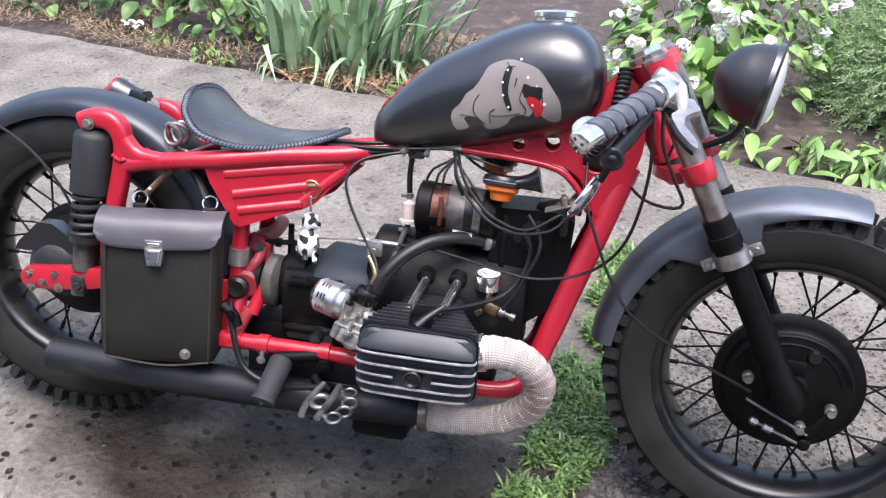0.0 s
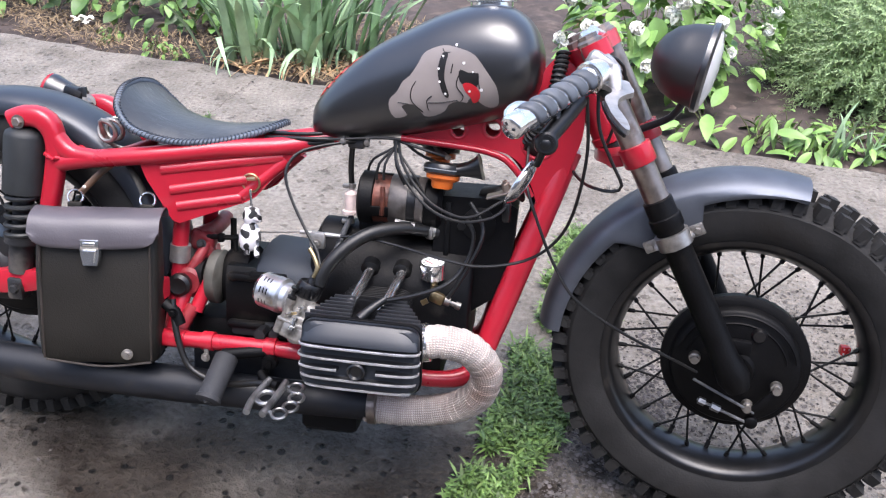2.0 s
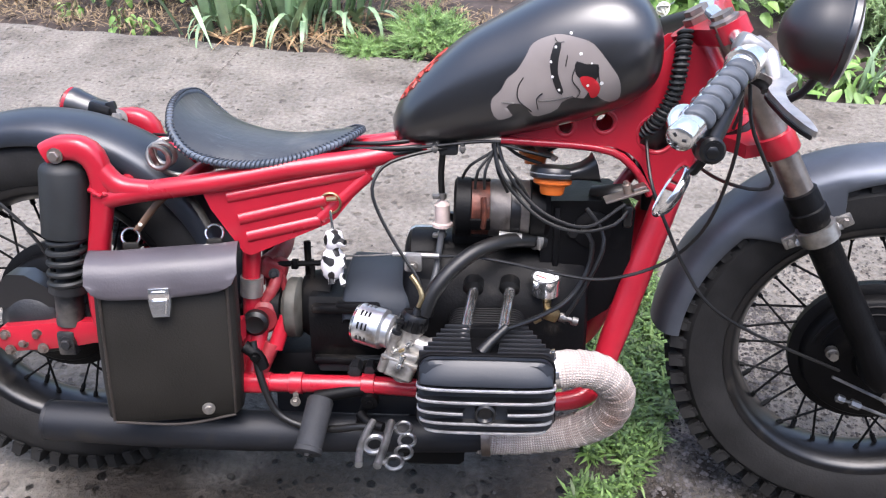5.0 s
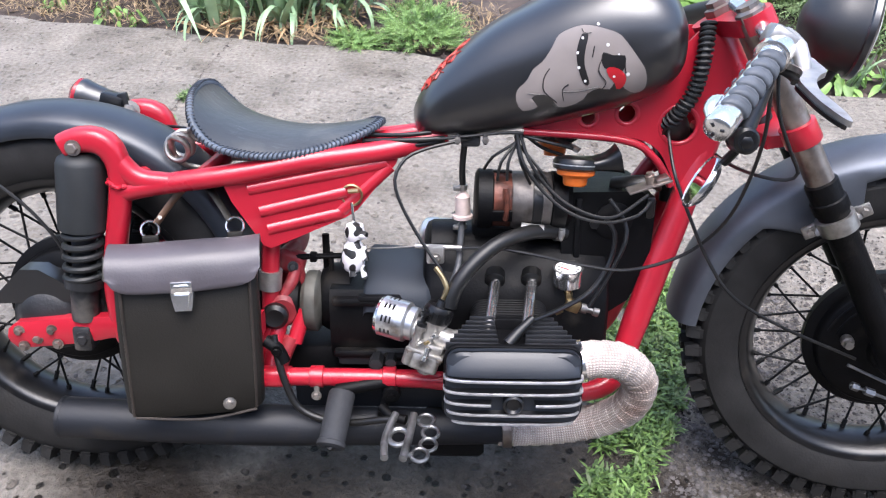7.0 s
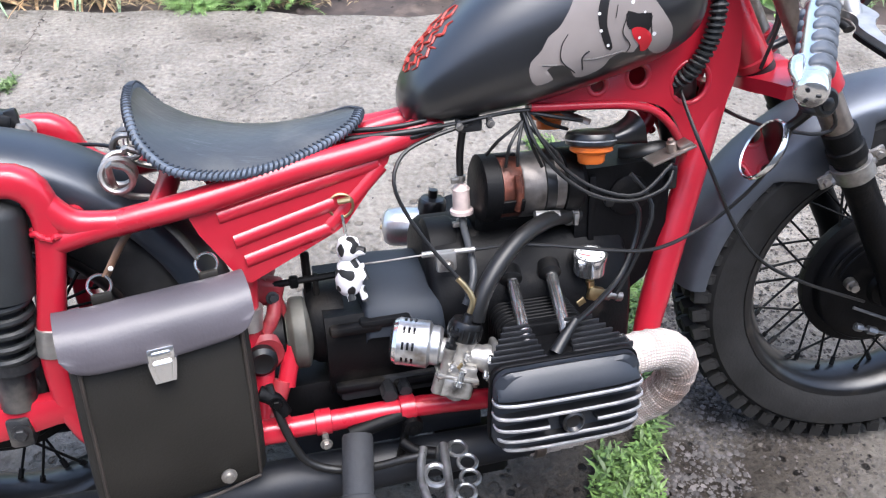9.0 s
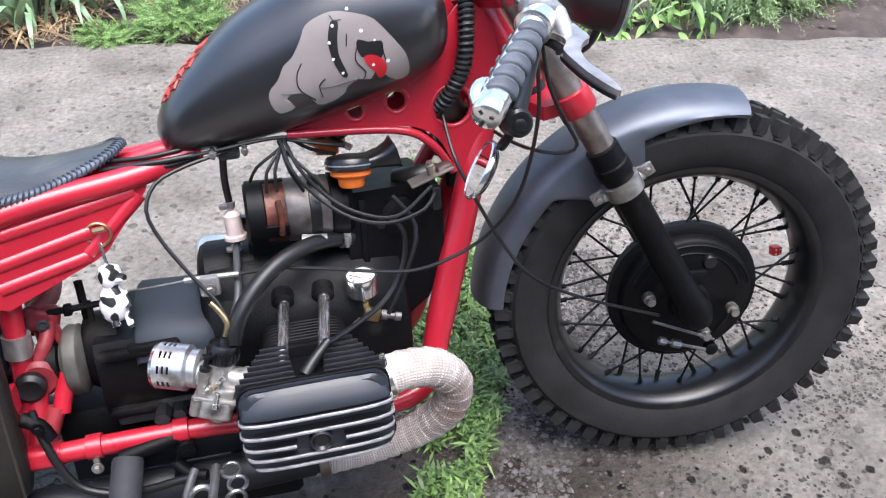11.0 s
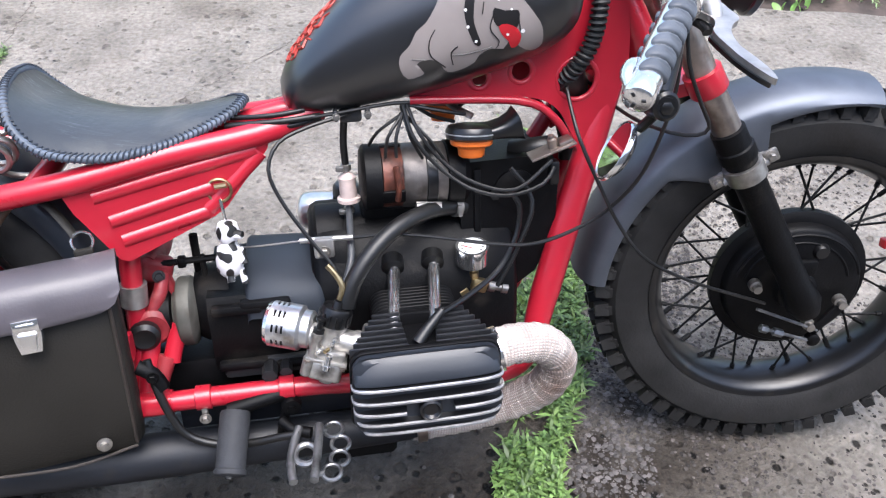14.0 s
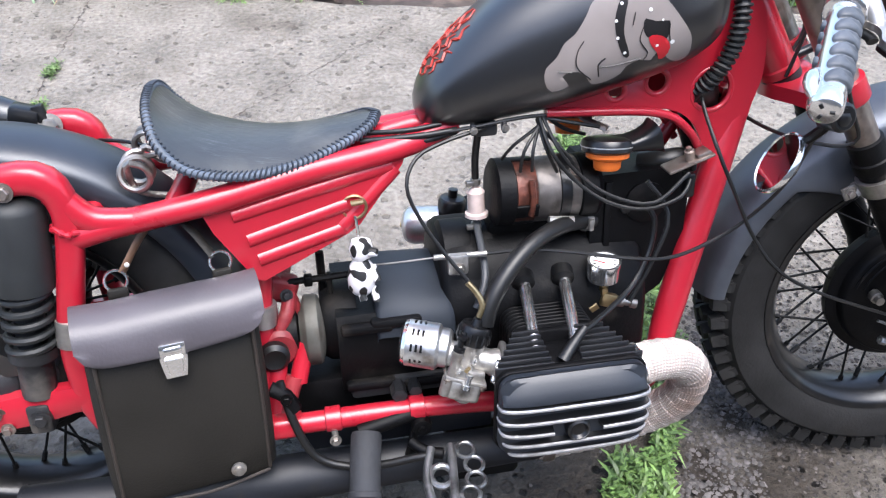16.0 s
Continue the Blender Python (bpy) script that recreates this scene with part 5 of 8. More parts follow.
decal([(0.9066, 0.788), (0.9164, 0.7902), (0.9287, 0.7847), (0.9355, 0.7731), (0.9318, 0.7608), (0.9241, 0.7585), (0.9201, 0.767), (0.9104, 0.7775)], REDPRINT, "red_patch", 0.0009)
for a, b, r in ((0.8716, 0.8289, 0.003), (0.8655, 0.8088, 0.003), (0.8683, 0.7883, 0.003), (0.8786, 0.7698, 0.003), (0.9059, 0.8206, 0.0036), (0.8918, 0.8478, 0.0032), (0.9367, 0.7804, 0.0042), (0.9178, 0.7768, 0.003), (0.9215, 0.8079, 0.0022)):
    decal(ring_points(a, b, r * 0.65, 8), WHITE, "white_spot", 0.0012, grid=0)


def ink_line(points, w=0.0011):
    p = spline([(a, 0, b) for a, b in points], 0.004)
    return part("dark_line", tube([Vector((q.x, tank_side(q.x, q.z, 0.0018), q.z)) for q in p], w, 5, smooth_path=False, flat=0.5), INK, tank)


ink_line([(0.8286, 0.7858), (0.8214, 0.7718), (0.8226, 0.7533), (0.8417, 0.7366)])
ink_line([(0.8560, 0.7640), (0.8480, 0.7560), (0.8510, 0.7400)])
ink_line([(0.8500, 0.7530), (0.8700, 0.7545), (0.8990, 0.7610)])
ink_line([(0.9010, 0.8070), (0.8960, 0.7850), (0.9080, 0.7680), (0.9040, 0.7590)])
ink_line([(0.7990, 0.7490), (0.8169, 0.7479)])
ink_line([(0.8880, 0.8180), (0.8860, 0.8030)])
ink_line([(0.8700, 0.8410), (0.8740, 0.8350), (0.8830, 0.8360)])
ink_line([(0.9300, 0.8060), (0.9320, 0.7900), (0.9345, 0.7800)])


def tank_top(x, y, out=0.0016):
    _, lo, hi, w = tank_at(x)
    return (lo + hi) / 2 + (hi - lo) / 2 * max(0.0, 1 - min(1, abs(y) / w) ** POWER) ** (1 / POWER) + out


for sy in (-1, 1):
    for pts in ([(0.646, 0.004), (0.651, 0.014), (0.656, 0.008), (0.661, 0.020), (0.668, 0.012), (0.674, 0.024)], [(0.655, 0.026), (0.662, 0.032), (0.669, 0.026), (0.678, 0.036), (0.686, 0.030), (0.694, 0.042)],
                [(0.668, 0.003), (0.676, 0.012), (0.683, 0.005), (0.690, 0.017), (0.698, 0.008), (0.708, 0.016)], [(0.684, 0.022), (0.692, 0.028), (0.700, 0.022), (0.710, 0.034), (0.720, 0.026), (0.730, 0.030)],
                [(0.706, 0.004), (0.714, 0.010), (0.722, 0.004), (0.734, 0.012), (0.748, 0.004)]):
        p = spline([(0.643 + (a - 0.646) * 0.72, b * sy, 0) for a, b in pts], 0.003)
        bm = tube([Vector((q.x, q.y, tank_top(q.x, q.y, 0.0004))) for q in p], lambda t: 0.0026 * (1 - 0.6 * abs(2 * t - 1)), 6, smooth_path=False)
        part("scroll_print", bm, SCROLL, tank)

# ---- engine ----
case = [(q.y, q.z) for q in spline([(0, -0.085, 0.305), (0, -0.095, 0.33), (0, -0.095, 0.412), (0, -0.084, 0.446), (0, -0.060, 0.482), (0, -0.028, 0.508), (0, 0.02, 0.516), (0, 0.07, 0.500), (0, 0.095, 0.45), (0, 0.095, 0.33), (0, 0.085, 0.305)], 0.012)]
bm = loft([[(x, y * k, 0.41 + (z - 0.41) * k) for y, z in case] for x, k in ((0.648, 0.86), (0.652, 0.95), (0.662, 1.0), (0.70, 1.0), (0.88, 1.0), (0.935, 0.97), (0.942, 0.9))])
bm = lathe([(0.072, -0.026), (0.080, -0.016), (0.081, 0.03), (0.0, 0.03)], (0.682, 0, 0.432), (1, 0, 0), 40, bm)
engine = part("engine", bm, ENGINE, bike, "black flat-twin engine with finned cylinders and kick gearbox", angle=50)
bm = loft([[(x, y, z) for y, z in ((-0.075, 0.31), (-0.092, 0.33), (-0.095, 0.415), (-0.085, 0.435), (0.085, 0.435), (0.095, 0.415), (0.092, 0.33), (0.075, 0.31))] for x in (0.50, 0.505, 0.655, 0.66)])
bm = lathe([(0.0, -0.02), (0.05, -0.02), (0.056, -0.01), (0.06, 0.03)], (0.50, -0.02, 0.395), (1, 0, 0), 28, bm)
gearbox = part("gearbox", bm, ENGINE, engine, "black gearbox")
prof = [(q.y, q.z) for q in spline([(0, 0.078, -0.055), (0, 0.068, -0.018), (0, 0.040, -0.003), (0, 0.0, 0.0), (0, -0.045, -0.006), (0, -0.080, -0.021), (0, -0.097, -0.042), (0, -0.102, -0.072)], 0.008)]
top = [[(x, y * k, 0.469 - d + 0.9 * z - 0.05 * (x - 0.556)) for y, z in prof] for x, k, d in ((0.553, 0.93, 0.012), (0.555, 0.97, 0.004), (0.560, 1.0, 0.0), (0.61, 1.0, 0.0), (0.652, 1.0, 0.0), (0.660, 0.98, 0.003), (0.664, 0.94, 0.010))]
part("gearbox_cover", loft(top), GEARPAINT, engine, "smooth satin black gearbox cover", angle=70)
bm = lathe([(0.0, 0.0), (0.045, 0.0), (0.052, -0.01), (0.052, -0.045), (0.046, -0.05)], (0.705, 0.0, 0.470), (1, 0, 0), 28)
bm = lathe([(0.050, -0.035), (0.055, -0.03), (0.055, 0.03), (0.050, 0.035)], (0.70, 0.0, 0.462), (1, 0, 0), 32, bm)
part("bell_housing", bm, ENGINE, engine)
for x, z in ((0.52, 0.42), (0.56, 0.425), (0.52, 0.33), (0.60, 0.325)):
    part("case_lug", box((x + 0.02, -0.096, z), (0.07, 0.018, 0.014), bevel=0.005), ENGINE, gearbox)
bm = box((0.59, -0.075, 0.322), (0.16, 0.05, 0.03), bevel=0.008)
bm = lathe([(0.011, 0), (0.011, 0.03), (0.0, 0.031)], (0.575, -0.10, 0.325), (0, -1, 0), 6, bm)
bm = lathe([(0.009, 0), (0.009, 0.024), (0.0, 0.025)], (0.598, -0.10, 0.325), (0, -1, 0), 6, bm)
part("drain_block", bm, ENGINE_DUSTY, gearbox)
# coupling and shaft
bm = lathe([(0.0, -0.019), (0.030, -0.019), (0.032, -0.016), (0.048, -0.011), (0.050, -0.008), (0.050, 0.007), (0.047, 0.010), (0.02, 0.018), (0.0, 0.018)], (0.468, -0.045, 0.398), (1, 0, 0), 36)
coupling = part("drive_coupling", bm, COUPLING, bike, "grey steel driveshaft coupling disc")
bm = lathe([(0.02, -0.045), (0.034, -0.04), (0.034, -0.022), (0.02, -0.018)], (0.468, -0.045, 0.398), (1, 0, 0), 28)
bm = lathe([(0.014, 0.016), (0.020, 0.02), (0.020, 0.05), (0.012, 0.055)], (0.468, -0.045, 0.398), (1, 0, 0), 20, bm)
part("coupling_hub", bm, ENGINE, coupling)
part("driveshaft", tube([(0.43, -0.045, 0.397), (0.20, -0.058, 0.392), (0.08, -0.06, 0.39)], 0.015, 14), ENGINE, bike, "black driveshaft")
bm = lathe([(0.0, -0.05), (0.035, -0.05), (0.055, -0.035), (0.07, 0.0), (0.07, 0.018), (0.0, 0.02)], (0.05, -0.062, 0.385), (0, 1, 0), 30)
bm = box((0.09, -0.075, 0.40), (0.11, 0.05, 0.045), bm, 0.012)
part("final_drive", bm, ENGINE_DUSTY, bike, "dusty black final drive housing")
bm = loft([[(x, y, z) for x, z in ((-0.03, 0.412), (0.12, 0.418), (0.115, 0.430), (0.05, 0.470), (0.02, 0.470), (-0.02, 0.430))] for y in (-0.105, -0.10, -0.07)])
part("final_drive_cover", bm, BLACK, bike, "")
# red casting behind the gearbox
REDDUST = material("dusty_red_casting", (0.24, 0.020, 0.026), 0.5, var=0.35, scale=30, bump=0.5, bump_scale=90, stain=(0.30, 0.12, 0.11), stain_amount=0.45, stain_scale=22)
bm = tube([(0.420, -0.030, 0.468), (0.432, 0.03, 0.470), (0.425, 0.10, 0.474)], 0.015, 14)
bm = box((0.430, -0.022, 0.458), (0.046, 0.030, 0.040), bm, 0.010, Matrix.Rotation(0.3, 3, "Y"), 3)
bm = box((0.446, -0.034, 0.432), (0.016, 0.022, 0.060), bm, 0.006, Matrix.Rotation(-0.25, 3, "Y"), 3)
part("pivot_casting", bm, REDDUST, bike, "dusty red swing arm pivot casting", angle=50)
bm = lathe([(0.0, -0.02), (0.026, -0.018), (0.028, 0.004), (0.022, 0.010), (0.0, 0.011)], (0.420, -0.072, 0.392), (0.1, -1, 0), 22)
bm = tube([(0.423, -0.066, 0.415), (0.436, -0.056, 0.438), (0.440, -0.04, 0.455)], 0.010, 12, bm)
part("pivot_lug", bm, REDDUST, bike, "dusty red pivot lug")
for x, y, z in ((0.437, -0.052, 0.460), (0.452, -0.046, 0.410), (0.443, -0.064, 0.372)):
    part("pivot_bolt", bolt((x, y, z), (0.2, -1, 0.2), 0.006, 0.007), ENGINE_DUSTY, bike)
bm = lathe([(0.012, 0), (0.021, 0.003), (0.021, 0.014), (0.015, 0.019), (0.009, 0.017), (0.0, 0.017)], (0.412, -0.086, 0.392), (0.1, -1, 0), 22)
part("pivot_bush", bm, CABLE, bike, "black rubber pivot bush")
part("brace_strut", tube([(0.458, -0.070, 0.392), (0.446, -0.080, 0.362), (0.440, -0.088, 0.342)], 0.0125, 14), RED, bike)
part("brace_strut", tube([(0.436, -0.088, 0.352), (0.424, -0.10, 0.325), (0.416, -0.112, 0.305)], 0.013, 12), REDDUST, bike)
part("brace_strut", tube([(0.415, -0.080, 0.372), (0.409, -0.095, 0.340), (0.405, -0.11, 0.308)], 0.014, 12), RED, bike)
for x in (0.482, 0.597):
    bm = lathe([(0.0150, -0.011), (0.0175, -0.010), (0.0175, 0.010), (0.0150, 0.011)], (x, -0.13, 0.304), (1, 0, 0), 18)
    clamp = part("rail_clamp", bm, RED, bike, "red painted band clamp")
    if x > 0.5:
        part("clamp_nut", lathe([(0.0, 0.0), (0.014, 0.0), (0.015, 0.004), (0.013, 0.012), (0.006, 0.013), (0.006, 0.018), (0, 0.018)], (x + 0.004, -0.140, 0.284), (0, -1, -0.1), 16), ENGINE, clamp)
    if x < 0.5:
        bm = box((x, -0.142, 0.287), (0.009, 0.005, 0.022), bevel=0.002)
        part("clamp_bolt", bolt((x, -0.146, 0.279), (0, -1, 0), 0.0055, 0.007, bm), ZINC, clamp)
# gear linkage at the back of the box
bm = tube([(0.487, -0.02, 0.43), (0.487, -0.02, 0.505)], 0.006, 8, smooth_path=False)
bm = tube([(0.43, -0.03, 0.468), (0.53, -0.04, 0.476)], 0.005, 8, bm, smooth_path=False)
bm = box((0.468, -0.033, 0.470), (0.012, 0.014, 0.016), bm, 0.003)
bm = box((0.497, -0.035, 0.455), (0.008, 0.01, 0.05), bm, 0.003)
part("clutch_arm", bm, ENGINE, bike, "black clutch lever with adjuster screw")

# big black front housing
bm = loft([[(x, y, z) for x, z in ((0.866, 0.40), (0.866, 0.578), (0.876, 0.590), (0.985, 0.592), (1.010, 0.577), (1.006, 0.47), (0.978, 0.41), (0.93, 0.375), (0.88, 0.375))] for y in (-0.054, -0.048, 0.072, 0.078)])
bmesh.ops.bevel(bm, geom=[e for e in bm.edges if len(e.link_faces) == 2 and 0.3 < e.calc_face_angle(0) < 2.0 and abs(e.verts[0].co.y - e.verts[1].co.y) < 1e-5], offset=0.006, segments=2, affect="EDGES")
housing = part("front_housing", bm, ENGINE, engine, "black ribbed timing and air housing", angle=35)
bm = box((0.890, -0.055, 0.490), (0.010, 0.006, 0.18), bevel=0.002)
part("housing_rib", bm, ENGINE, housing)
bm = lathe([(0.03, 0), (0.03, 0.004), (0.024, 0.006), (0, 0.007)], (0.945, -0.054, 0.545), (0, -1, 0), 20)
part("housing_boss", bm, ENGINE, housing)
bm = lathe([(0.008, 0), (0.008, 0.006), (0, 0.007)], (0.915, -0.056, 0.540), (0, -1, 0), 6)
part("housing_screw", bm, PLASTIC, housing)
bm = tube([(0.945, -0.02, 0.596), (0.975, -0.045, 0.606), (1.0, -0.045, 0.606), (1.015, -0.03, 0.596)], 0.012, 10, flat=0.5)
part("housing_flap", bm, CABLE, housing)
# generator
gx = Vector((0.728, -0.030, 0.572))
ga_ = Vector((1, 0.02, -0.03))
gen = part("generator", lathe([(0, 0), (0.040, 0), (0.047, 0.004), (0.047, 0.026), (0.044, 0.028)], gx, ga_, 32), ENGINE, bike, "generator with black end caps and exposed copper winding")
part("winding", lathe([(0.043, 0.026), (0.0435, 0.03), (0.0435, 0.056), (0.042, 0.058)], gx, ga_, 32), COPPER, gen, "copper brown winding")
for a in (20, 80, 200, 260, 320):
    o = Vector((0, math.cos(radians(a)), math.sin(radians(a))))
    part("casing_bridge", box(gx + Vector((0.042, 0, -0.0013)) + o * 0.0435, (0.032, 0.020, 0.005), bevel=0.0015, rot=Matrix.Rotation(radians(a - 90), 3, "X")), ENGINE, gen)
part("stator_body", lathe([(0.0440, 0.056), (0.0455, 0.058), (0.0455, 0.116), (0.0445, 0.118)], gx, ga_, 32), STATOR, gen, "grey steel body")
part("strap", lathe([(0.0455, 0.088), (0.0475, 0.089), (0.0475, 0.103), (0.0455, 0.104)], gx, ga_, 32), PLASTIC, gen)
part("end_cap", lathe([(0.044, 0.118), (0.047, 0.12), (0.047, 0.142), (0.040, 0.150), (0, 0.151)], gx, ga_, 32), ENGINE, gen)
part("winding_lead", tube([(0.775, -0.072, 0.60), (0.777, -0.076, 0.575), (0.775, -0.072, 0.55)], 0.0045, 8), COPPER, gen)
bm = box((0.80, 0.0, 0.516), (0.15, 0.06, 0.03), bevel=0.008)
part("generator_bed", bm, ENGINE, engine)
bm = tube([(0.80, -0.072, 0.540), (0.835, -0.072, 0.536)], 0.006, 8, smooth_path=False)
part("clamp_screw", bm, ALU, gen)
# second black cylinder (coil) behind the fuel filter
bm = lathe([(0.0, 0.0), (0.022, 0.0), (0.024, 0.004), (0.024, 0.045), (0.02, 0.05), (0.008, 0.052), (0.008, 0.065), (0, 0.066)], (0.712, 0.205, 0.425), (0.1, -0.05, 1), 20)
bm = lathe([(0.0, -0.07), (0.018, -0.068), (0.020, -0.01), (0.016, 0.0)], (0.712, 0.205, 0.425), (0.1, -0.05, 1), 20, bm)
part("far_carburettor", bm, PLASTIC, bike, "black capped carburettor on the far side")
# far carburettor dome
bm = lathe([(0.0, -0.034), (0.016, -0.0335), (0.026, -0.030), (0.0315, -0.022), (0.033, -0.010), (0.033, 0.03), (0.0, 0.032)], (0.665, 0.215, 0.425), (1, -0.25, 0.0), 32)
dome = part("filter_dome", bm, FILTERM, bike, "small grey metal filter dome on the far side")
part("dome_screw", bolt((0.6325, 0.223, 0.425), (-1, 0.25, 0.0), 0.004, 0.004), BRASS, dome)

# ---- right cylinder, head and cover ----
CX, CZ = 0.783, 0.364


def rounded(hx, hz, n=9, top=1.0):
    """Rounded rectangle outline, narrower at the top by the factor top."""
    out = []
    r = min(hx, hz) * 0.35
    for cx, cz, a0 in ((hx - r, hz - r, 0), (-hx + r, hz - r, 90), (-hx + r, -hz + r, 180), (hx - r, -hz + r, 270)):
        for k in range(n):
            a = radians(a0 + 90 * k / (n - 1))
            x, z = cx + r * math.cos(a), cz + r * math.sin(a)
            out.append((x * (top if z > 0 else 1.0), z))
    return out


def slab(y0, y1, hx, hz, top=1.0, ox=0.0, oz=0.0):
    loop = rounded(hx, hz, 6, top)
    e = min(0.0015, (y0 - y1) * 0.3)
    return loft([[(CX + ox + x * k, y, CZ + oz + z * k) for x, z in loop] for y, k in ((y0, 0.985), (y0 - e, 1.0), (y1 + e, 1.0), (y1, 0.985))])


bm = lathe([(0.044, 0), (0.044, 0.12), (0, 0.12)], (CX, -0.09, CZ), (0, -1, 0), 28)
cylinder = part("cylinder", bm, ENGINE, engine, "black finned right-hand cylinder and head")
for i in range(7):
    part("cylinder_fin", slab(-0.100 - 0.0085 * i, -0.1030 - 0.0085 * i, 0.060, 0.064), ENGINE, cylinder)
bm = slab(-0.160, -0.232, 0.050, 0.046)
head = part("cylinder_head", bm, ENGINE, cylinder)
part("head_top_fin", box((CX, -0.165, CZ + 0.030), (0.112, 0.012, 0.066), bevel=0.003), ENGINE, cylinder)
for i in range(7):
    y = -0.1745 - 0.0088 * i
    hx = 0.062 + 0.0058 * i
    for x0, x1 in ((-hx, -0.026 + 0.001 * i), (0.022 - 0.001 * i, hx)):
        c = (CX + (x0 + x1) / 2, y, CZ + 0.033 - 0.0014 * i)
        part("head_fin", box(c, (x1 - x0, 0.0036, 0.072 - 0.0028 * i), bevel=0.0016, segments=2), FIN, cylinder)
    part("head_fin", box((CX, y, CZ - 0.032), (2 * hx, 0.0034, 0.060), bevel=0.0015, segments=1), FIN, cylinder)
bm = slab(-0.230, -0.240, 0.1015, 0.0595, 0.97, 0.0, -0.007)
part("cover_gasket_flange", bm, ENGINE, cylinder)
# rocker cover
loopA = [(x, z - 0.007) for x, z in rounded(0.0985, 0.0565, 8, 0.97)]
bm = bmesh.new()
secs = []
for y, k, dz in ((-0.238, 1.0, 0), (-0.248, 1.0, 0), (-0.256, 0.96, -0.001), (-0.260, 0.90, -0.002)):
    secs.append([(CX + x * k, y + (0.012 * max(0, (z - 0.01) / 0.05) if y < -0.252 else 0), CZ + z * k + dz) for x, z in loopA])
cover = part("rocker_cover", loft(secs), COVERPAINT, engine, "black rocker cover with bright machined fin edges", angle=35)
up_ = []
for k in range(41):
    x = -0.0935 + 0.187 * k / 40
    e = (abs(x) / 0.0935) ** 5
    up_.append([(CX + x, y + 0.008 * e * (1 if y < -0.245 else 0), CZ + z - 0.010 * e * max(0, (z - 0.012) / 0.038)) for y, z in ((-0.240, 0.050), (-0.2455, 0.0490), (-0.249, 0.0465), (-0.2545, 0.0395), (-0.2600, 0.031), (-0.2650, 0.021), (-0.2660, 0.016), (-0.240, 0.012))])
part("cover_panel", loft(up_), COVERPAINT, cover, "smooth sloping upper panel", angle=65)


def fin_curve(hx, depth, a):
    c, s = math.cos(a), math.sin(a)
    return hx * math.copysign(abs(c) ** 0.5, c), -0.246 - depth * max(0, s) ** 0.5


for i, (z, hx, y) in enumerate(((0.011, 0.0985, -0.270), (-0.007, 0.099, -0.2725), (-0.0245, 0.0975, -0.273), (-0.0415, 0.0945, -0.271), (-0.0580, 0.0875, -0.267))):
    depth = -0.246 - y
    spans = [(180, 0)] if i != 2 else [(180, 96), (84, 0)]
    for a0, a1 in spans:
        pts = [fin_curve(hx, depth, radians(a0 + (a1 - a0) * k / 40)) for k in range(41)]
        bm = loft([[(CX + x * m, yy, CZ + z + zz) for m, yy, zz in ((0.9, -0.241, 0.0034), (1, y_, 0.0020), (1, y_, -0.0020), (0.9, -0.241, -0.0034))] for x, y_ in pts])
        part("cover_fin", bm, BLACK, cover)
        bm = loft([[(CX + x * m, y_ - o, CZ + z + zz) for m, o, zz in ((0.994, -0.0010, 0.0023), (1.008, 0.0012, 0.0014), (1.008, 0.0012, -0.0012), (0.994, -0.0006, -0.0021))] for x, y_ in pts])
        part("fin_edge", bm, BARE, cover, "bare metal fin edge")
bm = lathe([(0.015, 0.0), (0.015, 0.030), (0.012, 0.032), (0.009, 0.028), (0, 0.027)], (CX, -0.242, CZ - 0.024), (0, -1, 0), 20)
part("cover_plug", bm, PLASTIC, cover, "round black plug")
# left cylinder, mirrored block beyond the engine
bm = lathe([(0.05, 0), (0.062, 0.01), (0.062, 0.10), (0.085, 0.11), (0.085, 0.19), (0, 0.19)], (CX, 0.09, CZ), (0, 1, 0), 24)
part("far_cylinder", bm, ENGINE, engine)
for x, z0, x2 in ((0.763, 0.455, 0.748), (0.820, 0.456, 0.803)):
    part("pushrod_tube", tube([(x, -0.082, z0), (x2, -0.195, 0.413)], 0.0084, 14, smooth_path=False), TUBEM, cylinder, "dulled chrome pushrod tube")
    part("pushrod_seal", lathe([(0.010, 0), (0.016, 0.004), (0.016, 0.022), (0.010, 0.026)], (x, -0.066, z0 + 0.006), (-0.1, -1, -0.36), 18), CABLE, cylinder)
# spark plug cap and lead
bm = tube([(0.776, -0.222, 0.412), (0.790, -0.213, 0.426), (0.812, -0.198, 0.442)], lambda t: 0.0095 - 0.004 * t, 12)
cap = part("spark_plug_cap", bm, CABLE, bike, "black rubber spark plug cap and lead")
part("plug_lead", tube([(0.810, -0.201, 0.439), (0.86, -0.16, 0.442), (0.905, -0.125, 0.455), (0.935, -0.105, 0.495), (0.940, -0.10, 0.540), (0.925, -0.095, 0.560)], 0.0038, 8), CABLE, cap)
part("plug_lead", tube([(0.905, -0.118, 0.425), (0.93, -0.115, 0.47), (0.955, -0.11, 0.53), (0.952, -0.10, 0.56), (0.93, -0.09, 0.59)], 0.0034, 8), CABLE, cap)

# ---- exhaust ----
HEAD = [(0.866, -0.203, 0.371), (0.902, -0.200, 0.378), (0.946, -0.189, 0.369), (0.974, -0.173, 0.341), (0.984, -0.162, 0.312), (0.972, -0.146, 0.266), (0.928, -0.120, 0.224), (0.85, -0.112, 0.204), (0.77, -0.119, 0.206)]


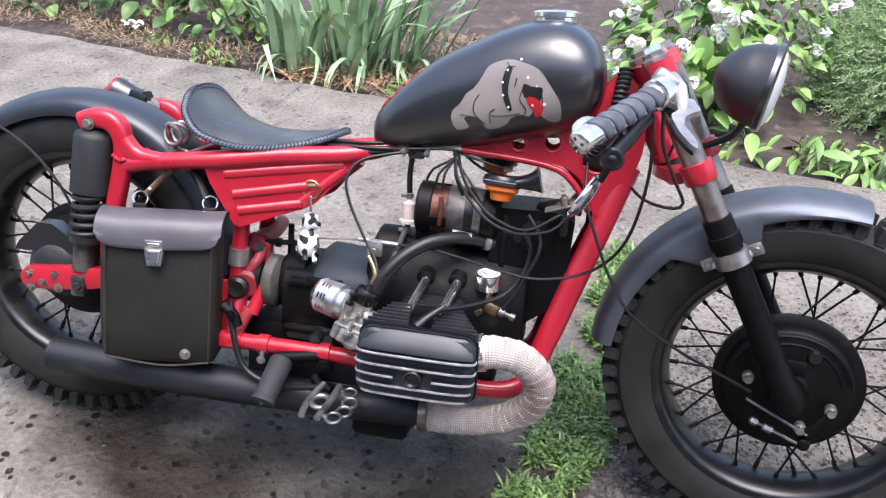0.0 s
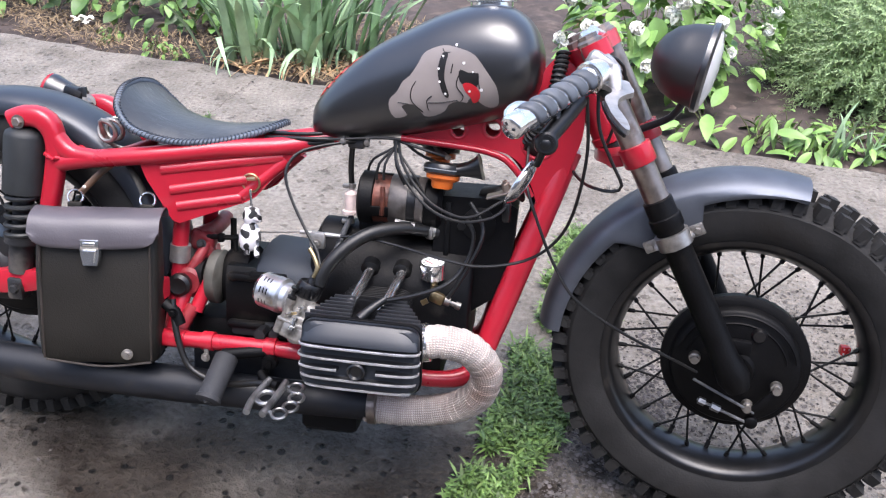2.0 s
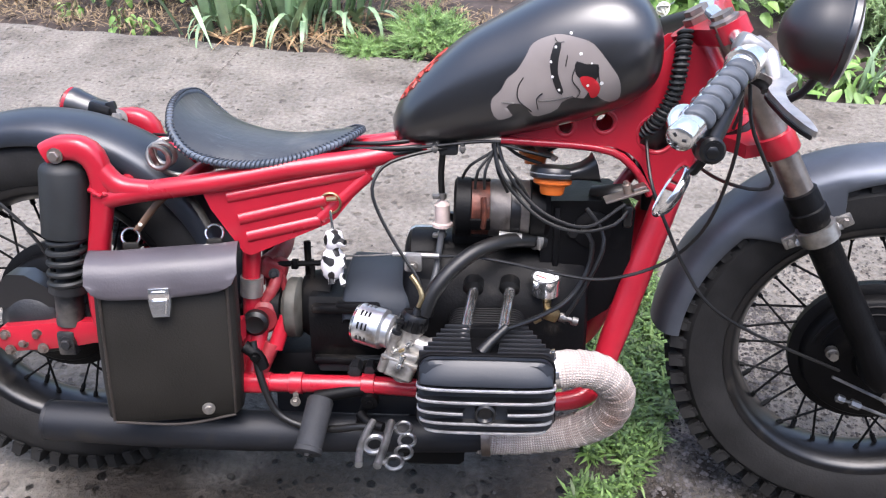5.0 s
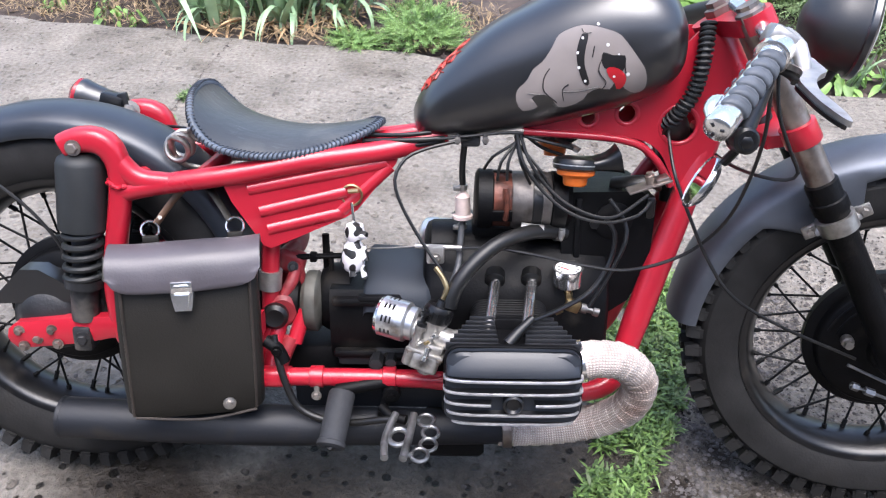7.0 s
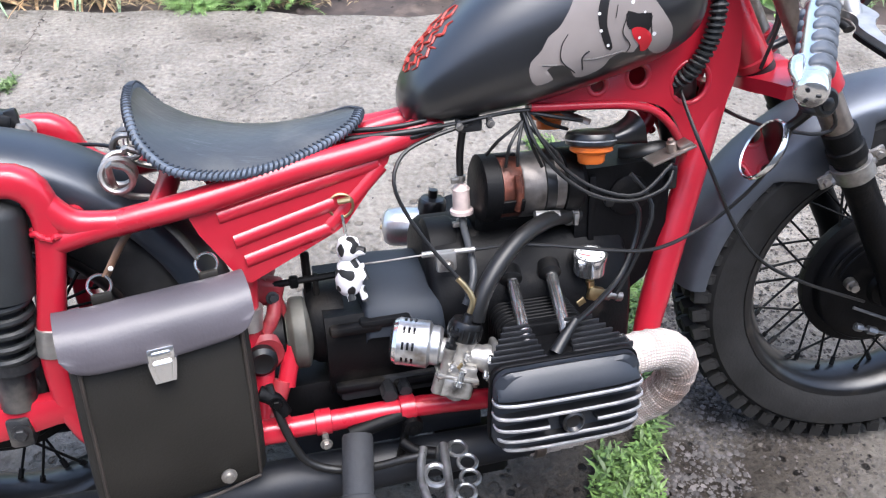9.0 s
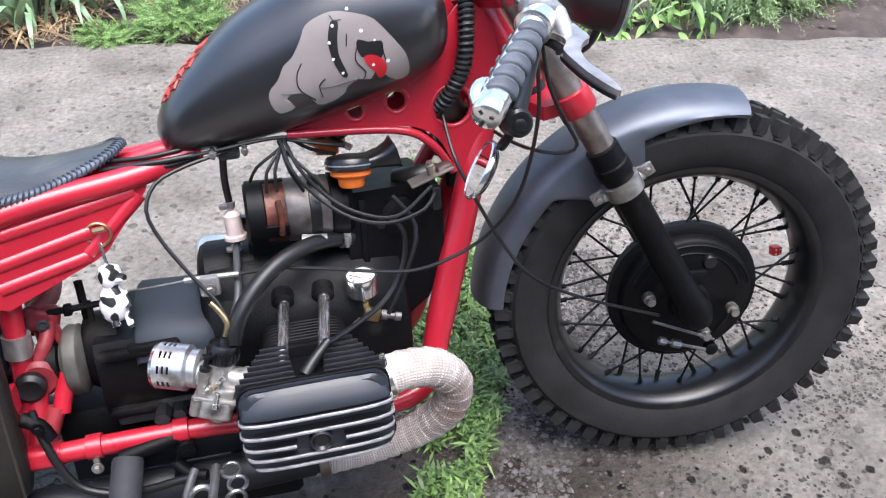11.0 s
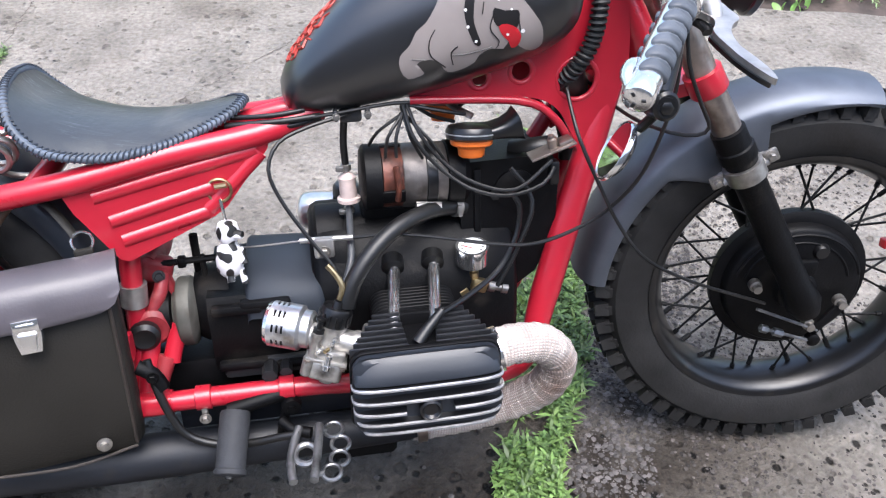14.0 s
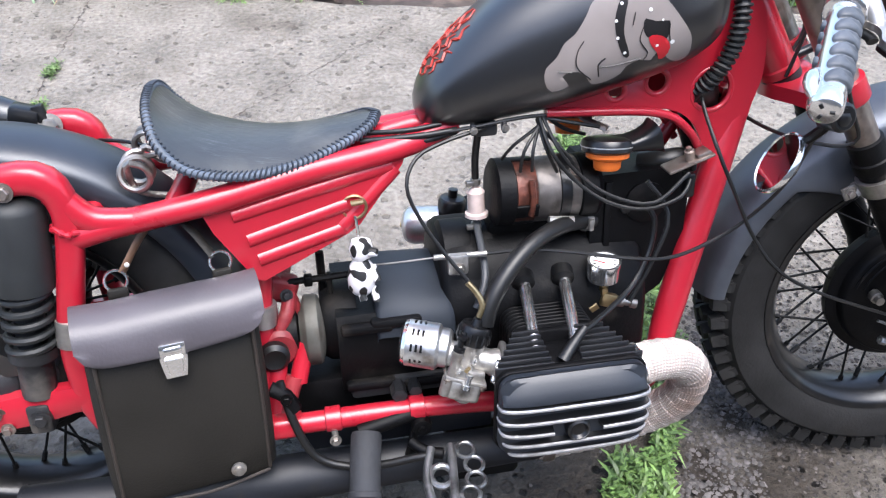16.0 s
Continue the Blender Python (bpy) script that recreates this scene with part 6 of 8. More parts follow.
def wrapped(points, r, width, seg=30):
    """A pipe under a spiral of overlapping cloth tape, unrolled for the weave."""
    bm = bmesh.new()
    uv = bm.loops.layers.uv.new("weave")
    pts = spline(points, 0.0022)
    ref, run, rings = Vector((0, 1, 0)), 0.0, []
    for i, q in enumerate(pts):
        t = (pts[min(i + 1, len(pts) - 1)] - pts[max(i - 1, 0)]).normalized()
        if i:
            run += (q - pts[i - 1]).length
        ref = (ref - t * ref.dot(t)).normalized()
        side = t.cross(ref)
        ring = []
        for k in range(seg + 1):
            a = 2 * math.pi * k / seg
            turn_ = (run / width + k / seg) % 1.0
            lay = 0.0020 * (1 - turn_) + 0.0006 * noise.noise((run * 60, k * 0.7, 2))
            ring.append((bm.verts.new(q + (r + lay) * (math.cos(a) * ref + math.sin(a) * side)), run, a * r))
        rings.append(ring)
    for a, b in zip(rings, rings[1:]):
        for k in range(seg):
            four = (a[k], a[k + 1], b[k + 1], b[k])
            f = bm.faces.new([q[0] for q in four])
            for lp, q in zip(f.loops, four):
                lp[uv].uv = (q[1], q[2])
    return bm


header = part("exhaust_header", wrapped(HEAD, 0.0265, 0.019), WRAP, bike, "exhaust header wrapped in pale scorched cloth tape", angle=70)
bm = lathe([(0.029, -0.012), (0.032, -0.011), (0.032, 0.011), (0.029, 0.012)], (0.878, -0.202, 0.374), (1, 0, 0.2), 24)
bm = box((0.878, -0.214, 0.401), (0.012, 0.014, 0.014), bm, 0.003)
part("header_clamp", bm, CHROME, header, "bright hose clamp")
muf = [(0.785, -0.121, 0.211), (0.70, -0.122, 0.210), (0.50, -0.127, 0.212), (0.30, -0.131, 0.215), (0.066, -0.130, 0.223)]
muffler = part("muffler", tube(muf, lambda t: 0.027 + 0.006 * min(1, t * 2.0), 24), PIPE, bike, "long satin black straight muffler")
part("muffler_end", lathe([(0.0335, 0.0), (0.0338, 0.002), (0.0335, 0.006), (0.030, 0.007), (0.028, -0.03)], (0.068, -0.130, 0.223), (-1, 0, 0.06), 28), PIPE, muffler)
bm = lathe([(0.031, -0.008), (0.034, -0.007), (0.034, 0.007), (0.031, 0.008)], (0.785, -0.121, 0.211), (1, 0, 0.05), 24)
part("muffler_clamp", bm, STEEL, muffler)
part("muffler_bracket", tube([(0.60, -0.135, 0.295), (0.59, -0.14, 0.265), (0.58, -0.14, 0.225)], 0.009, 10, flat=0.5), ENGINE, bike)
bm = box((0.78, 0.0, 0.285), (0.24, 0.17, 0.07), bevel=0.015)
part("sump", bm, ENGINE, engine, "black finned sump")
bm = loft([[(x, -0.072 + y * k, 0.170 + 0.85 * z * k) for y, z in ((-0.034, -0.030), (-0.024, -0.040), (0.024, -0.040), (0.034, -0.030), (0.034, 0.030), (0.024, 0.040), (-0.024, 0.040), (-0.034, 0.030))] for x, k in ((0.648, 0.86), (0.656, 1.0), (0.742, 1.0), (0.750, 0.86))])
part("collector_box", bm, ENGINE, bike, "black exhaust collector box under the engine")
# dark box added to fill the black gap below the gearbox
part("gap_block", box((0.55, 0.01, 0.285), (0.26, 0.15, 0.08), bevel=0.012), ENGINE, engine)
part("far_muffler", tube([(x, -y, z) for x, y, z in muf], lambda t: 0.027 + 0.006 * min(1, t * 2.0), 20), PIPE, bike, "long satin black straight muffler on the far side")

# ---- foot controls ----
part("mount_plate", box((0.575, -0.098, 0.262), (0.27, 0.008, 0.058), bevel=0.003), PIPE, bike, "black mounting plate behind the foot controls")
bm = lathe([(0, -0.002), (0.019, 0.0), (0.021, 0.004), (0.0205, 0.078), (0.0225, 0.080), (0.0225, 0.086), (0.019, 0.088), (0, 0.0885)], (0.524, -0.150, 0.288), (-0.14, -0.70, -0.68), 24)
peg = part("foot_peg", bm, material("worn_peg_rubber", (0.022, 0.0235, 0.027), 0.75, var=0.35, scale=30, bump=0.6, bump_scale=120), bike, "worn grey rubber foot peg on a folding bracket")
part("peg_bolt", bolt(Vector((0.524, -0.150, 0.288)) + 0.0885 * Vector((-0.14, -0.70, -0.68)).normalized(), (-0.14, -0.70, -0.68), 0.006, 0.004), ENGINE_DUSTY, peg)
part("peg_bracket", tube([(0.597, -0.135, 0.300), (0.57, -0.14, 0.297), (0.535, -0.145, 0.292), (0.515, -0.147, 0.288)], 0.011, 12), ENGINE, peg)
part("brake_cable", tube([(0.418, -0.135, 0.378), (0.425, -0.145, 0.34), (0.438, -0.152, 0.295), (0.455, -0.155, 0.262), (0.49, -0.16, 0.245), (0.54, -0.165, 0.242), (0.585, -0.175, 0.254), (0.61, -0.18, 0.258)], 0.0058, 10), CABLE, bike, "black brake cable")
bm = tube([(0.405, -0.14, 0.372), (0.425, -0.142, 0.358), (0.435, -0.143, 0.335)], 0.010, 10, flat=0.6)
bm = bolt((0.425, -0.15, 0.358), (0, -1, 0), 0.006, 0.006, bm)
part("brake_arm", bm, ENGINE, bike)


pedal = part("gear_pedal", tube([(0.585, -0.150, 0.262), (0.60, -0.165, 0.256), (0.625, -0.175, 0.254)], 0.008, 10), ENGINE, bike, "gear pedal made of a chromed four-ring knuckle plate")
bm = tube([(0.609, -0.170, 0.262), (0.600, -0.195, 0.253), (0.595, -0.225, 0.246), (0.598, -0.258, 0.241)], 0.0060, 10)
bm = tube([(0.637, -0.166, 0.259), (0.632, -0.21, 0.248), (0.625, -0.258, 0.240)], 0.0064, 10, bm)
part("palm_bar", bm, DARKMETAL, pedal, "chromed twin bar")
bm = tube([(0.616 + 0.015 * math.cos(a), -0.212 + 0.017 * math.sin(a), 0.2475 - 0.18 * 0.017 * -math.sin(a)) for a in (2 * math.pi * k / 20 for k in range(20))], 0.0048, 8, smooth_path=False, closed=True)
part("palm_web", bm, DARKMETAL, pedal)
for x, y, z in ((0.656, -0.170, 0.251), (0.664, -0.194, 0.244), (0.661, -0.219, 0.239), (0.649, -0.243, 0.237)):
    loop = [(x + 0.0125 * math.cos(a), y + 0.0125 * math.sin(a), z + 0.003 * math.sin(a)) for a in (2 * math.pi * k / 22 for k in range(22))]
    part("finger_ring", tube(loop, 0.0030, 8, smooth_path=False, closed=True), DARKMETAL, pedal)
bm = tube([(0.637, -0.174, 0.256), (0.646, -0.172, 0.253)], 0.004, 8, smooth_path=False)
part("plate_bridge", bm, DARKMETAL, pedal)
bm = tube([(0.627, -0.247, 0.241), (0.637, -0.245, 0.238)], 0.004, 8, smooth_path=False)
part("plate_bridge", bm, DARKMETAL, pedal)

# ---- carburettor and filter ----
cdir = Vector((0.31, 0.10, 0.945)).normalized()
cb = Vector((0.647, -0.172, 0.350))
co_ = Vector((-0.10, -0.93, 0.10))
co_ = (co_ - cdir * co_.dot(cdir)).normalized()
cs_ = cdir.cross(co_) * -1
if cs_.x < 0:
    cs_ = -cs_
CROT = Matrix((cs_, -co_, cdir)).transposed()


def cpt(a, b, c):
    return cb + cs_ * a + co_ * b + cdir * c


bm = lathe([(0.0, 0.030), (0.0175, 0.030), (0.0180, 0.036), (0.0180, 0.068), (0.0195, 0.072), (0.0200, 0.078), (0.0, 0.079)], cb, cdir, 28)
bm = lathe([(0.0150, -0.030), (0.0170, -0.026), (0.0165, 0.030), (0.0185, 0.034), (0.0185, 0.040)], cpt(0, 0, 0.053), cs_, 22, bm)
bm = box(cpt(0.004, 0.004, 0.036), (0.044, 0.036, 0.016), bm, 0.004, CROT)
carb = part("carburettor", bm, CARB, bike, "grimy cast aluminium carburettor with black cap", angle=45)
part("bowl_flange", box(cpt(0.002, 0.005, 0.0285), (0.056, 0.044, 0.0055), bevel=0.002, rot=CROT), CARB, carb)
bm = lathe([(0.0, -0.008), (0.010, -0.008), (0.0125, -0.005), (0.0125, 0.004)], cpt(0.008, 0.004, 0), cdir, 18)
bm = box(cpt(0.004, 0.004, 0.012), (0.046, 0.036, 0.029), bm, 0.006, CROT, 3)
part("float_bowl", bm, CARB, carb, angle=45)
part("bowl_lug", lathe([(0.0055, -0.010), (0.0072, -0.008), (0.0072, 0.016), (0, 0.018)], cpt(-0.021, 0.020, 0.012), cdir, 14), CARB, carb)
bm = lathe([(0.0050, 0.026), (0.0068, 0.030), (0.0068, 0.058), (0.0084, 0.060), (0.0084, 0.065), (0.0, 0.066)], cpt(-0.017, 0.019, 0), cdir, 16)
part("choke_tube", bm, CARB, carb)
bm = lathe([(0.0078, 0.066), (0.0078, 0.071), (0.0042, 0.072), (0.0042, 0.081), (0.0070, 0.083), (0.0070, 0.087), (0, 0.088)], cpt(-0.017, 0.019, 0), cdir, 14)
part("choke_plunger", bm, PLASTIC, carb, "black choke plunger")
bm = lathe([(0.0062, 0.020), (0.0062, 0.026), (0.0045, 0.027), (0.0045, 0.036), (0.0056, 0.037), (0.0056, 0.041), (0, 0.042)], cpt(0.004, 0.028, 0), cdir, 12)
part("drain_screw", bm, CHROME, carb)
bm = box(cpt(0.046, 0.002, 0.052), (0.010, 0.058, 0.048), bevel=0.005, rot=CROT, segments=3)
part("manifold_flange", bm, ALU, carb, "bright cast manifold flange")
bm = box(cpt(0.060, 0.002, 0.052), (0.012, 0.050, 0.044), bevel=0.006, rot=CROT, segments=3)
part("manifold_flange", bm, ALU, carb, "bright cast manifold flange")
for b, c in ((0.024, 0.062), (0.024, 0.040)):
    part("flange_nut", bolt(cpt(0.040, b, c), -cs_, 0.0055, 0.007), CHROME, carb)
for a, b, c, n in ((0.010, 0.016, 0.060, 0.016), (0.004, 0.018, 0.048, 0.014), (-0.006, 0.018, 0.042, 0.012)):
    bm = tube([cpt(a, b - 0.006, c), cpt(a - 0.003, b + n * 0.5, c)], 0.0044, 10, smooth_path=False)
    part("screw_boss", bm, CARB, carb)
    part("idle_screw", tube([cpt(a - 0.003, b + n * 0.5, c), cpt(a - 0.007, b + n, c - 0.002)], 0.0027, 8, smooth_path=False), BRASS if n == 0.014 else CHROME, carb)
for a, c in ((-0.022, 0.0262), (0.026, 0.0262)):
    part("carburettor_screw", bolt(cpt(a, 0.024, c), -cdir, 0.0034, 0.006), STEEL, carb)
bm = lathe([(0.020, 0.074), (0.0215, 0.076), (0.0215, 0.094), (0.019, 0.100), (0.016, 0.097), (0.008, 0.098), (0.006, 0.108), (0, 0.108)], cb, cdir, 20)
part("carburettor_cap", bm, PLASTIC, carb, "black plastic top cap")
for a in range(16):
    t = 2 * math.pi * a / 16
    u = cdir.orthogonal().normalized()
    v = cdir.cross(u)
    p = cb + cdir * 0.085 + 0.0215 * (math.cos(t) * u + math.sin(t) * v)
    part("cap_rib", tube([p - cdir * 0.007, p + cdir * 0.007], 0.0016, 5, smooth_path=False), PLASTIC, carb)
fd = Vector((-0.90, 0.30, 0.12)).normalized()
fb = Vector((0.629, -0.152, 0.411))
u = Vector((0, 0, 1))
u = (u - fd * u.dot(fd)).normalized()
v = fd.cross(u)
R_F, L_F = 0.031, 0.036
bm = bmesh.new()
N, ROWS_ = 36, 11
slots = {(i, j) for i in range(N) if i % 4 in (0, 1) for j in (4, 6, 8)}
vs = [[[bm.verts.new(fb + fd * (0.006 + L_F * j / ROWS_) + rr * (math.cos(2 * math.pi * i / N) * u + math.sin(2 * math.pi * i / N) * v)) for i in range(N)] for j in range(ROWS_ + 1)] for rr in (R_F, R_F - 0.0015)]
for j in range(ROWS_):
    for i in range(N):
        if (i, j) in slots:
            continue
        k = (i + 1) % N
        bm.faces.new((vs[0][j][i], vs[0][j][k], vs[0][j + 1][k], vs[0][j + 1][i]))
        bm.faces.new((vs[1][j][i], vs[1][j + 1][i], vs[1][j + 1][k], vs[1][j][k]))
airf = part("air_filter", bm, FILTERM, bike, "chrome perforated pod air filter")
part("filter_cap", lathe([(R_F, 0.0), (R_F - 0.002, 0.005), (R_F - 0.010, 0.009), (0, 0.010)], fb + fd * (0.006 + L_F), fd, 36), CHROME, airf)
part("filter_base", lathe([(0.022, -0.016), (0.026, -0.012), (0.026, -0.002), (R_F, 0.002), (R_F, 0.007), (0.0, 0.007)], fb, fd, 36), FILTERM, airf)
part("filter_core", lathe([(0.0, 0.006), (R_F - 0.006, 0.006), (R_F - 0.006, L_F), (0, L_F)], fb, fd, 24), CABLE, airf, "dark filter element")

bm = tube([cb + cdir * 0.110, cb + cdir * 0.128, cb + cdir * 0.142 + Vector((-0.012, 0.004, 0.004)), cb + cdir * 0.150 + Vector((-0.024, 0.008, 0.008))], 0.0042, 10)
part("cable_elbow", bm, BRASS, carb, "brass cable elbow")

# ---- hoses, fuel filter, gauge, horn ----
part("breather_hose", tube([(0.690, -0.158, 0.440), (0.700, -0.152, 0.470), (0.728, -0.135, 0.503), (0.768, -0.110, 0.527), (0.815, -0.078, 0.532), (0.850, -0.056, 0.526), (0.872, -0.046, 0.521)], 0.0118, 16), CABLE, bike, "thick black rubber breather hose")
bm = lathe([(0.0125, -0.006), (0.0145, -0.005), (0.0145, 0.005), (0.0125, 0.006)], (0.860, -0.050, 0.523), (1, 0.4, -0.2), 18)
bm = box((0.860, -0.054, 0.540), (0.010, 0.010, 0.012), bm, 0.003)
bm = box((0.863, -0.066, 0.523), (0.008, 0.008, 0.018), bm, 0.003)
part("hose_clamp", bm, ZINC, bike)
bm = lathe([(0.004, -0.014), (0.0045, 0.0), (0.009, 0.002), (0.0165, 0.004), (0.0165, 0.009), (0.0125, 0.011), (0.0120, 0.036), (0.0128, 0.040), (0.008, 0.045), (0.0045, 0.047), (0.004, 0.060)], (0.710, -0.022, 0.532), (-0.02, 0, 1), 22)
ff = part("fuel_filter", bm, FILTERP, bike, "milky plastic inline fuel filter with metal clips")
for z in (0.522, 0.587):
    bm = lathe([(0.0055, -0.005), (0.0075, -0.004), (0.0075, 0.004), (0.0055, 0.005)], (0.709, -0.022, z), (0, 0, 1), 14)
    bm = box((0.700, -0.028, z), (0.012, 0.008, 0.008), bm, 0.002)
    part("filter_clip", bm, ZINC, ff)
part("fuel_hose", tube([(0.710, -0.022, 0.530), (0.708, -0.034, 0.522), (0.706, -0.070, 0.506), (0.703, -0.104, 0.484), (0.695, -0.118, 0.464), (0.685, -0.126, 0.447)], 0.0052, 10), GREYHOSE, ff, "grey rubber fuel hose")
part("fuel_hose", tube([(0.709, -0.022, 0.588), (0.708, -0.028, 0.625), (0.712, -0.036, 0.668)], 0.0052, 10), CABLE, ff)
part("fuel_tap", box((0.72, -0.04, 0.668), (0.03, 0.02, 0.02), bevel=0.005), ENGINE_DUSTY, tank)
gn = Vector((-0.02, -0.16, 1.0)).normalized()
gc = Vector((0.874, -0.092, 0.452))
gauge = part("pressure_gauge", lathe([(0, 0), (0.020, 0.0), (0.0225, 0.002), (0.0225, 0.024), (0.0235, 0.025), (0.0235, 0.030), (0.020, 0.030), (0.020, 0.027), (0.0, 0.027)], gc, gn, 32), CHROME, bike, "small chrome pressure gauge with white dial on a brass fitting")
part("dial", lathe([(0.0198, 0.0265), (0.0198, 0.0278), (0, 0.0278)], gc, gn, 28), DIAL, gauge, "white dial with dark marks")
u = Vector((1, 0, 0))
v = gn.cross(u).normalized()
u = v.cross(gn)
for i in range(9):
    a = radians(-40 + 32.5 * i)
    p = gc + gn * 0.0282
    part("dial_mark", tube([p + 0.013 * (math.cos(a) * u + math.sin(a) * v), p + 0.017 * (math.cos(a) * u + math.sin(a) * v)], 0.0007, 4, smooth_path=False), INK, gauge)
part("needle", tube([gc + gn * 0.0285 - 0.004 * v, gc + gn * 0.0285 + 0.012 * (v * 0.4 - u)], 0.0008, 4, smooth_path=False), REDPRINT, gauge)
bm = lathe([(0.008, 0), (0.008, 0.012), (0.006, 0.013), (0.006, 0.03)], (0.878, -0.088, 0.424), (-0.1, 0, 1), 6)
bm = box((0.884, -0.09, 0.416), (0.026, 0.018, 0.022), bm, 0.005, Matrix.Rotation(0.35, 3, "Y"))
bm = lathe([(0.008, 0), (0.008, 0.012), (0.005, 0.014), (0.005, 0.022)], (0.868, -0.09, 0.410), (-1, 0, -0.6), 6, bm)
part("brass_fitting", bm, BRASS, gauge, "brass tee fitting")
bm = lathe([(0.009, 0), (0.009, 0.010), (0.006, 0.011), (0.006, 0.02), (0.008, 0.021), (0.008, 0.03), (0, 0.031)], (0.897, -0.09, 0.412), (1, 0, -0.3), 10)
part("pressure_switch", bm, ZINC, gauge)
# horn
hn = Vector((0.05, 0.16, 1)).normalized()
hb = Vector((0.879, -0.072, 0.630))
HORN = [(0, 0.021), (0.022, 0.0205), (0.0325, 0.018), (0.0355, 0.013), (0.0358, 0.010), (0.0346, 0.0085), (0.035, 0.007), (0.035, 0.003), (0.029, 0.0)]
horn = part("horn", lathe(HORN, hb, hn, 36), PLASTIC, bike, "black disc horn with orange base")
part("horn_seam", lathe([(0.0352, 0.0080), (0.0363, 0.0086), (0.0363, 0.0098), (0.0352, 0.0104)], hb, hn, 36, closed=True), BARE, horn, "bright metal seam")
part("horn_base", lathe([(0.029, 0.001), (0.029, -0.006), (0.026, -0.008), (0.019, -0.011), (0.018, -0.021), (0.015, -0.024), (0, -0.024)], hb, hn, 28), ORANGE, horn, "orange plastic base")
secs = []
for a, w, h, up_z in ((0.008, 0.022, 0.008, 0.012), (0.028, 0.021, 0.009, 0.012), (0.044, 0.021, 0.012, 0.014), (0.056, 0.023, 0.016, 0.017), (0.064, 0.026, 0.021, 0.020)):
    c = hb + Vector((a, -0.004, up_z))
    secs.append([c + Vector((-0.35 * h * math.sin(q), w * math.copysign(abs(math.cos(q)) ** 0.6, math.cos(q)), h * math.copysign(abs(math.sin(q)) ** 0.6, math.sin(q)))) for q in (2 * math.pi * k / 24 for k in range(24))])
part("horn_mouth", loft(secs), PLASTIC, horn)
h2 = hb + Vector((-0.02, 0.11, 0.02))
horn2 = part("horn", lathe(HORN, h2, hn, 28), PLASTIC, bike, "black disc horn with orange base")
part("horn_base", lathe([(0.028, 0.001), (0.028, -0.009), (0.019, -0.012), (0.017, -0.024), (0, -0.025)], h2, hn, 24), ORANGE, horn2, "orange plastic base")
part("horn_bracket", tube([(0.885, -0.05, 0.655), (0.86, -0.02, 0.665), (0.84, 0.0, 0.69)], 0.005, 8, flat=0.4), STEEL, horn)
# regulator plate near the down tube
bm = box((0.988, -0.085, 0.612), (0.066, 0.034, 0.004), bevel=0.0015, rot=Matrix.Rotation(-0.33, 3, "Y"))
bm = box((1.006, -0.086, 0.622), (0.020, 0.024, 0.007), bm, 0.002, Matrix.Rotation(-0.33, 3, "Y"))
bm = lathe([(0.007, 0), (0.007, 0.014), (0.004, 0.015), (0.004, 0.019), (0, 0.02)], (0.99, -0.088, 0.615), (-0.3, -0.2, 1), 12, bm)
part("relay_bracket", bm, STEEL, bike, "small metal bracket with relay screws")
part("relay_connector", box((0.992, -0.085, 0.578), (0.014, 0.018, 0.035), bevel=0.004), PLASTIC, bike)
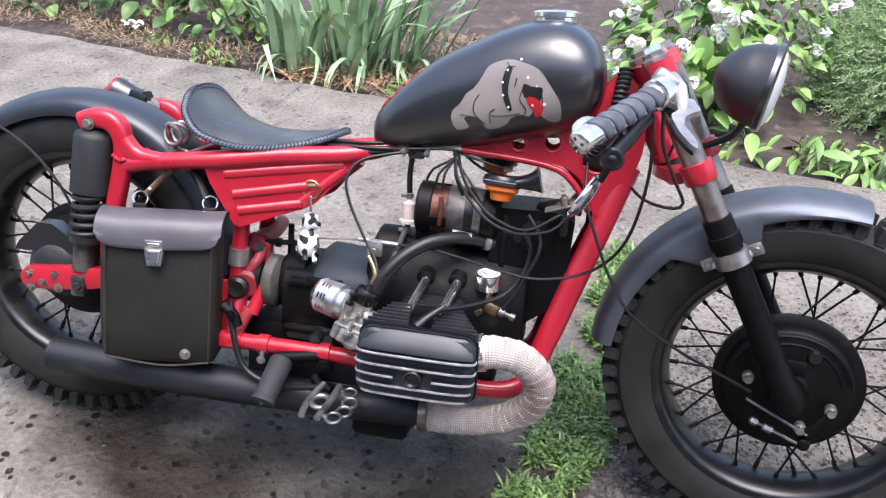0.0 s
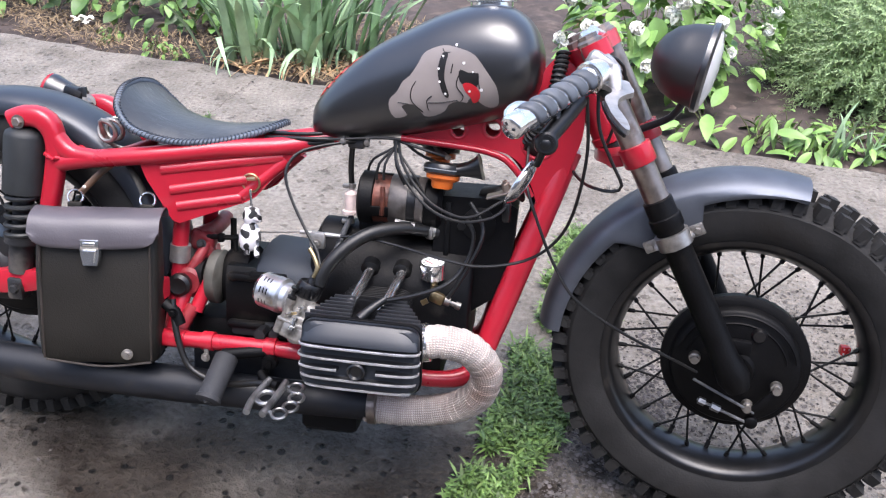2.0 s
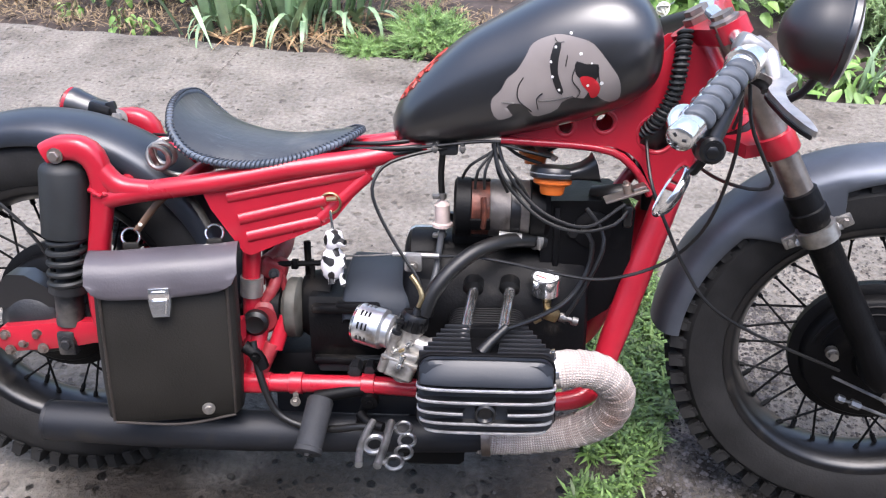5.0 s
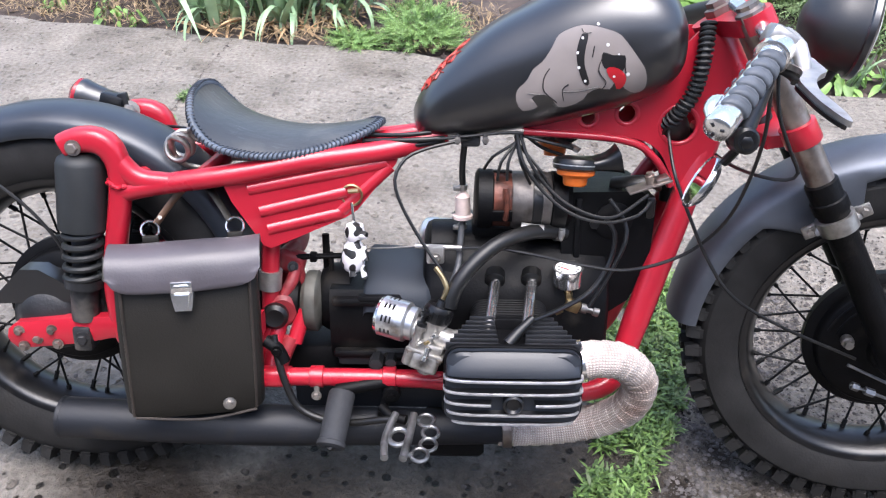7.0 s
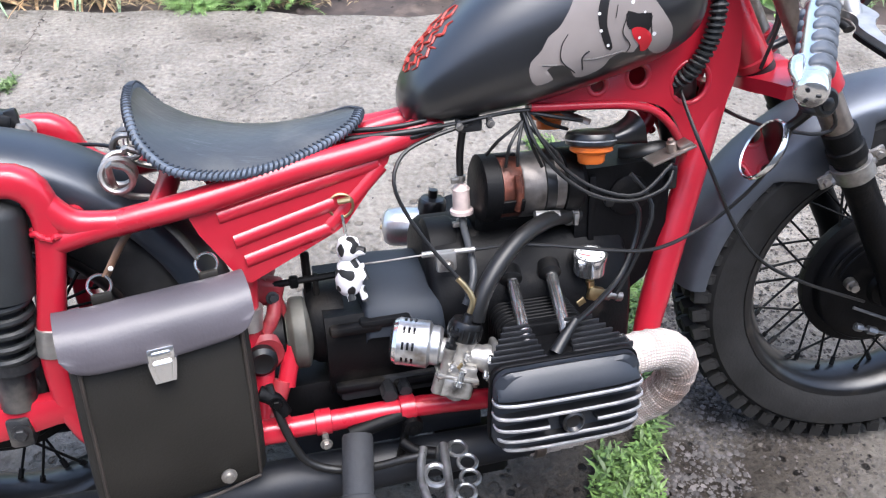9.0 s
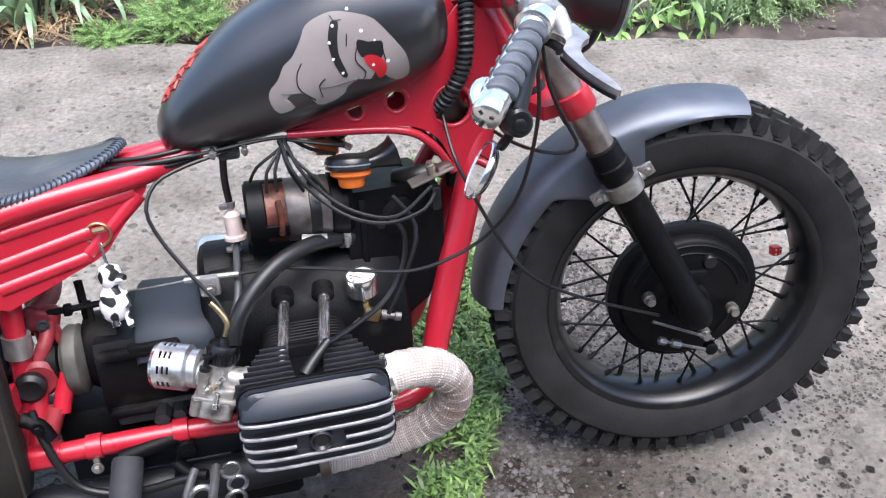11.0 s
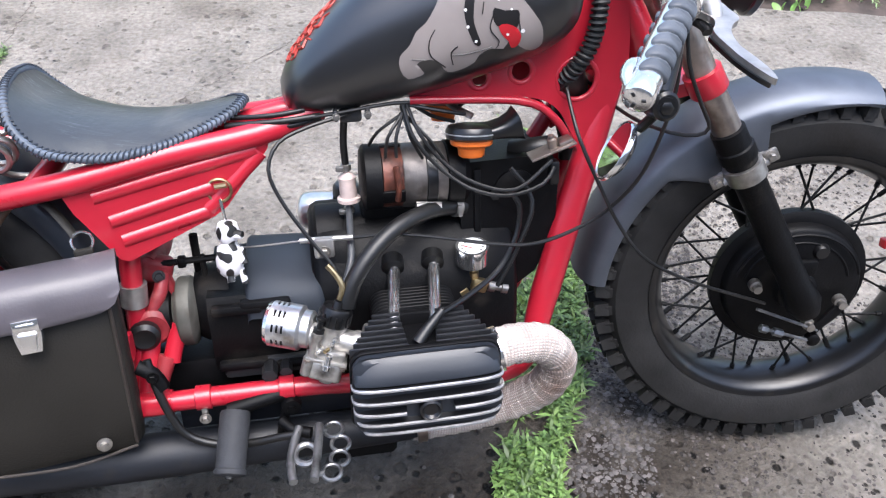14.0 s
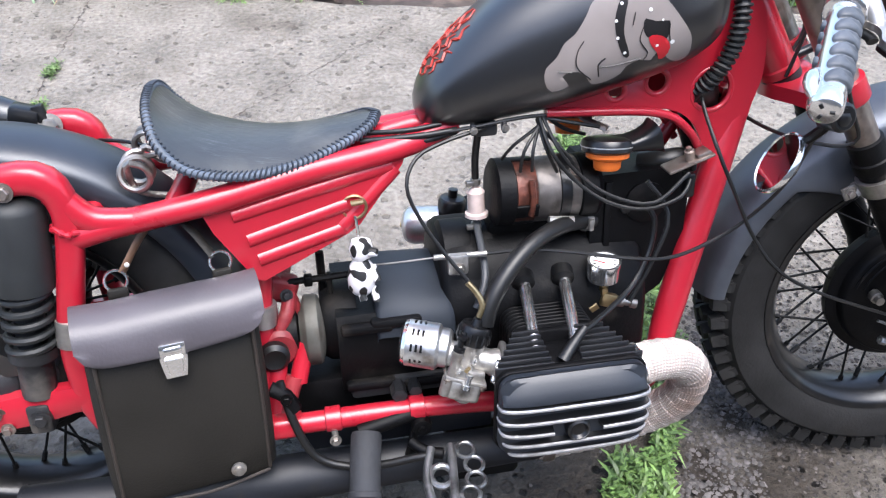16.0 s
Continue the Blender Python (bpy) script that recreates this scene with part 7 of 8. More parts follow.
# clutch cable clip
bm = box((0.668, -0.095, 0.500), (0.028, 0.010, 0.030), bevel=0.004)
bm = tube([(0.636, -0.092, 0.512), (0.708, -0.092, 0.510)], 0.0042, 10, bm, smooth_path=False)
clip = part("cable_bracket", bm, ALU, bike, "aluminium cable stop bracket with adjuster")
part("bracket_bolt", bolt((0.668, -0.101, 0.496), (0, -1, 0), 0.006, 0.006), ZINC, clip)
part("bracket_cable", tube([(0.640, -0.092, 0.512), (0.58, -0.07, 0.500), (0.53, -0.05, 0.492)], 0.0013, 6), ZINC, clip)
CABLES = [
    [(0.705, -0.092, 0.510), (0.76, -0.10, 0.513), (0.82, -0.105, 0.505), (0.90, -0.125, 0.495), (0.96, -0.125, 0.490), (1.03, -0.11, 0.503), (1.075, -0.12, 0.540), (1.10, -0.15, 0.60), (1.11, -0.19, 0.70), (1.10, -0.22, 0.79)],
    [(0.686, -0.14, 0.462), (0.677, -0.125, 0.486), (0.65, -0.11, 0.522), (0.618, -0.095, 0.575), (0.606, -0.085, 0.615), (0.622, -0.07, 0.645), (0.66, -0.06, 0.660), (0.72, -0.05, 0.672)],
    [(0.790, -0.05, 0.680), (0.80, -0.075, 0.64), (0.83, -0.085, 0.600), (0.87, -0.105, 0.572), (0.92, -0.118, 0.562), (0.97, -0.112, 0.572), (0.99, -0.095, 0.588)],
    [(0.795, -0.05, 0.680), (0.808, -0.075, 0.645), (0.835, -0.085, 0.608), (0.875, -0.105, 0.580), (0.93, -0.118, 0.570), (0.985, -0.10, 0.600)],
    [(0.800, -0.045, 0.680), (0.83, -0.03, 0.655), (0.865, -0.02, 0.64)],
    [(0.785, -0.045, 0.680), (0.82, -0.05, 0.672), (0.86, -0.05, 0.662), (0.88, -0.04, 0.655)],
    [(0.645, -0.05, 0.668), (0.70, -0.055, 0.675), (0.78, -0.052, 0.682), (0.84, -0.045, 0.675)],
    [(1.116, -0.192, 0.80), (1.124, -0.196, 0.742), (1.150, -0.186, 0.690), (1.168, -0.178, 0.657), (1.156, -0.171, 0.645), (1.129, -0.150, 0.644), (1.110, -0.075, 0.641), (1.088, -0.015, 0.655), (1.050, -0.005, 0.690), (1.022, -0.040, 0.690), (1.019, -0.060, 0.670), (1.023, -0.100, 0.627), (1.050, -0.115, 0.562), (1.079, -0.12, 0.504), (1.12, -0.13, 0.45), (1.20, -0.125, 0.40), (1.34, -0.095, 0.330)],
    [(1.14, -0.02, 0.83), (1.17, -0.01, 0.81), (1.18, -0.01, 0.76), (1.16, -0.01, 0.72)],
    [(1.12, -0.06, 0.85), (1.16, -0.05, 0.83), (1.165, -0.04, 0.77), (1.15, -0.03, 0.70)],
    [(0.875, 0.0, 0.655), (0.93, -0.01, 0.69), (0.97, -0.02, 0.68)],
    [(-0.12, -0.10, 0.665), (-0.02, -0.115, 0.635), (0.05, -0.12, 0.585), (0.095, -0.12, 0.525), (0.11, -0.115, 0.47)],
    [(0.20, 0.10, 0.655), (0.25, 0.06, 0.66), (0.30, 0.02, 0.655)],
]
for i, c in enumerate(CABLES):
    part("cable", tube(c, 0.0027, 8), CABLE, bike)
bm = tube([(0.555, -0.040, 0.664), (0.60, -0.052, 0.668), (0.64, -0.055, 0.670), (0.68, -0.05, 0.672)], 0.0042, 10)
bm = tube([(0.555, -0.035, 0.658), (0.60, -0.050, 0.659), (0.64, -0.052, 0.662), (0.68, -0.045, 0.668)], 0.0040, 10, bm)
bm = tube([(0.56, -0.030, 0.672), (0.60, -0.045, 0.675), (0.63, -0.048, 0.677), (0.66, -0.045, 0.680)], 0.0034, 10, bm)
part("wire_loom", bm, CABLE, bike, "black taped wire loom under the tank")
for x in (0.700, 0.742):
    part("cable_tie", box((x, -0.055, 0.672), (0.007, 0.012, 0.016), bevel=0.003), ENGINE_DUSTY, bike)
    part("clip_screw", bolt((x, -0.062, 0.672), (0, -1, 0), 0.0035, 0.004), ZINC, bike)
node = Vector((0.790, -0.050, 0.668))
for end, sag in (((0.762, -0.062, 0.610), 0.010), ((0.776, -0.070, 0.612), 0.006), ((0.812, -0.066, 0.606), 0.004), ((0.850, -0.070, 0.588), -0.006), ((0.742, -0.040, 0.622), 0.012)):
    e = Vector(end)
    part("wire", tube([node + Vector((0, 0, 0.012)), node, node.lerp(e, 0.5) + Vector((-sag, -0.010, 0)), e], 0.0024, 8), CABLE, bike)
part("far_strut", tube([(0.955, 0.05, 0.52), (1.03, 0.05, 0.63)], 0.012, 12, smooth_path=False), RED, bike)

# red die on the front wheel's valve
rd = Vector((1.606, -0.004, 0.364))
bm = box(rd, (0.017, 0.017, 0.017), bevel=0.003)
die = part("valve_cap_die", bm, DIERED, front, "red die with white dots as valve cap")
for dx, dz in ((-0.004, -0.004), (0.004, 0.004), (-0.004, 0.004), (0.004, -0.004)):
    part("dot", lathe([(0.0017, 0), (0.0017, 0.0006), (0, 0.0007)], rd + Vector((dx, -0.0085, dz)), (0, -1, 0), 8), WHITE, front)

# side stand on the far side
bm = tube([(0.62, 0.11, 0.30), (0.60, 0.17, 0.19), (0.585, 0.235, 0.085)], 0.011, 12)
part("side_stand", bm, ENGINE, bike, "black side stand")

# ================= saddle bag =================
BAG_PIVOT = Matrix.Translation((0.402 * K, -0.112 * K, 0))
bag = thing("saddle_bag", BIKE @ BAG_PIVOT @ Matrix.Rotation(radians(11), 4, "Z") @ BAG_PIVOT.inverted(), "dark brown leather saddle bag with metal clasp hung on the frame", "bag")
X0, X1, YF, YB, Z0, Z1 = 0.190, 0.396, -0.170, -0.110, 0.272, 0.528
rings = []
for z, k, dy in ((Z0 - 0.004, 0.94, 0.006), (Z0 + 0.006, 0.99, 0.0), (0.33, 1.0, -0.004), (0.42, 1.0, -0.003), (0.50, 0.985, 0.004), (0.525, 0.96, 0.016)):
    cx, cy = (X0 + X1) / 2, (YF + YB) / 2
    hx, hy = (X1 - X0) / 2 * k, (YB - YF) / 2
    sag = 0.010 * (z < 0.29)
    ring = []
    for ccx, ccy, a0 in ((hx - 0.016, hy - 0.016, 0), (-hx + 0.016, hy - 0.016, 90), (-hx + 0.016, -hy + 0.016, 180), (hx - 0.016, -hy + 0.016, 270)):
        for j in range(6):
            a = radians(a0 + 18 * j)
            x, y = ccx + 0.016 * math.cos(a), ccy + 0.016 * math.sin(a)
            ring.append((cx + x + 0.012 * (z - 0.4), cy + y + (dy if y < 0 else 0) - 0.004 * (1 - (x / hx) ** 2) * (y < 0), z - sag * (1 - (x / hx) ** 2)))
    rings.append(ring)
part("bag_body", loft(rings), BAG, bag, "dark brown grained leather body", angle=50)
# piping down both front edges
for x in (X0 + 0.012, X1 - 0.012):
    part("piping", tube([(x - 0.002, YF - 0.001, Z0 + 0.002), (x, YF - 0.004, 0.36), (x + 0.002, YF - 0.002, 0.50)], 0.0025, 8), SEAM, bag)
part("piping", tube([(X0 + 0.012, YF - 0.001, Z0 - 0.001), (0.30, YF - 0.005, Z0 - 0.010), (X1 - 0.014, YF - 0.001, Z0 - 0.002)], 0.0022, 8), SEAM, bag)
# flap
prof = [(YB, 0.520), (YB - 0.003, 0.532), (YB - 0.016, 0.5390), (YB - 0.034, 0.5385), (YF + 0.006, 0.530), (YF - 0.004, 0.518), (YF - 0.009, 0.503), (YF - 0.0105, 0.494), (YF - 0.011, 0.483)]
pp = spline([(0, a, b) for a, b in prof], 0.005)
bm = bmesh.new()
ga2, gb2 = [], []
for i, q in enumerate(pp):
    t = i / (len(pp) - 1)
    ra, rb = [], []
    for k in range(25):
        s = k / 24
        x = X0 - 0.004 + (X1 - X0 + 0.010) * s
        e = min(s, 1 - s) * (X1 - X0)
        cut = 0.0
        if t > 0.8 and e < 0.035:
            cut = 0.024 * (1 - math.sqrt(max(0, 1 - (1 - e / 0.035) ** 2))) * (t - 0.8) / 0.2
        droop = -0.004 * math.sin(math.pi * s) * t + 0.006 * (s - 0.5)
        ra.append(bm.verts.new((x + 0.014 * (q.z - 0.45), q.y - 0.003 * math.sin(math.pi * s), q.z + cut + droop + 0.002 * noise.noise((x * 20, q.z * 20, 4)))))
        rb.append(bm.verts.new((x + 0.014 * (q.z - 0.45), q.y + 0.0028 - 0.003 * math.sin(math.pi * s), q.z + cut + droop - 0.0022)))
    ga2.append(ra)
    gb2.append(rb)
n = len(pp)
for i in range(n - 1):
    for k in range(24):
        bm.faces.new((ga2[i][k], ga2[i][k + 1], ga2[i + 1][k + 1], ga2[i + 1][k]))
        bm.faces.new((gb2[i][k], gb2[i + 1][k], gb2[i + 1][k + 1], gb2[i][k + 1]))
    for k in (0, 24):
        bm.faces.new((ga2[i][k], ga2[i + 1][k], gb2[i + 1][k], gb2[i][k]))
for i in (0, n - 1):
    for k in range(24):
        bm.faces.new((ga2[i][k], ga2[i][k + 1], gb2[i][k + 1], gb2[i][k]))
part("flap", bm, FLAP, bag, "smooth brown leather flap with rounded corners", angle=60)
bx, bz = 0.291, 0.474
bm = box((bx, YF - 0.0155, bz + 0.012), (0.030, 0.004, 0.018), bevel=0.002)
bm = box((bx, YF - 0.019, bz + 0.014), (0.021, 0.004, 0.006), bm, 0.0018)
clasp = part("clasp", bm, CHROME, bag, "bright metal two-piece clasp")
bm = loft([[(bx + sx * w, YF - 0.010 - d, z) for sx, d in ((-1, 0), (-0.9, 0.007), (0.9, 0.007), (1, 0))] for z, w in ((bz + 0.004, 0.0175), (bz - 0.006, 0.0165), (bz - 0.022, 0.0135), (bz - 0.024, 0.013))])
bm = loft([[(bx + sx * w, YF - 0.017 - d, z) for sx, d in ((-1, 0), (-0.85, 0.004), (0.85, 0.004), (1, 0))] for z, w in ((bz + 0.002, 0.011), (bz - 0.004, 0.010), (bz - 0.018, 0.008))], bm)
part("clasp_plate", bm, CHROME, clasp)
bm = lathe([(0.010, 0), (0.010, 0.003), (0.006, 0.004), (0.006, 0.009), (0, 0.010)], (0.342, YF - 0.004, 0.286), (0, -1, 0), 14)
part("foot_rivet", bm, ZINC, bag, "bright rivet")
for x, sx in ((0.243, 1), (0.366, -1)):
    loop = [(x + 0.013 * math.cos(a), YB + 0.008 + 0.004 * math.sin(a), 0.548 + 0.012 * math.sin(a)) for a in (2 * math.pi * k / 20 for k in range(20))]
    part("strap_ring", tube(loop, 0.0020, 6, smooth_path=False, closed=True), CHROME, bag, "wire ring")
    part("ring_tab", box((x, YB + 0.002, 0.534), (0.024, 0.008, 0.014), bevel=0.003), BAG, bag)
bm = tube([(0.251, YB + 0.012, 0.554), (0.280, -0.075, 0.588), (0.31, -0.055, 0.612)], 0.0065, 8, flat=0.35)
part("hanging_strap", bm, STRAP, bag, "tan leather hanging strap")
bm = tube([(0.360, YB + 0.012, 0.554), (0.338, -0.080, 0.59), (0.31, -0.065, 0.62)], 0.0065, 8, flat=0.35)
part("hanging_strap", bm, BAG, bag)
part("strap_stud", bolt((0.259, YB + 0.008, 0.566), (0, -1, 0.5), 0.0020, 0.002), ZINC, bag)

# ================= key ring =================
keys = thing("key_ring", BIKE, "brass key ring hanging from the red side panel", "key ring")
kc = Vector((0.538, -0.071, 0.586))
part("ring", tube([kc + 0.0158 * Vector((math.cos(a), 0.15, math.sin(a))) for a in (2 * math.pi * k / 24 for k in range(24))], 0.0021, 8, smooth_path=False, closed=True), BRASS, keys)
part("key", tube([kc + Vector((-0.004, -0.004, 0.008)), kc + Vector((0.012, -0.006, 0.010))], 0.004, 8, smooth_path=False), BRASS, keys)
part("swivel_hook", tube([kc + Vector((0, -0.001, -0.011)), kc + Vector((0.001, -0.002, -0.022)), kc + Vector((0.003, -0.002, -0.046))], 0.0022, 8), CHROME, keys)
SPOT = bpy.data.materials.new("black_and_white_toy")
SPOT.use_nodes = True
st = SPOT.node_tree
sn = st.nodes.new("ShaderNodeTexNoise")
sn.inputs["Scale"].default_value, sn.inputs["Detail"].default_value = 62, 0
sc = st.nodes.new("ShaderNodeTexCoord")
st.links.new(sc.outputs["Object"], sn.inputs["Vector"])
sr = st.nodes.new("ShaderNodeValToRGB")
sr.color_ramp.elements[0].position, sr.color_ramp.elements[1].position = 0.46, 0.48
sr.color_ramp.elements[0].color, sr.color_ramp.elements[1].color = (0.012, 0.012, 0.012, 1), (0.72, 0.70, 0.70, 1)
st.links.new(sn.outputs["Fac"], sr.inputs[0])
st.links.new(sr.outputs[0], st.nodes["Principled BSDF"].inputs["Base Color"])
st.nodes["Principled BSDF"].inputs["Roughness"].default_value = 0.5
toy = thing("toy", BIKE, "small black and white rubber toy on a hook", "toy")
b0 = kc + Vector((0.004, -0.006, -0.056))
bm = lathe([(0, 0.012), (0.009, 0.009), (0.0115, 0.0), (0.010, -0.008), (0.007, -0.012), (0.011, -0.018), (0.0135, -0.030), (0.0125, -0.044), (0.008, -0.050), (0, -0.052)], b0, (0.06, 0.05, 1), 20)
bm = tube([b0 + Vector((0.008, -0.006, -0.042)), b0 + Vector((0.011, -0.010, -0.058))], 0.0034, 8, bm, smooth_path=False)
bm = tube([b0 + Vector((-0.004, -0.006, -0.042)), b0 + Vector((-0.002, -0.012, -0.054))], 0.0038, 8, bm, smooth_path=False)
bm = tube([b0 + Vector((0.009, -0.004, -0.018)), b0 + Vector((0.013, -0.010, -0.034))], 0.0036, 8, bm, smooth_path=False)
bm = lathe([(0, 0.012), (0.004, 0.011), (0.0055, 0.004), (0.004, 0.0)], b0 + Vector((0.004, -0.004, -0.002)), (0.9, -0.4, 0.0), 12, bm)
bmesh.ops.scale(bm, vec=(1.4, 1.4, 1.28), space=Matrix.Translation(-b0), verts=bm.verts)
part("toy_body", bm, SPOT, toy)

# ================= plants, litter and stones =================
def leaf_material(name, color, rough=0.45, spread=0.3):
    m = material(name, color, rough, var=0.25, scale=14, random_hue=spread, bump=0.15, bump_scale=90)
    b = m.node_tree.nodes["Principled BSDF"]
    b.inputs["Subsurface Weight"].default_value = 0.0
    return m


IRIS = leaf_material("iris_leaf", (0.29, 0.42, 0.235))
DRY = leaf_material("dry_leaf", (0.46, 0.30, 0.16), 0.7)
BROAD = leaf_material("broad_leaf", (0.17, 0.31, 0.075))
DARKLEAF = leaf_material("dark_leaf", (0.07, 0.14, 0.035))
LIME = leaf_material("lime_leaf", (0.19, 0.325, 0.08))
FEATHER = leaf_material("feathery_leaf", (0.23, 0.37, 0.12))
CONIFER = leaf_material("conifer_needle", (0.235, 0.335, 0.145))
PETAL = leaf_material("white_petal", (0.88, 0.86, 0.73), 0.5)
GRASS = leaf_material("knotgrass_leaf", (0.108, 0.188, 0.048), 0.5, 0.6)
BLADE = leaf_material("fresh_grass_blade", (0.15, 0.245, 0.065), 0.4, 0.4)
JOINTGRASS = leaf_material("joint_grass_leaf", (0.13, 0.20, 0.07), 0.5, 0.4)
STEM = material("plant_stem", (0.10, 0.12, 0.04), 0.6, var=0.3)
STRAWY = leaf_material("straw", (0.26, 0.19, 0.11), 0.8)
rng = random.Random(11)


def finish(name, verts, faces, mat):
    me = bpy.data.meshes.new(name)
    me.from_pydata([tuple(K * c for c in v) for v in verts], [], faces)
    me.materials.append(mat)
    for p in me.polygons:
        p.use_smooth = True
    return me


def blade_mesh(name, length, width, bend, fold, mat, twist=0.0):
    """A folded sword leaf that rises along z and bends to +x."""
    v, f = [], []
    n = 9
    for i in range(n + 1):
        t = i / n
        a = bend * t * t
        x = length * (1 - math.cos(a)) / max(a, 1e-3) * t if a else 0
        z = length * t * (math.sin(a) / a if a else 1)
        w = width * (0.75 + 0.5 * t - 1.22 * t ** 3) / 2
        tw = twist * t
        for s in (-1, 0, 1):
            y = s * w * math.cos(tw)
            v.append((x + (fold * w if s == 0 else 0) + s * w * math.sin(tw), y, z))
    for i in range(n):
        for s in (0, 1):
            a = i * 3 + s
            f.append((a, a + 1, a + 4, a + 3))
    return finish(name, v, f, mat)


def leaf_mesh(name, length, width, droop, mat, point=1.0):
    """An oval leaf on a short stalk along +x."""
    v, f = [], []
    n = 7
    for i in range(n + 1):
        t = i / n
        w = width * math.sin(math.pi * min(1, t ** 0.8 * 0.98 + 0.02)) ** point / 2 + 0.0006
        x = length * t
        z = -droop * t * t
        for s in (-1, -0.5, 0, 0.5, 1):
            v.append((x, s * w, z + 0.25 * w * abs(s) - 0.02 * width * math.sin(9 * t) * abs(s)))
    for i in range(n):
        for s in range(4):
            a = i * 5 + s
            f.append((a, a + 1, a + 6, a + 5))
    return finish(name, v, f, mat)


def hang(name, me, parent, m, label=""):
    ob = new(name, me)
    ob.parent = parent
    ob.matrix_basis = Matrix.Diagonal((1, 1, 1, 1)) @ m
    if label:
        tagged(ob, label=label)
    return ob


def turn(x, y, z, yaw, tilt, roll=0.0, size=1.0):
    """Place with the leaf's own z kept up, tilted by tilt towards yaw."""
    return Matrix.Translation((x * K, y * K, z * K)) @ Matrix.Rotation(yaw, 4, "Z") @ Matrix.Rotation(tilt, 4, "Y") @ Matrix.Rotation(roll, 4, "X") @ Matrix.Scale(size, 4)


# irises
blades = [blade_mesh("iris_blade", rng.uniform(0.42, 0.64), rng.uniform(0.04, 0.058), rng.uniform(0.1, 1.0), 0.35, IRIS, rng.uniform(-0.4, 0.4)) for _ in range(7)]
droopy = [blade_mesh("iris_blade", rng.uniform(0.34, 0.50), 0.036, rng.uniform(1.6, 2.4), 0.3, IRIS) for _ in range(3)]
dryb = [blade_mesh("dry_blade", rng.uniform(0.18, 0.36), rng.uniform(0.012, 0.022), rng.uniform(0.2, 1.2), 0.6, DRY, rng.uniform(-1, 1)) for _ in range(5)]


def iris(cx, cy, count, spread, lean_to):
    p = thing("iris_clump", Matrix.Translation((cx * K, cy * K, -0.02 * K)), "clump of green sword-leaved irises with dry brown lower leaves", "plant", "irises in the bed")
    for i in range(count):
        fx, fy = rng.gauss(0, spread), rng.gauss(0, spread * 0.45)
        yaw = math.atan2(fy, fx + lean_to * 0.1) + rng.uniform(-0.5, 0.5)
        tilt = min(0.65, abs(rng.gauss(0.12, 0.14)) + 1.2 * abs(fx))
        hang("leaf", rng.choice(blades), p, turn(fx, fy, 0, yaw, tilt, rng.uniform(-0.15, 0.15), rng.uniform(0.75, 1.15)))
    for i in range(max(4, count // 5)):
        yaw = rng.uniform(-2.6, -0.6)
        hang("leaf", rng.choice(droopy), p, turn(rng.gauss(0, spread), rng.gauss(-0.03, 0.03), 0.0, yaw, rng.uniform(0.35, 0.8), rng.uniform(-0.5, 0.5), rng.uniform(0.6, 0.95)))
    for i in range(count // 2):
        yaw = rng.uniform(-3.0, 0.3)
        hang("dry_leaf", rng.choice(dryb), p, turn(rng.gauss(0, spread * 1.2), rng.gauss(-0.06, 0.05), 0.012, yaw, rng.uniform(1.2, 1.62), rng.uniform(-1, 1), rng.uniform(0.6, 1.1)))
    return p


iris(-0.46, 2.24, 34, 0.09, 0)
iris(-0.24, 2.28, 34, 0.09, 0)
iris(-0.04, 2.36, 30, 0.08, 1)


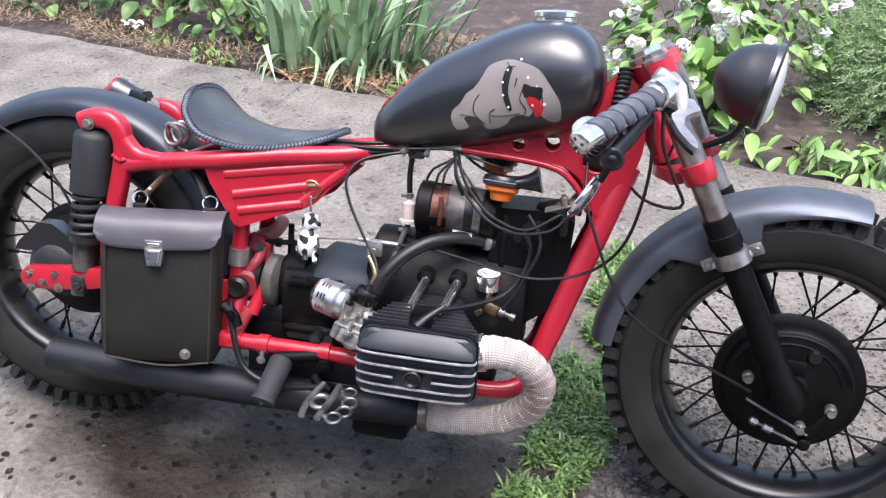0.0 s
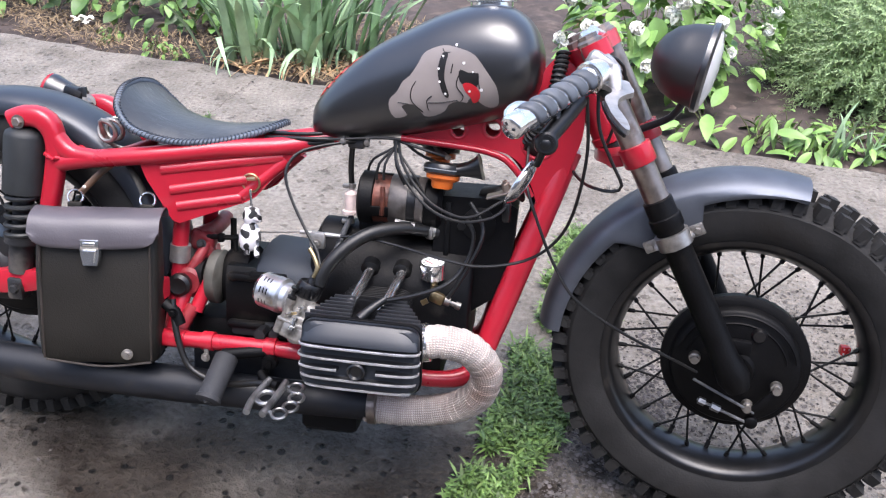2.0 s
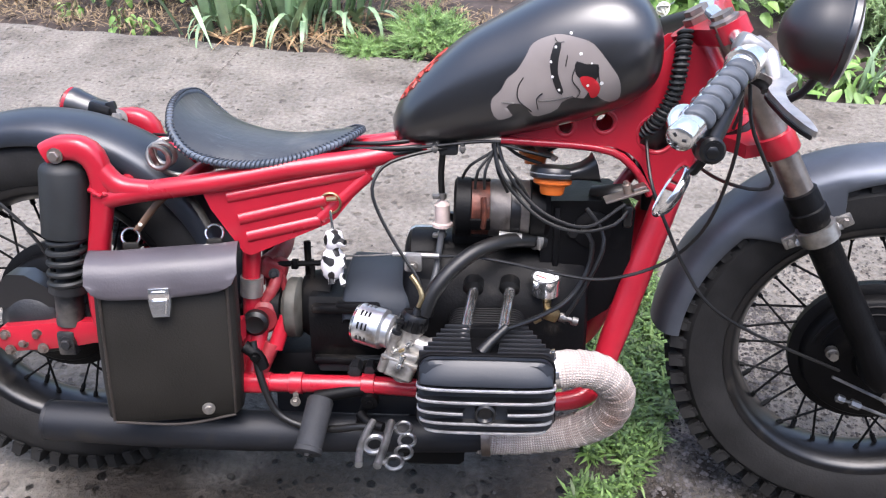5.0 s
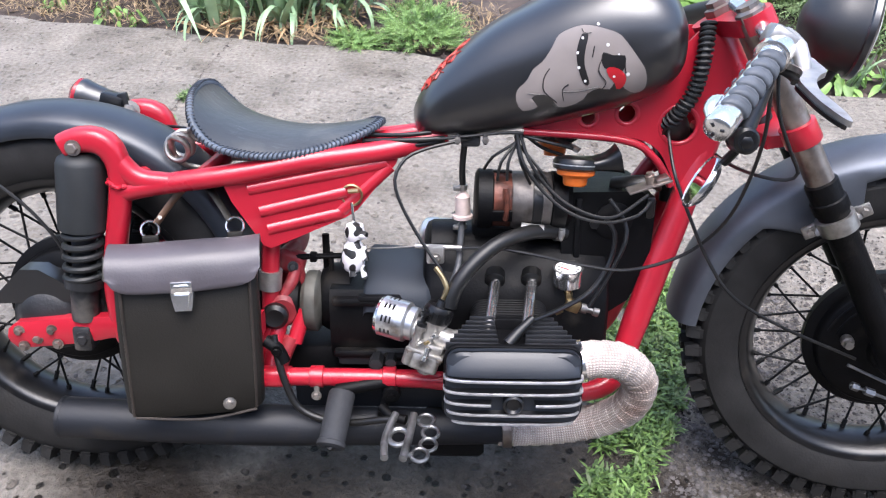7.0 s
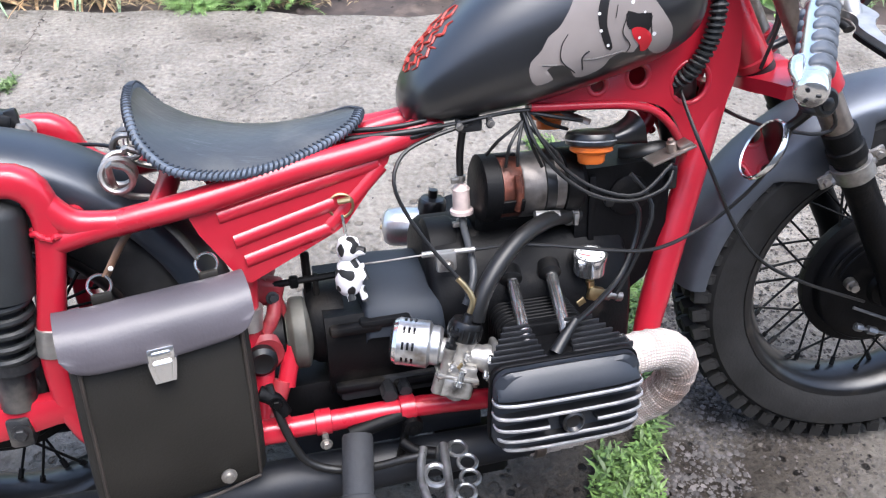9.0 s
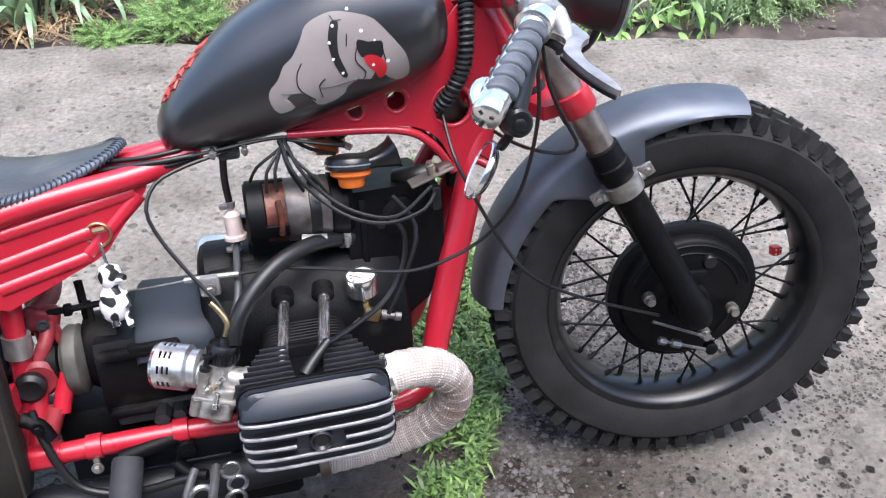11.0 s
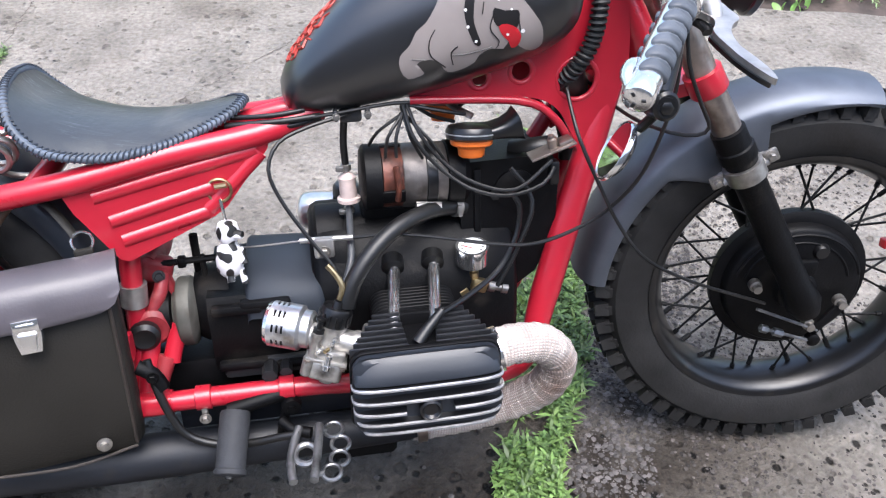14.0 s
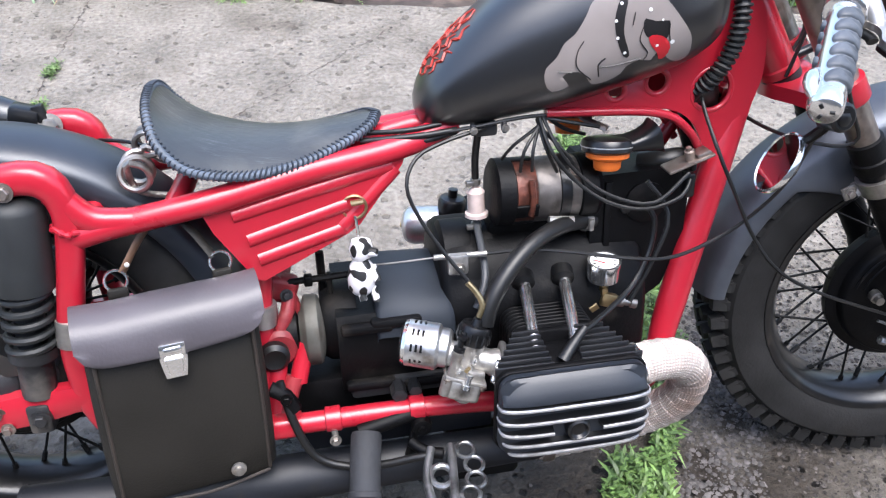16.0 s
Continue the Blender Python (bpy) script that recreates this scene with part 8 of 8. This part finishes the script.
def broad_plant(name, cx, cy, count, radius, height, mats, size, label, category="plant", group="", flowers=0, droop=0.02, point=0.8, aspect=0.62, stems=8):
    p = thing(name, Matrix.Translation((cx * K, cy * K, -0.02 * K)), label, category, group)
    kinds = [leaf_mesh("leaf", s, s * aspect, droop * rng.uniform(0.5, 2), rng.choice(mats), point) for s in (size * 0.7, size * 0.85, size, size * 1.15, size * 1.3, size)]
    for i in range(stems):
        a = rng.uniform(0, 6.28)
        r = radius * rng.uniform(0.2, 0.9)
        h = height * rng.uniform(0.6, 1.0)
        bm = tube([(rng.gauss(0, 0.02), rng.gauss(0, 0.02), 0), (0.5 * r * math.cos(a), 0.5 * r * math.sin(a), h * 0.6), (r * math.cos(a), r * math.sin(a), h)], 0.003, 5, r_end=0.0015, step=0.06)
        part("stem", bm, STEM, p)
    for i in range(count):
        a = rng.uniform(0, 6.28)
        r = radius * math.sqrt(rng.uniform(0.02, 1.0))
        h = height * (rng.uniform(0.12, 1.0)) * (1 - 0.45 * (r / radius) ** 2)
        hang("leaf", rng.choice(kinds), p, turn(r * math.cos(a), r * math.sin(a), h, a + rng.gauss(0, 0.7), rng.gauss(0.25, 0.35), rng.gauss(0, 0.35), rng.uniform(0.75, 1.2)))
    if flowers:
        petals = [leaf_mesh("petal", 0.043, 0.044, 0.018, PETAL, 0.5), leaf_mesh("petal", 0.036, 0.037, 0.011, PETAL, 0.5)]
        for i in range(flowers):
            a = rng.uniform(-3.3, 0.15)
            r = radius * rng.uniform(0.8, 1.12)
            h = height * rng.uniform(0.35, 1.05) * (1.25 - 0.45 * r / radius)
            c = Vector((r * math.cos(a), r * math.sin(a), h))
            v, f = [], []
            for k in range(rng.randint(16, 22)):
                src = rng.choice(petals)
                d = Vector((rng.gauss(0, 1), rng.gauss(0, 1), rng.gauss(0.3, 0.9))).normalized()
                mt = Matrix.Translation((c + d * rng.uniform(0.008, 0.021)) * K) @ d.to_track_quat("Z", "Y").to_matrix().to_4x4() @ Matrix.Rotation(rng.uniform(0, 6.28), 4, "Z") @ Matrix.Translation((-0.013 * K, 0, 0)) @ Matrix.Scale(rng.uniform(0.75, 1.05), 4)
                s = len(v)
                v += [tuple((mt @ q.co) / K) for q in src.vertices]
                f += [tuple(s + q for q in poly.vertices) for poly in src.polygons]
            ob = new("blossom", finish("blossom", v, f, PETAL))
            ob.parent = p
            tagged(ob, label="creamy white blossom")
    return p


broad_plant("flower_bush", 1.24, 2.32, 420, 0.33, 0.54, [BROAD, LIME, BROAD], 0.078, "leafy green bush with creamy white double flowers", "bush", "", flowers=30)
broad_plant("flower_bush", 1.50, 2.55, 320, 0.30, 0.62, [BROAD, LIME], 0.062, "leafy green bush with creamy white double flowers", "bush", "", flowers=24)
for x, y, n, s in ((1.50, 1.92, 12, 0.095), (1.68, 1.88, 16, 0.090), (1.80, 1.92, 44, 0.065), (1.92, 1.86, 48, 0.065), (2.04, 1.90, 48, 0.065), (2.20, 1.82, 30, 0.06)):
    broad_plant("broad_leaf_plant", x, y, n, 0.12, 0.13, [LIME, BROAD], s, "low clump of pointed bright green leaves at the bed edge", "plant", "broad-leaved plants along the bed", droop=0.025, point=0.95, aspect=0.36, stems=4)
broad_plant("leafy_bush", -1.02, 2.62, 130, 0.30, 0.36, [DARKLEAF, BROAD], 0.075, "low green leafy bush with brown stems", "bush", stems=26)
broad_plant("leafy_bush", -0.66, 2.52, 60, 0.16, 0.26, [BROAD, LIME], 0.065, "low green leafy bush with brown stems", "bush", stems=12)
broad_plant("leafy_bush", -1.50, 2.86, 230, 0.38, 0.50, [DARKLEAF, DARKLEAF, BROAD], 0.075, "dark green leafy bush on brown stems", "bush", stems=36)
broad_plant("leafy_bush", -2.05, 2.80, 150, 0.34, 0.42, [DARKLEAF, BROAD], 0.070, "dark green leafy bush on brown stems", "bush", stems=30)
broad_plant("weed", -1.20, 2.30, 20, 0.06, 0.07, [LIME, FEATHER], 0.028, "small light green weed at the paving edge", "weed", "weeds along the edge", stems=4)
broad_plant("weed", -0.90, 2.18, 26, 0.07, 0.09, [LIME, BROAD], 0.030, "small light green weed at the paving edge", "weed", "weeds along the edge", stems=5)
broad_plant("weed", -0.78, 2.16, 14, 0.04, 0.06, [LIME], 0.026, "small light green weed at the paving edge", "weed", "weeds along the edge", stems=3)
fl = thing("fallen_blossom", Matrix.Translation((-1.42 * K, 2.42 * K, 0.0)), "white blossom head lying on the soil", "flower")
petal = leaf_mesh("petal", 0.034, 0.030, 0.010, PETAL, 0.6)
for k in range(18):
    hang("petal", petal, fl, turn(rng.gauss(0, 0.03), rng.gauss(0, 0.015), 0.015 + rng.uniform(0, 0.02), rng.uniform(0, 6.28), rng.uniform(-1, 0.4)))
for i, x in enumerate((1.95, 2.06, 2.26, 2.33)):
    p = thing("strap_leaf_tuft", Matrix.Translation((x * K, 1.80 * K, -0.02 * K)), "small tuft of upright strap leaves", "plant", "strap-leaved tufts")
    for k in range(9):
        hang("leaf", rng.choice(blades), p, turn(rng.gauss(0, 0.015), rng.gauss(0, 0.012), 0, rng.uniform(0, 6.28), abs(rng.gauss(0.15, 0.2)), 0, rng.uniform(0.22, 0.36)))


def spray_plant(name, cx, cy, rx, ry, height, count, mat, label, category, leaf=0.02, per=26, up=0.5, size=0.16):
    """Feathery plant: many thin sprays of tiny needles, joined."""
    p = thing(name, Matrix.Translation((cx * K, cy * K, -0.02 * K)), label, category)
    branches = [([], []) for _ in range(12)]
    for i in range(count):
        a = rng.uniform(0, 6.28)
        r = math.sqrt(rng.uniform(0, 1))
        v, f = branches[int(a / 6.2832 * 12) % 12]
        base = Vector((rx * r * math.cos(a) * 0.75, ry * r * math.sin(a) * 0.75, height * rng.uniform(0.0, 0.8) * (1 - 0.5 * r * r)))
        d = Vector((math.cos(a) * (0.4 + r) + rng.gauss(0, 0.3), math.sin(a) * (0.4 + r) + rng.gauss(0, 0.3), up + rng.gauss(0, 0.35))).normalized()
        ln = size * rng.uniform(0.6, 1.2)
        side = d.orthogonal().normalized()
        for j in range(per):
            t = (j + 1) / per
            q = base + d * (ln * t) + Vector((0, 0, -0.25 * ln * t * t))
            ang = j * 2.4
            out = (math.cos(ang) * side + math.sin(ang) * d.cross(side)) * 0.9 + d * 0.75
            l = leaf * (1.15 - 0.8 * t) * rng.uniform(0.7, 1.3)
            w = d.cross(out).normalized() * (l * 0.15)
            s = len(v)
            v += [tuple(q - w), tuple(q + w), tuple(q + out * l)]
            f.append((s, s + 1, s + 2))
    for v, f in branches:
        if f:
            ob = new("branch", finish("branch", v, f, mat))
            ob.parent = p
    return p


spray_plant("feathery_shrub", 0.40, 2.06, 0.18, 0.14, 0.20, 420, FEATHER, "small feathery light green shrub on the soil", "shrub", leaf=0.018, size=0.09, up=1.0)
spray_plant("feathery_shrub", 0.15, 2.00, 0.11, 0.07, 0.08, 170, FEATHER, "low feathery green shrub beside the paving", "shrub", leaf=0.016, size=0.07, up=0.7)
spray_plant("juniper", 2.30, 2.60, 0.52, 0.44, 0.60, 1100, CONIFER, "spreading grey-green juniper bush", "shrub", leaf=0.036, per=34, size=0.30, up=0.35)
spray_plant("juniper", 2.62, 2.16, 0.38, 0.26, 0.26, 520, CONIFER, "spreading grey-green juniper bush", "shrub", leaf=0.034, per=32, size=0.26, up=0.4)
spray_plant("juniper", 2.50, 2.02, 0.26, 0.16, 0.20, 300, CONIFER, "spreading grey-green juniper bush", "shrub", leaf=0.034, per=32, size=0.20, up=0.3)
spray_plant("juniper", 3.0, 2.45, 0.45, 0.40, 0.40, 560, CONIFER, "spreading grey-green juniper bush", "shrub", leaf=0.036, per=34, size=0.30, up=0.35)
spray_plant("juniper", 2.45, 3.25, 0.7, 0.45, 0.70, 800, CONIFER, "spreading grey-green juniper bush", "shrub", leaf=0.036, per=34, size=0.32, up=0.35)
stake = mesh_object("garden_stake", box((0.93, 3.16, 0.25), (0.035, 0.02, 0.62), bevel=0.003), material("pale_wood", (0.45, 0.30, 0.19), 0.7, var=0.25, scale=20, bump=0.3))
tagged(stake, "pale wooden stake standing in the soil", "stake")

# knotgrass along the joint
STRIP = [(0.93, -0.30), (0.94, -0.10), (0.955, 0.08), (0.97, 0.25), (1.0, 0.42), (1.03, 0.58), (1.05, 0.80), (1.08, 1.02), (1.15, 1.0), (1.14, 0.80), (1.20, 0.52), (1.19, 0.38), (1.14, 0.22), (1.08, 0.06), (1.03, -0.10), (0.98, -0.30)]


def carpet(name, inside_test, box_, count, mat, label, size=0.012, height=0.03, thin=1.0):
    v, f = [], []
    made = 0
    while made < count:
        x, y = rng.uniform(box_[0], box_[1]), rng.uniform(box_[2], box_[3])
        if not inside_test(x, y):
            continue
        made += 1
        z = rise(x, y) + rng.uniform(0.0, height) * rng.uniform(0.2, 1)
        yaw, tilt = rng.uniform(0, 6.28), rng.gauss(-0.35, 0.4)
        l, w = size * rng.uniform(0.7, 1.6), size * rng.uniform(0.16, 0.32) * thin
        d = Vector((math.cos(yaw) * math.cos(tilt), math.sin(yaw) * math.cos(tilt), -math.sin(tilt)))
        n = d.cross(Vector((0, 0, 1))).normalized()
        p = Vector((x, y, z))
        s = len(v)
        v += [tuple(p), tuple(p + d * l * 0.5 + n * w), tuple(p + d * l + Vector((0, 0, -0.15 * l))), tuple(p + d * l * 0.5 - n * w)]
        f.append((s, s + 1, s + 2, s + 3))
    ob = new(name, finish(name, v, f, mat))
    tagged(ob, label, "grass", kind="stuff")
    return ob


def in_strip(x, y):
    n = noise.noise((x * 9, y * 9, 5))
    return inside(STRIP, x + 0.06 * n + 0.02 * noise.noise((x * 30, y * 30, 3)), y + 0.05 * noise.noise((x * 9, y * 9, 9))) and n > -0.3


carpet("knotgrass", in_strip, (0.8, 1.25, -0.3, 1.05), 17000, GRASS, "low green knotgrass growing along the paving joint", 0.0115, 0.05)
carpet("grass_blades", in_strip, (0.8, 1.25, -0.3, 1.05), 3000, BLADE, "longer grass blades among the knotgrass", 0.032, 0.045, 0.4)
carpet("joint_grass", lambda x, y: abs(x + 0.345 + 0.03 * (y - 1.6) + 0.012 * noise.noise((y * 8, 0, 0))) < 0.014 and noise.noise((x * 4, y * 9, 2)) > -0.12, (-0.45, -0.25, 1.15, 1.98), 620, JOINTGRASS, "sparse grass in the slab joint", 0.017, 0.016, 0.7)
carpet("straw_litter", lambda x, y: y > bed_edge(x) + 0.02 and noise.noise((x * 3, y * 3, 8)) > -0.2, (-2.4, 0.7, 1.95, 2.9), 6500, STRAWY, "dry straw and leaf litter on the soil", 0.04, 0.01, 0.3)

# stones
GRAVEL = material("grey_gravel", (0.095, 0.087, 0.083), 0.85, spec=0.15, var=0.35, scale=40, bump=0.3, random_hue=0.35)


def stones(name, test, box_, count, lo, hi, mat, label, base=None):
    v, f = [], []
    made = 0
    while made < count:
        x, y = rng.uniform(box_[0], box_[1]), rng.uniform(box_[2], box_[3])
        if not test(x, y):
            continue
        made += 1
        r = lo + (hi - lo) * rng.random() ** 3
        z = (rise(x, y) if base is None else base) + r * 0.15
        s = len(v)
        yaw = rng.uniform(0, 6.28)
        for k in range(6):
            a = yaw + k * math.pi / 3
            rr = r * rng.uniform(0.7, 1.2)
            v.append((x + rr * math.cos(a), y + rr * math.sin(a), z))
        v.append((x + rng.gauss(0, r * 0.2), y + rng.gauss(0, r * 0.2), z + r * rng.uniform(0.3, 0.7)))
        for k in range(6):
            f.append((s + k, s + (k + 1) % 6, s + 6))
    me = finish(name, v, f, mat)
    for p in me.polygons:
        p.use_smooth = False
    ob = new(name, me)
    tagged(ob, label, "gravel", kind="stuff")
    return ob


stones("gravel", lambda x, y: 0.02 < (x - 1.02 - 0.45 * y) + 0.08 * noise.noise((x * 6, y * 6, 1)) < 0.22, (0.9, 1.6, -0.3, 0.6), 4200, 0.0015, 0.007, GRAVEL, "loose damp grey gravel beside the grass")
stones("loose_grit", lambda x, y: y < bed_edge(x) - 0.01, (-1.6, 2.8, -0.35, 2.2), 3000, 0.0015, 0.006, GRAVEL, "fine loose grit on the paving")
PEBBLE = material("mixed_pebble", (0.072, 0.064, 0.059), 0.85, spec=0.15, var=0.4, scale=40, bump=0.3, random_hue=0.6)
stones("wet_gravel", lambda x, y: x > 1.02 + 0.4 * y + 0.1 * noise.noise((x * 5, y * 5, 1)) and noise.noise((x * 3, y * 3, 6)) > -0.45 and rng.random() < 1.15 - y, (0.9, 2.5, -0.4, 0.95), 20000, 0.0012, 0.0055, PEBBLE, "wet mixed pebbles set in the paving by the front wheel")
CLOD = material("soil_clod", (0.075, 0.055, 0.047), 0.95, var=0.3, scale=30, bump=0.6, random_hue=0.3)
stones("soil_clods", lambda x, y: y > bed_edge(x) + 0.01, (-2.2, 3.2, 1.5, 4.0), 2600, 0.004, 0.018, CLOD, "crumbled soil clods in the bed", -0.028)
def fissure(points, label, width):
    """A thin dark line of grit lying in the slab's surface."""
    bm = bmesh.new()
    prev = None
    for p in spline(points, 0.008):
        j = Vector((0.014 * noise.noise((p.x * 45, p.y * 45, 1)), 0.014 * noise.noise((p.x * 60, p.y * 60, 4)), 0))
        w = width * (0.3 + 1.1 * abs(noise.noise((p.x * 40, p.y * 40, 6))))
        z = rise(p.x, p.y) + 0.006 * noise.noise(((p.x + j.x) * 2.3, (p.y + j.y) * 2.3, 3)) + 0.0026
        row = [bm.verts.new((p.x + j.x + s * w * 0.7, p.y + j.y - s * w * 0.7, z)) for s in (-1, 1)]
        if prev:
            bm.faces.new((prev[0], prev[1], row[1], row[0]))
        prev = row
    return tagged(mesh_object("crack", bm, CLOD), label, "crack", kind="structure")


fissure([(0.20, 1.20, 0), (0.24, 1.25, 0), (0.31, 1.325, 0), (0.34, 1.36, 0), (0.40, 1.425, 0), (0.48, 1.50, 0), (0.53, 1.56, 0), (0.60, 1.62, 0), (0.66, 1.70, 0)], "thin dark crack running across the slab", 0.002)
fissure([(-0.37, 0.9, 0), (-0.36, 1.2, 0), (-0.352, 1.5, 0), (-0.34, 1.75, 0), (-0.33, 1.98, 0)], "narrow open joint between two slabs", 0.0026)
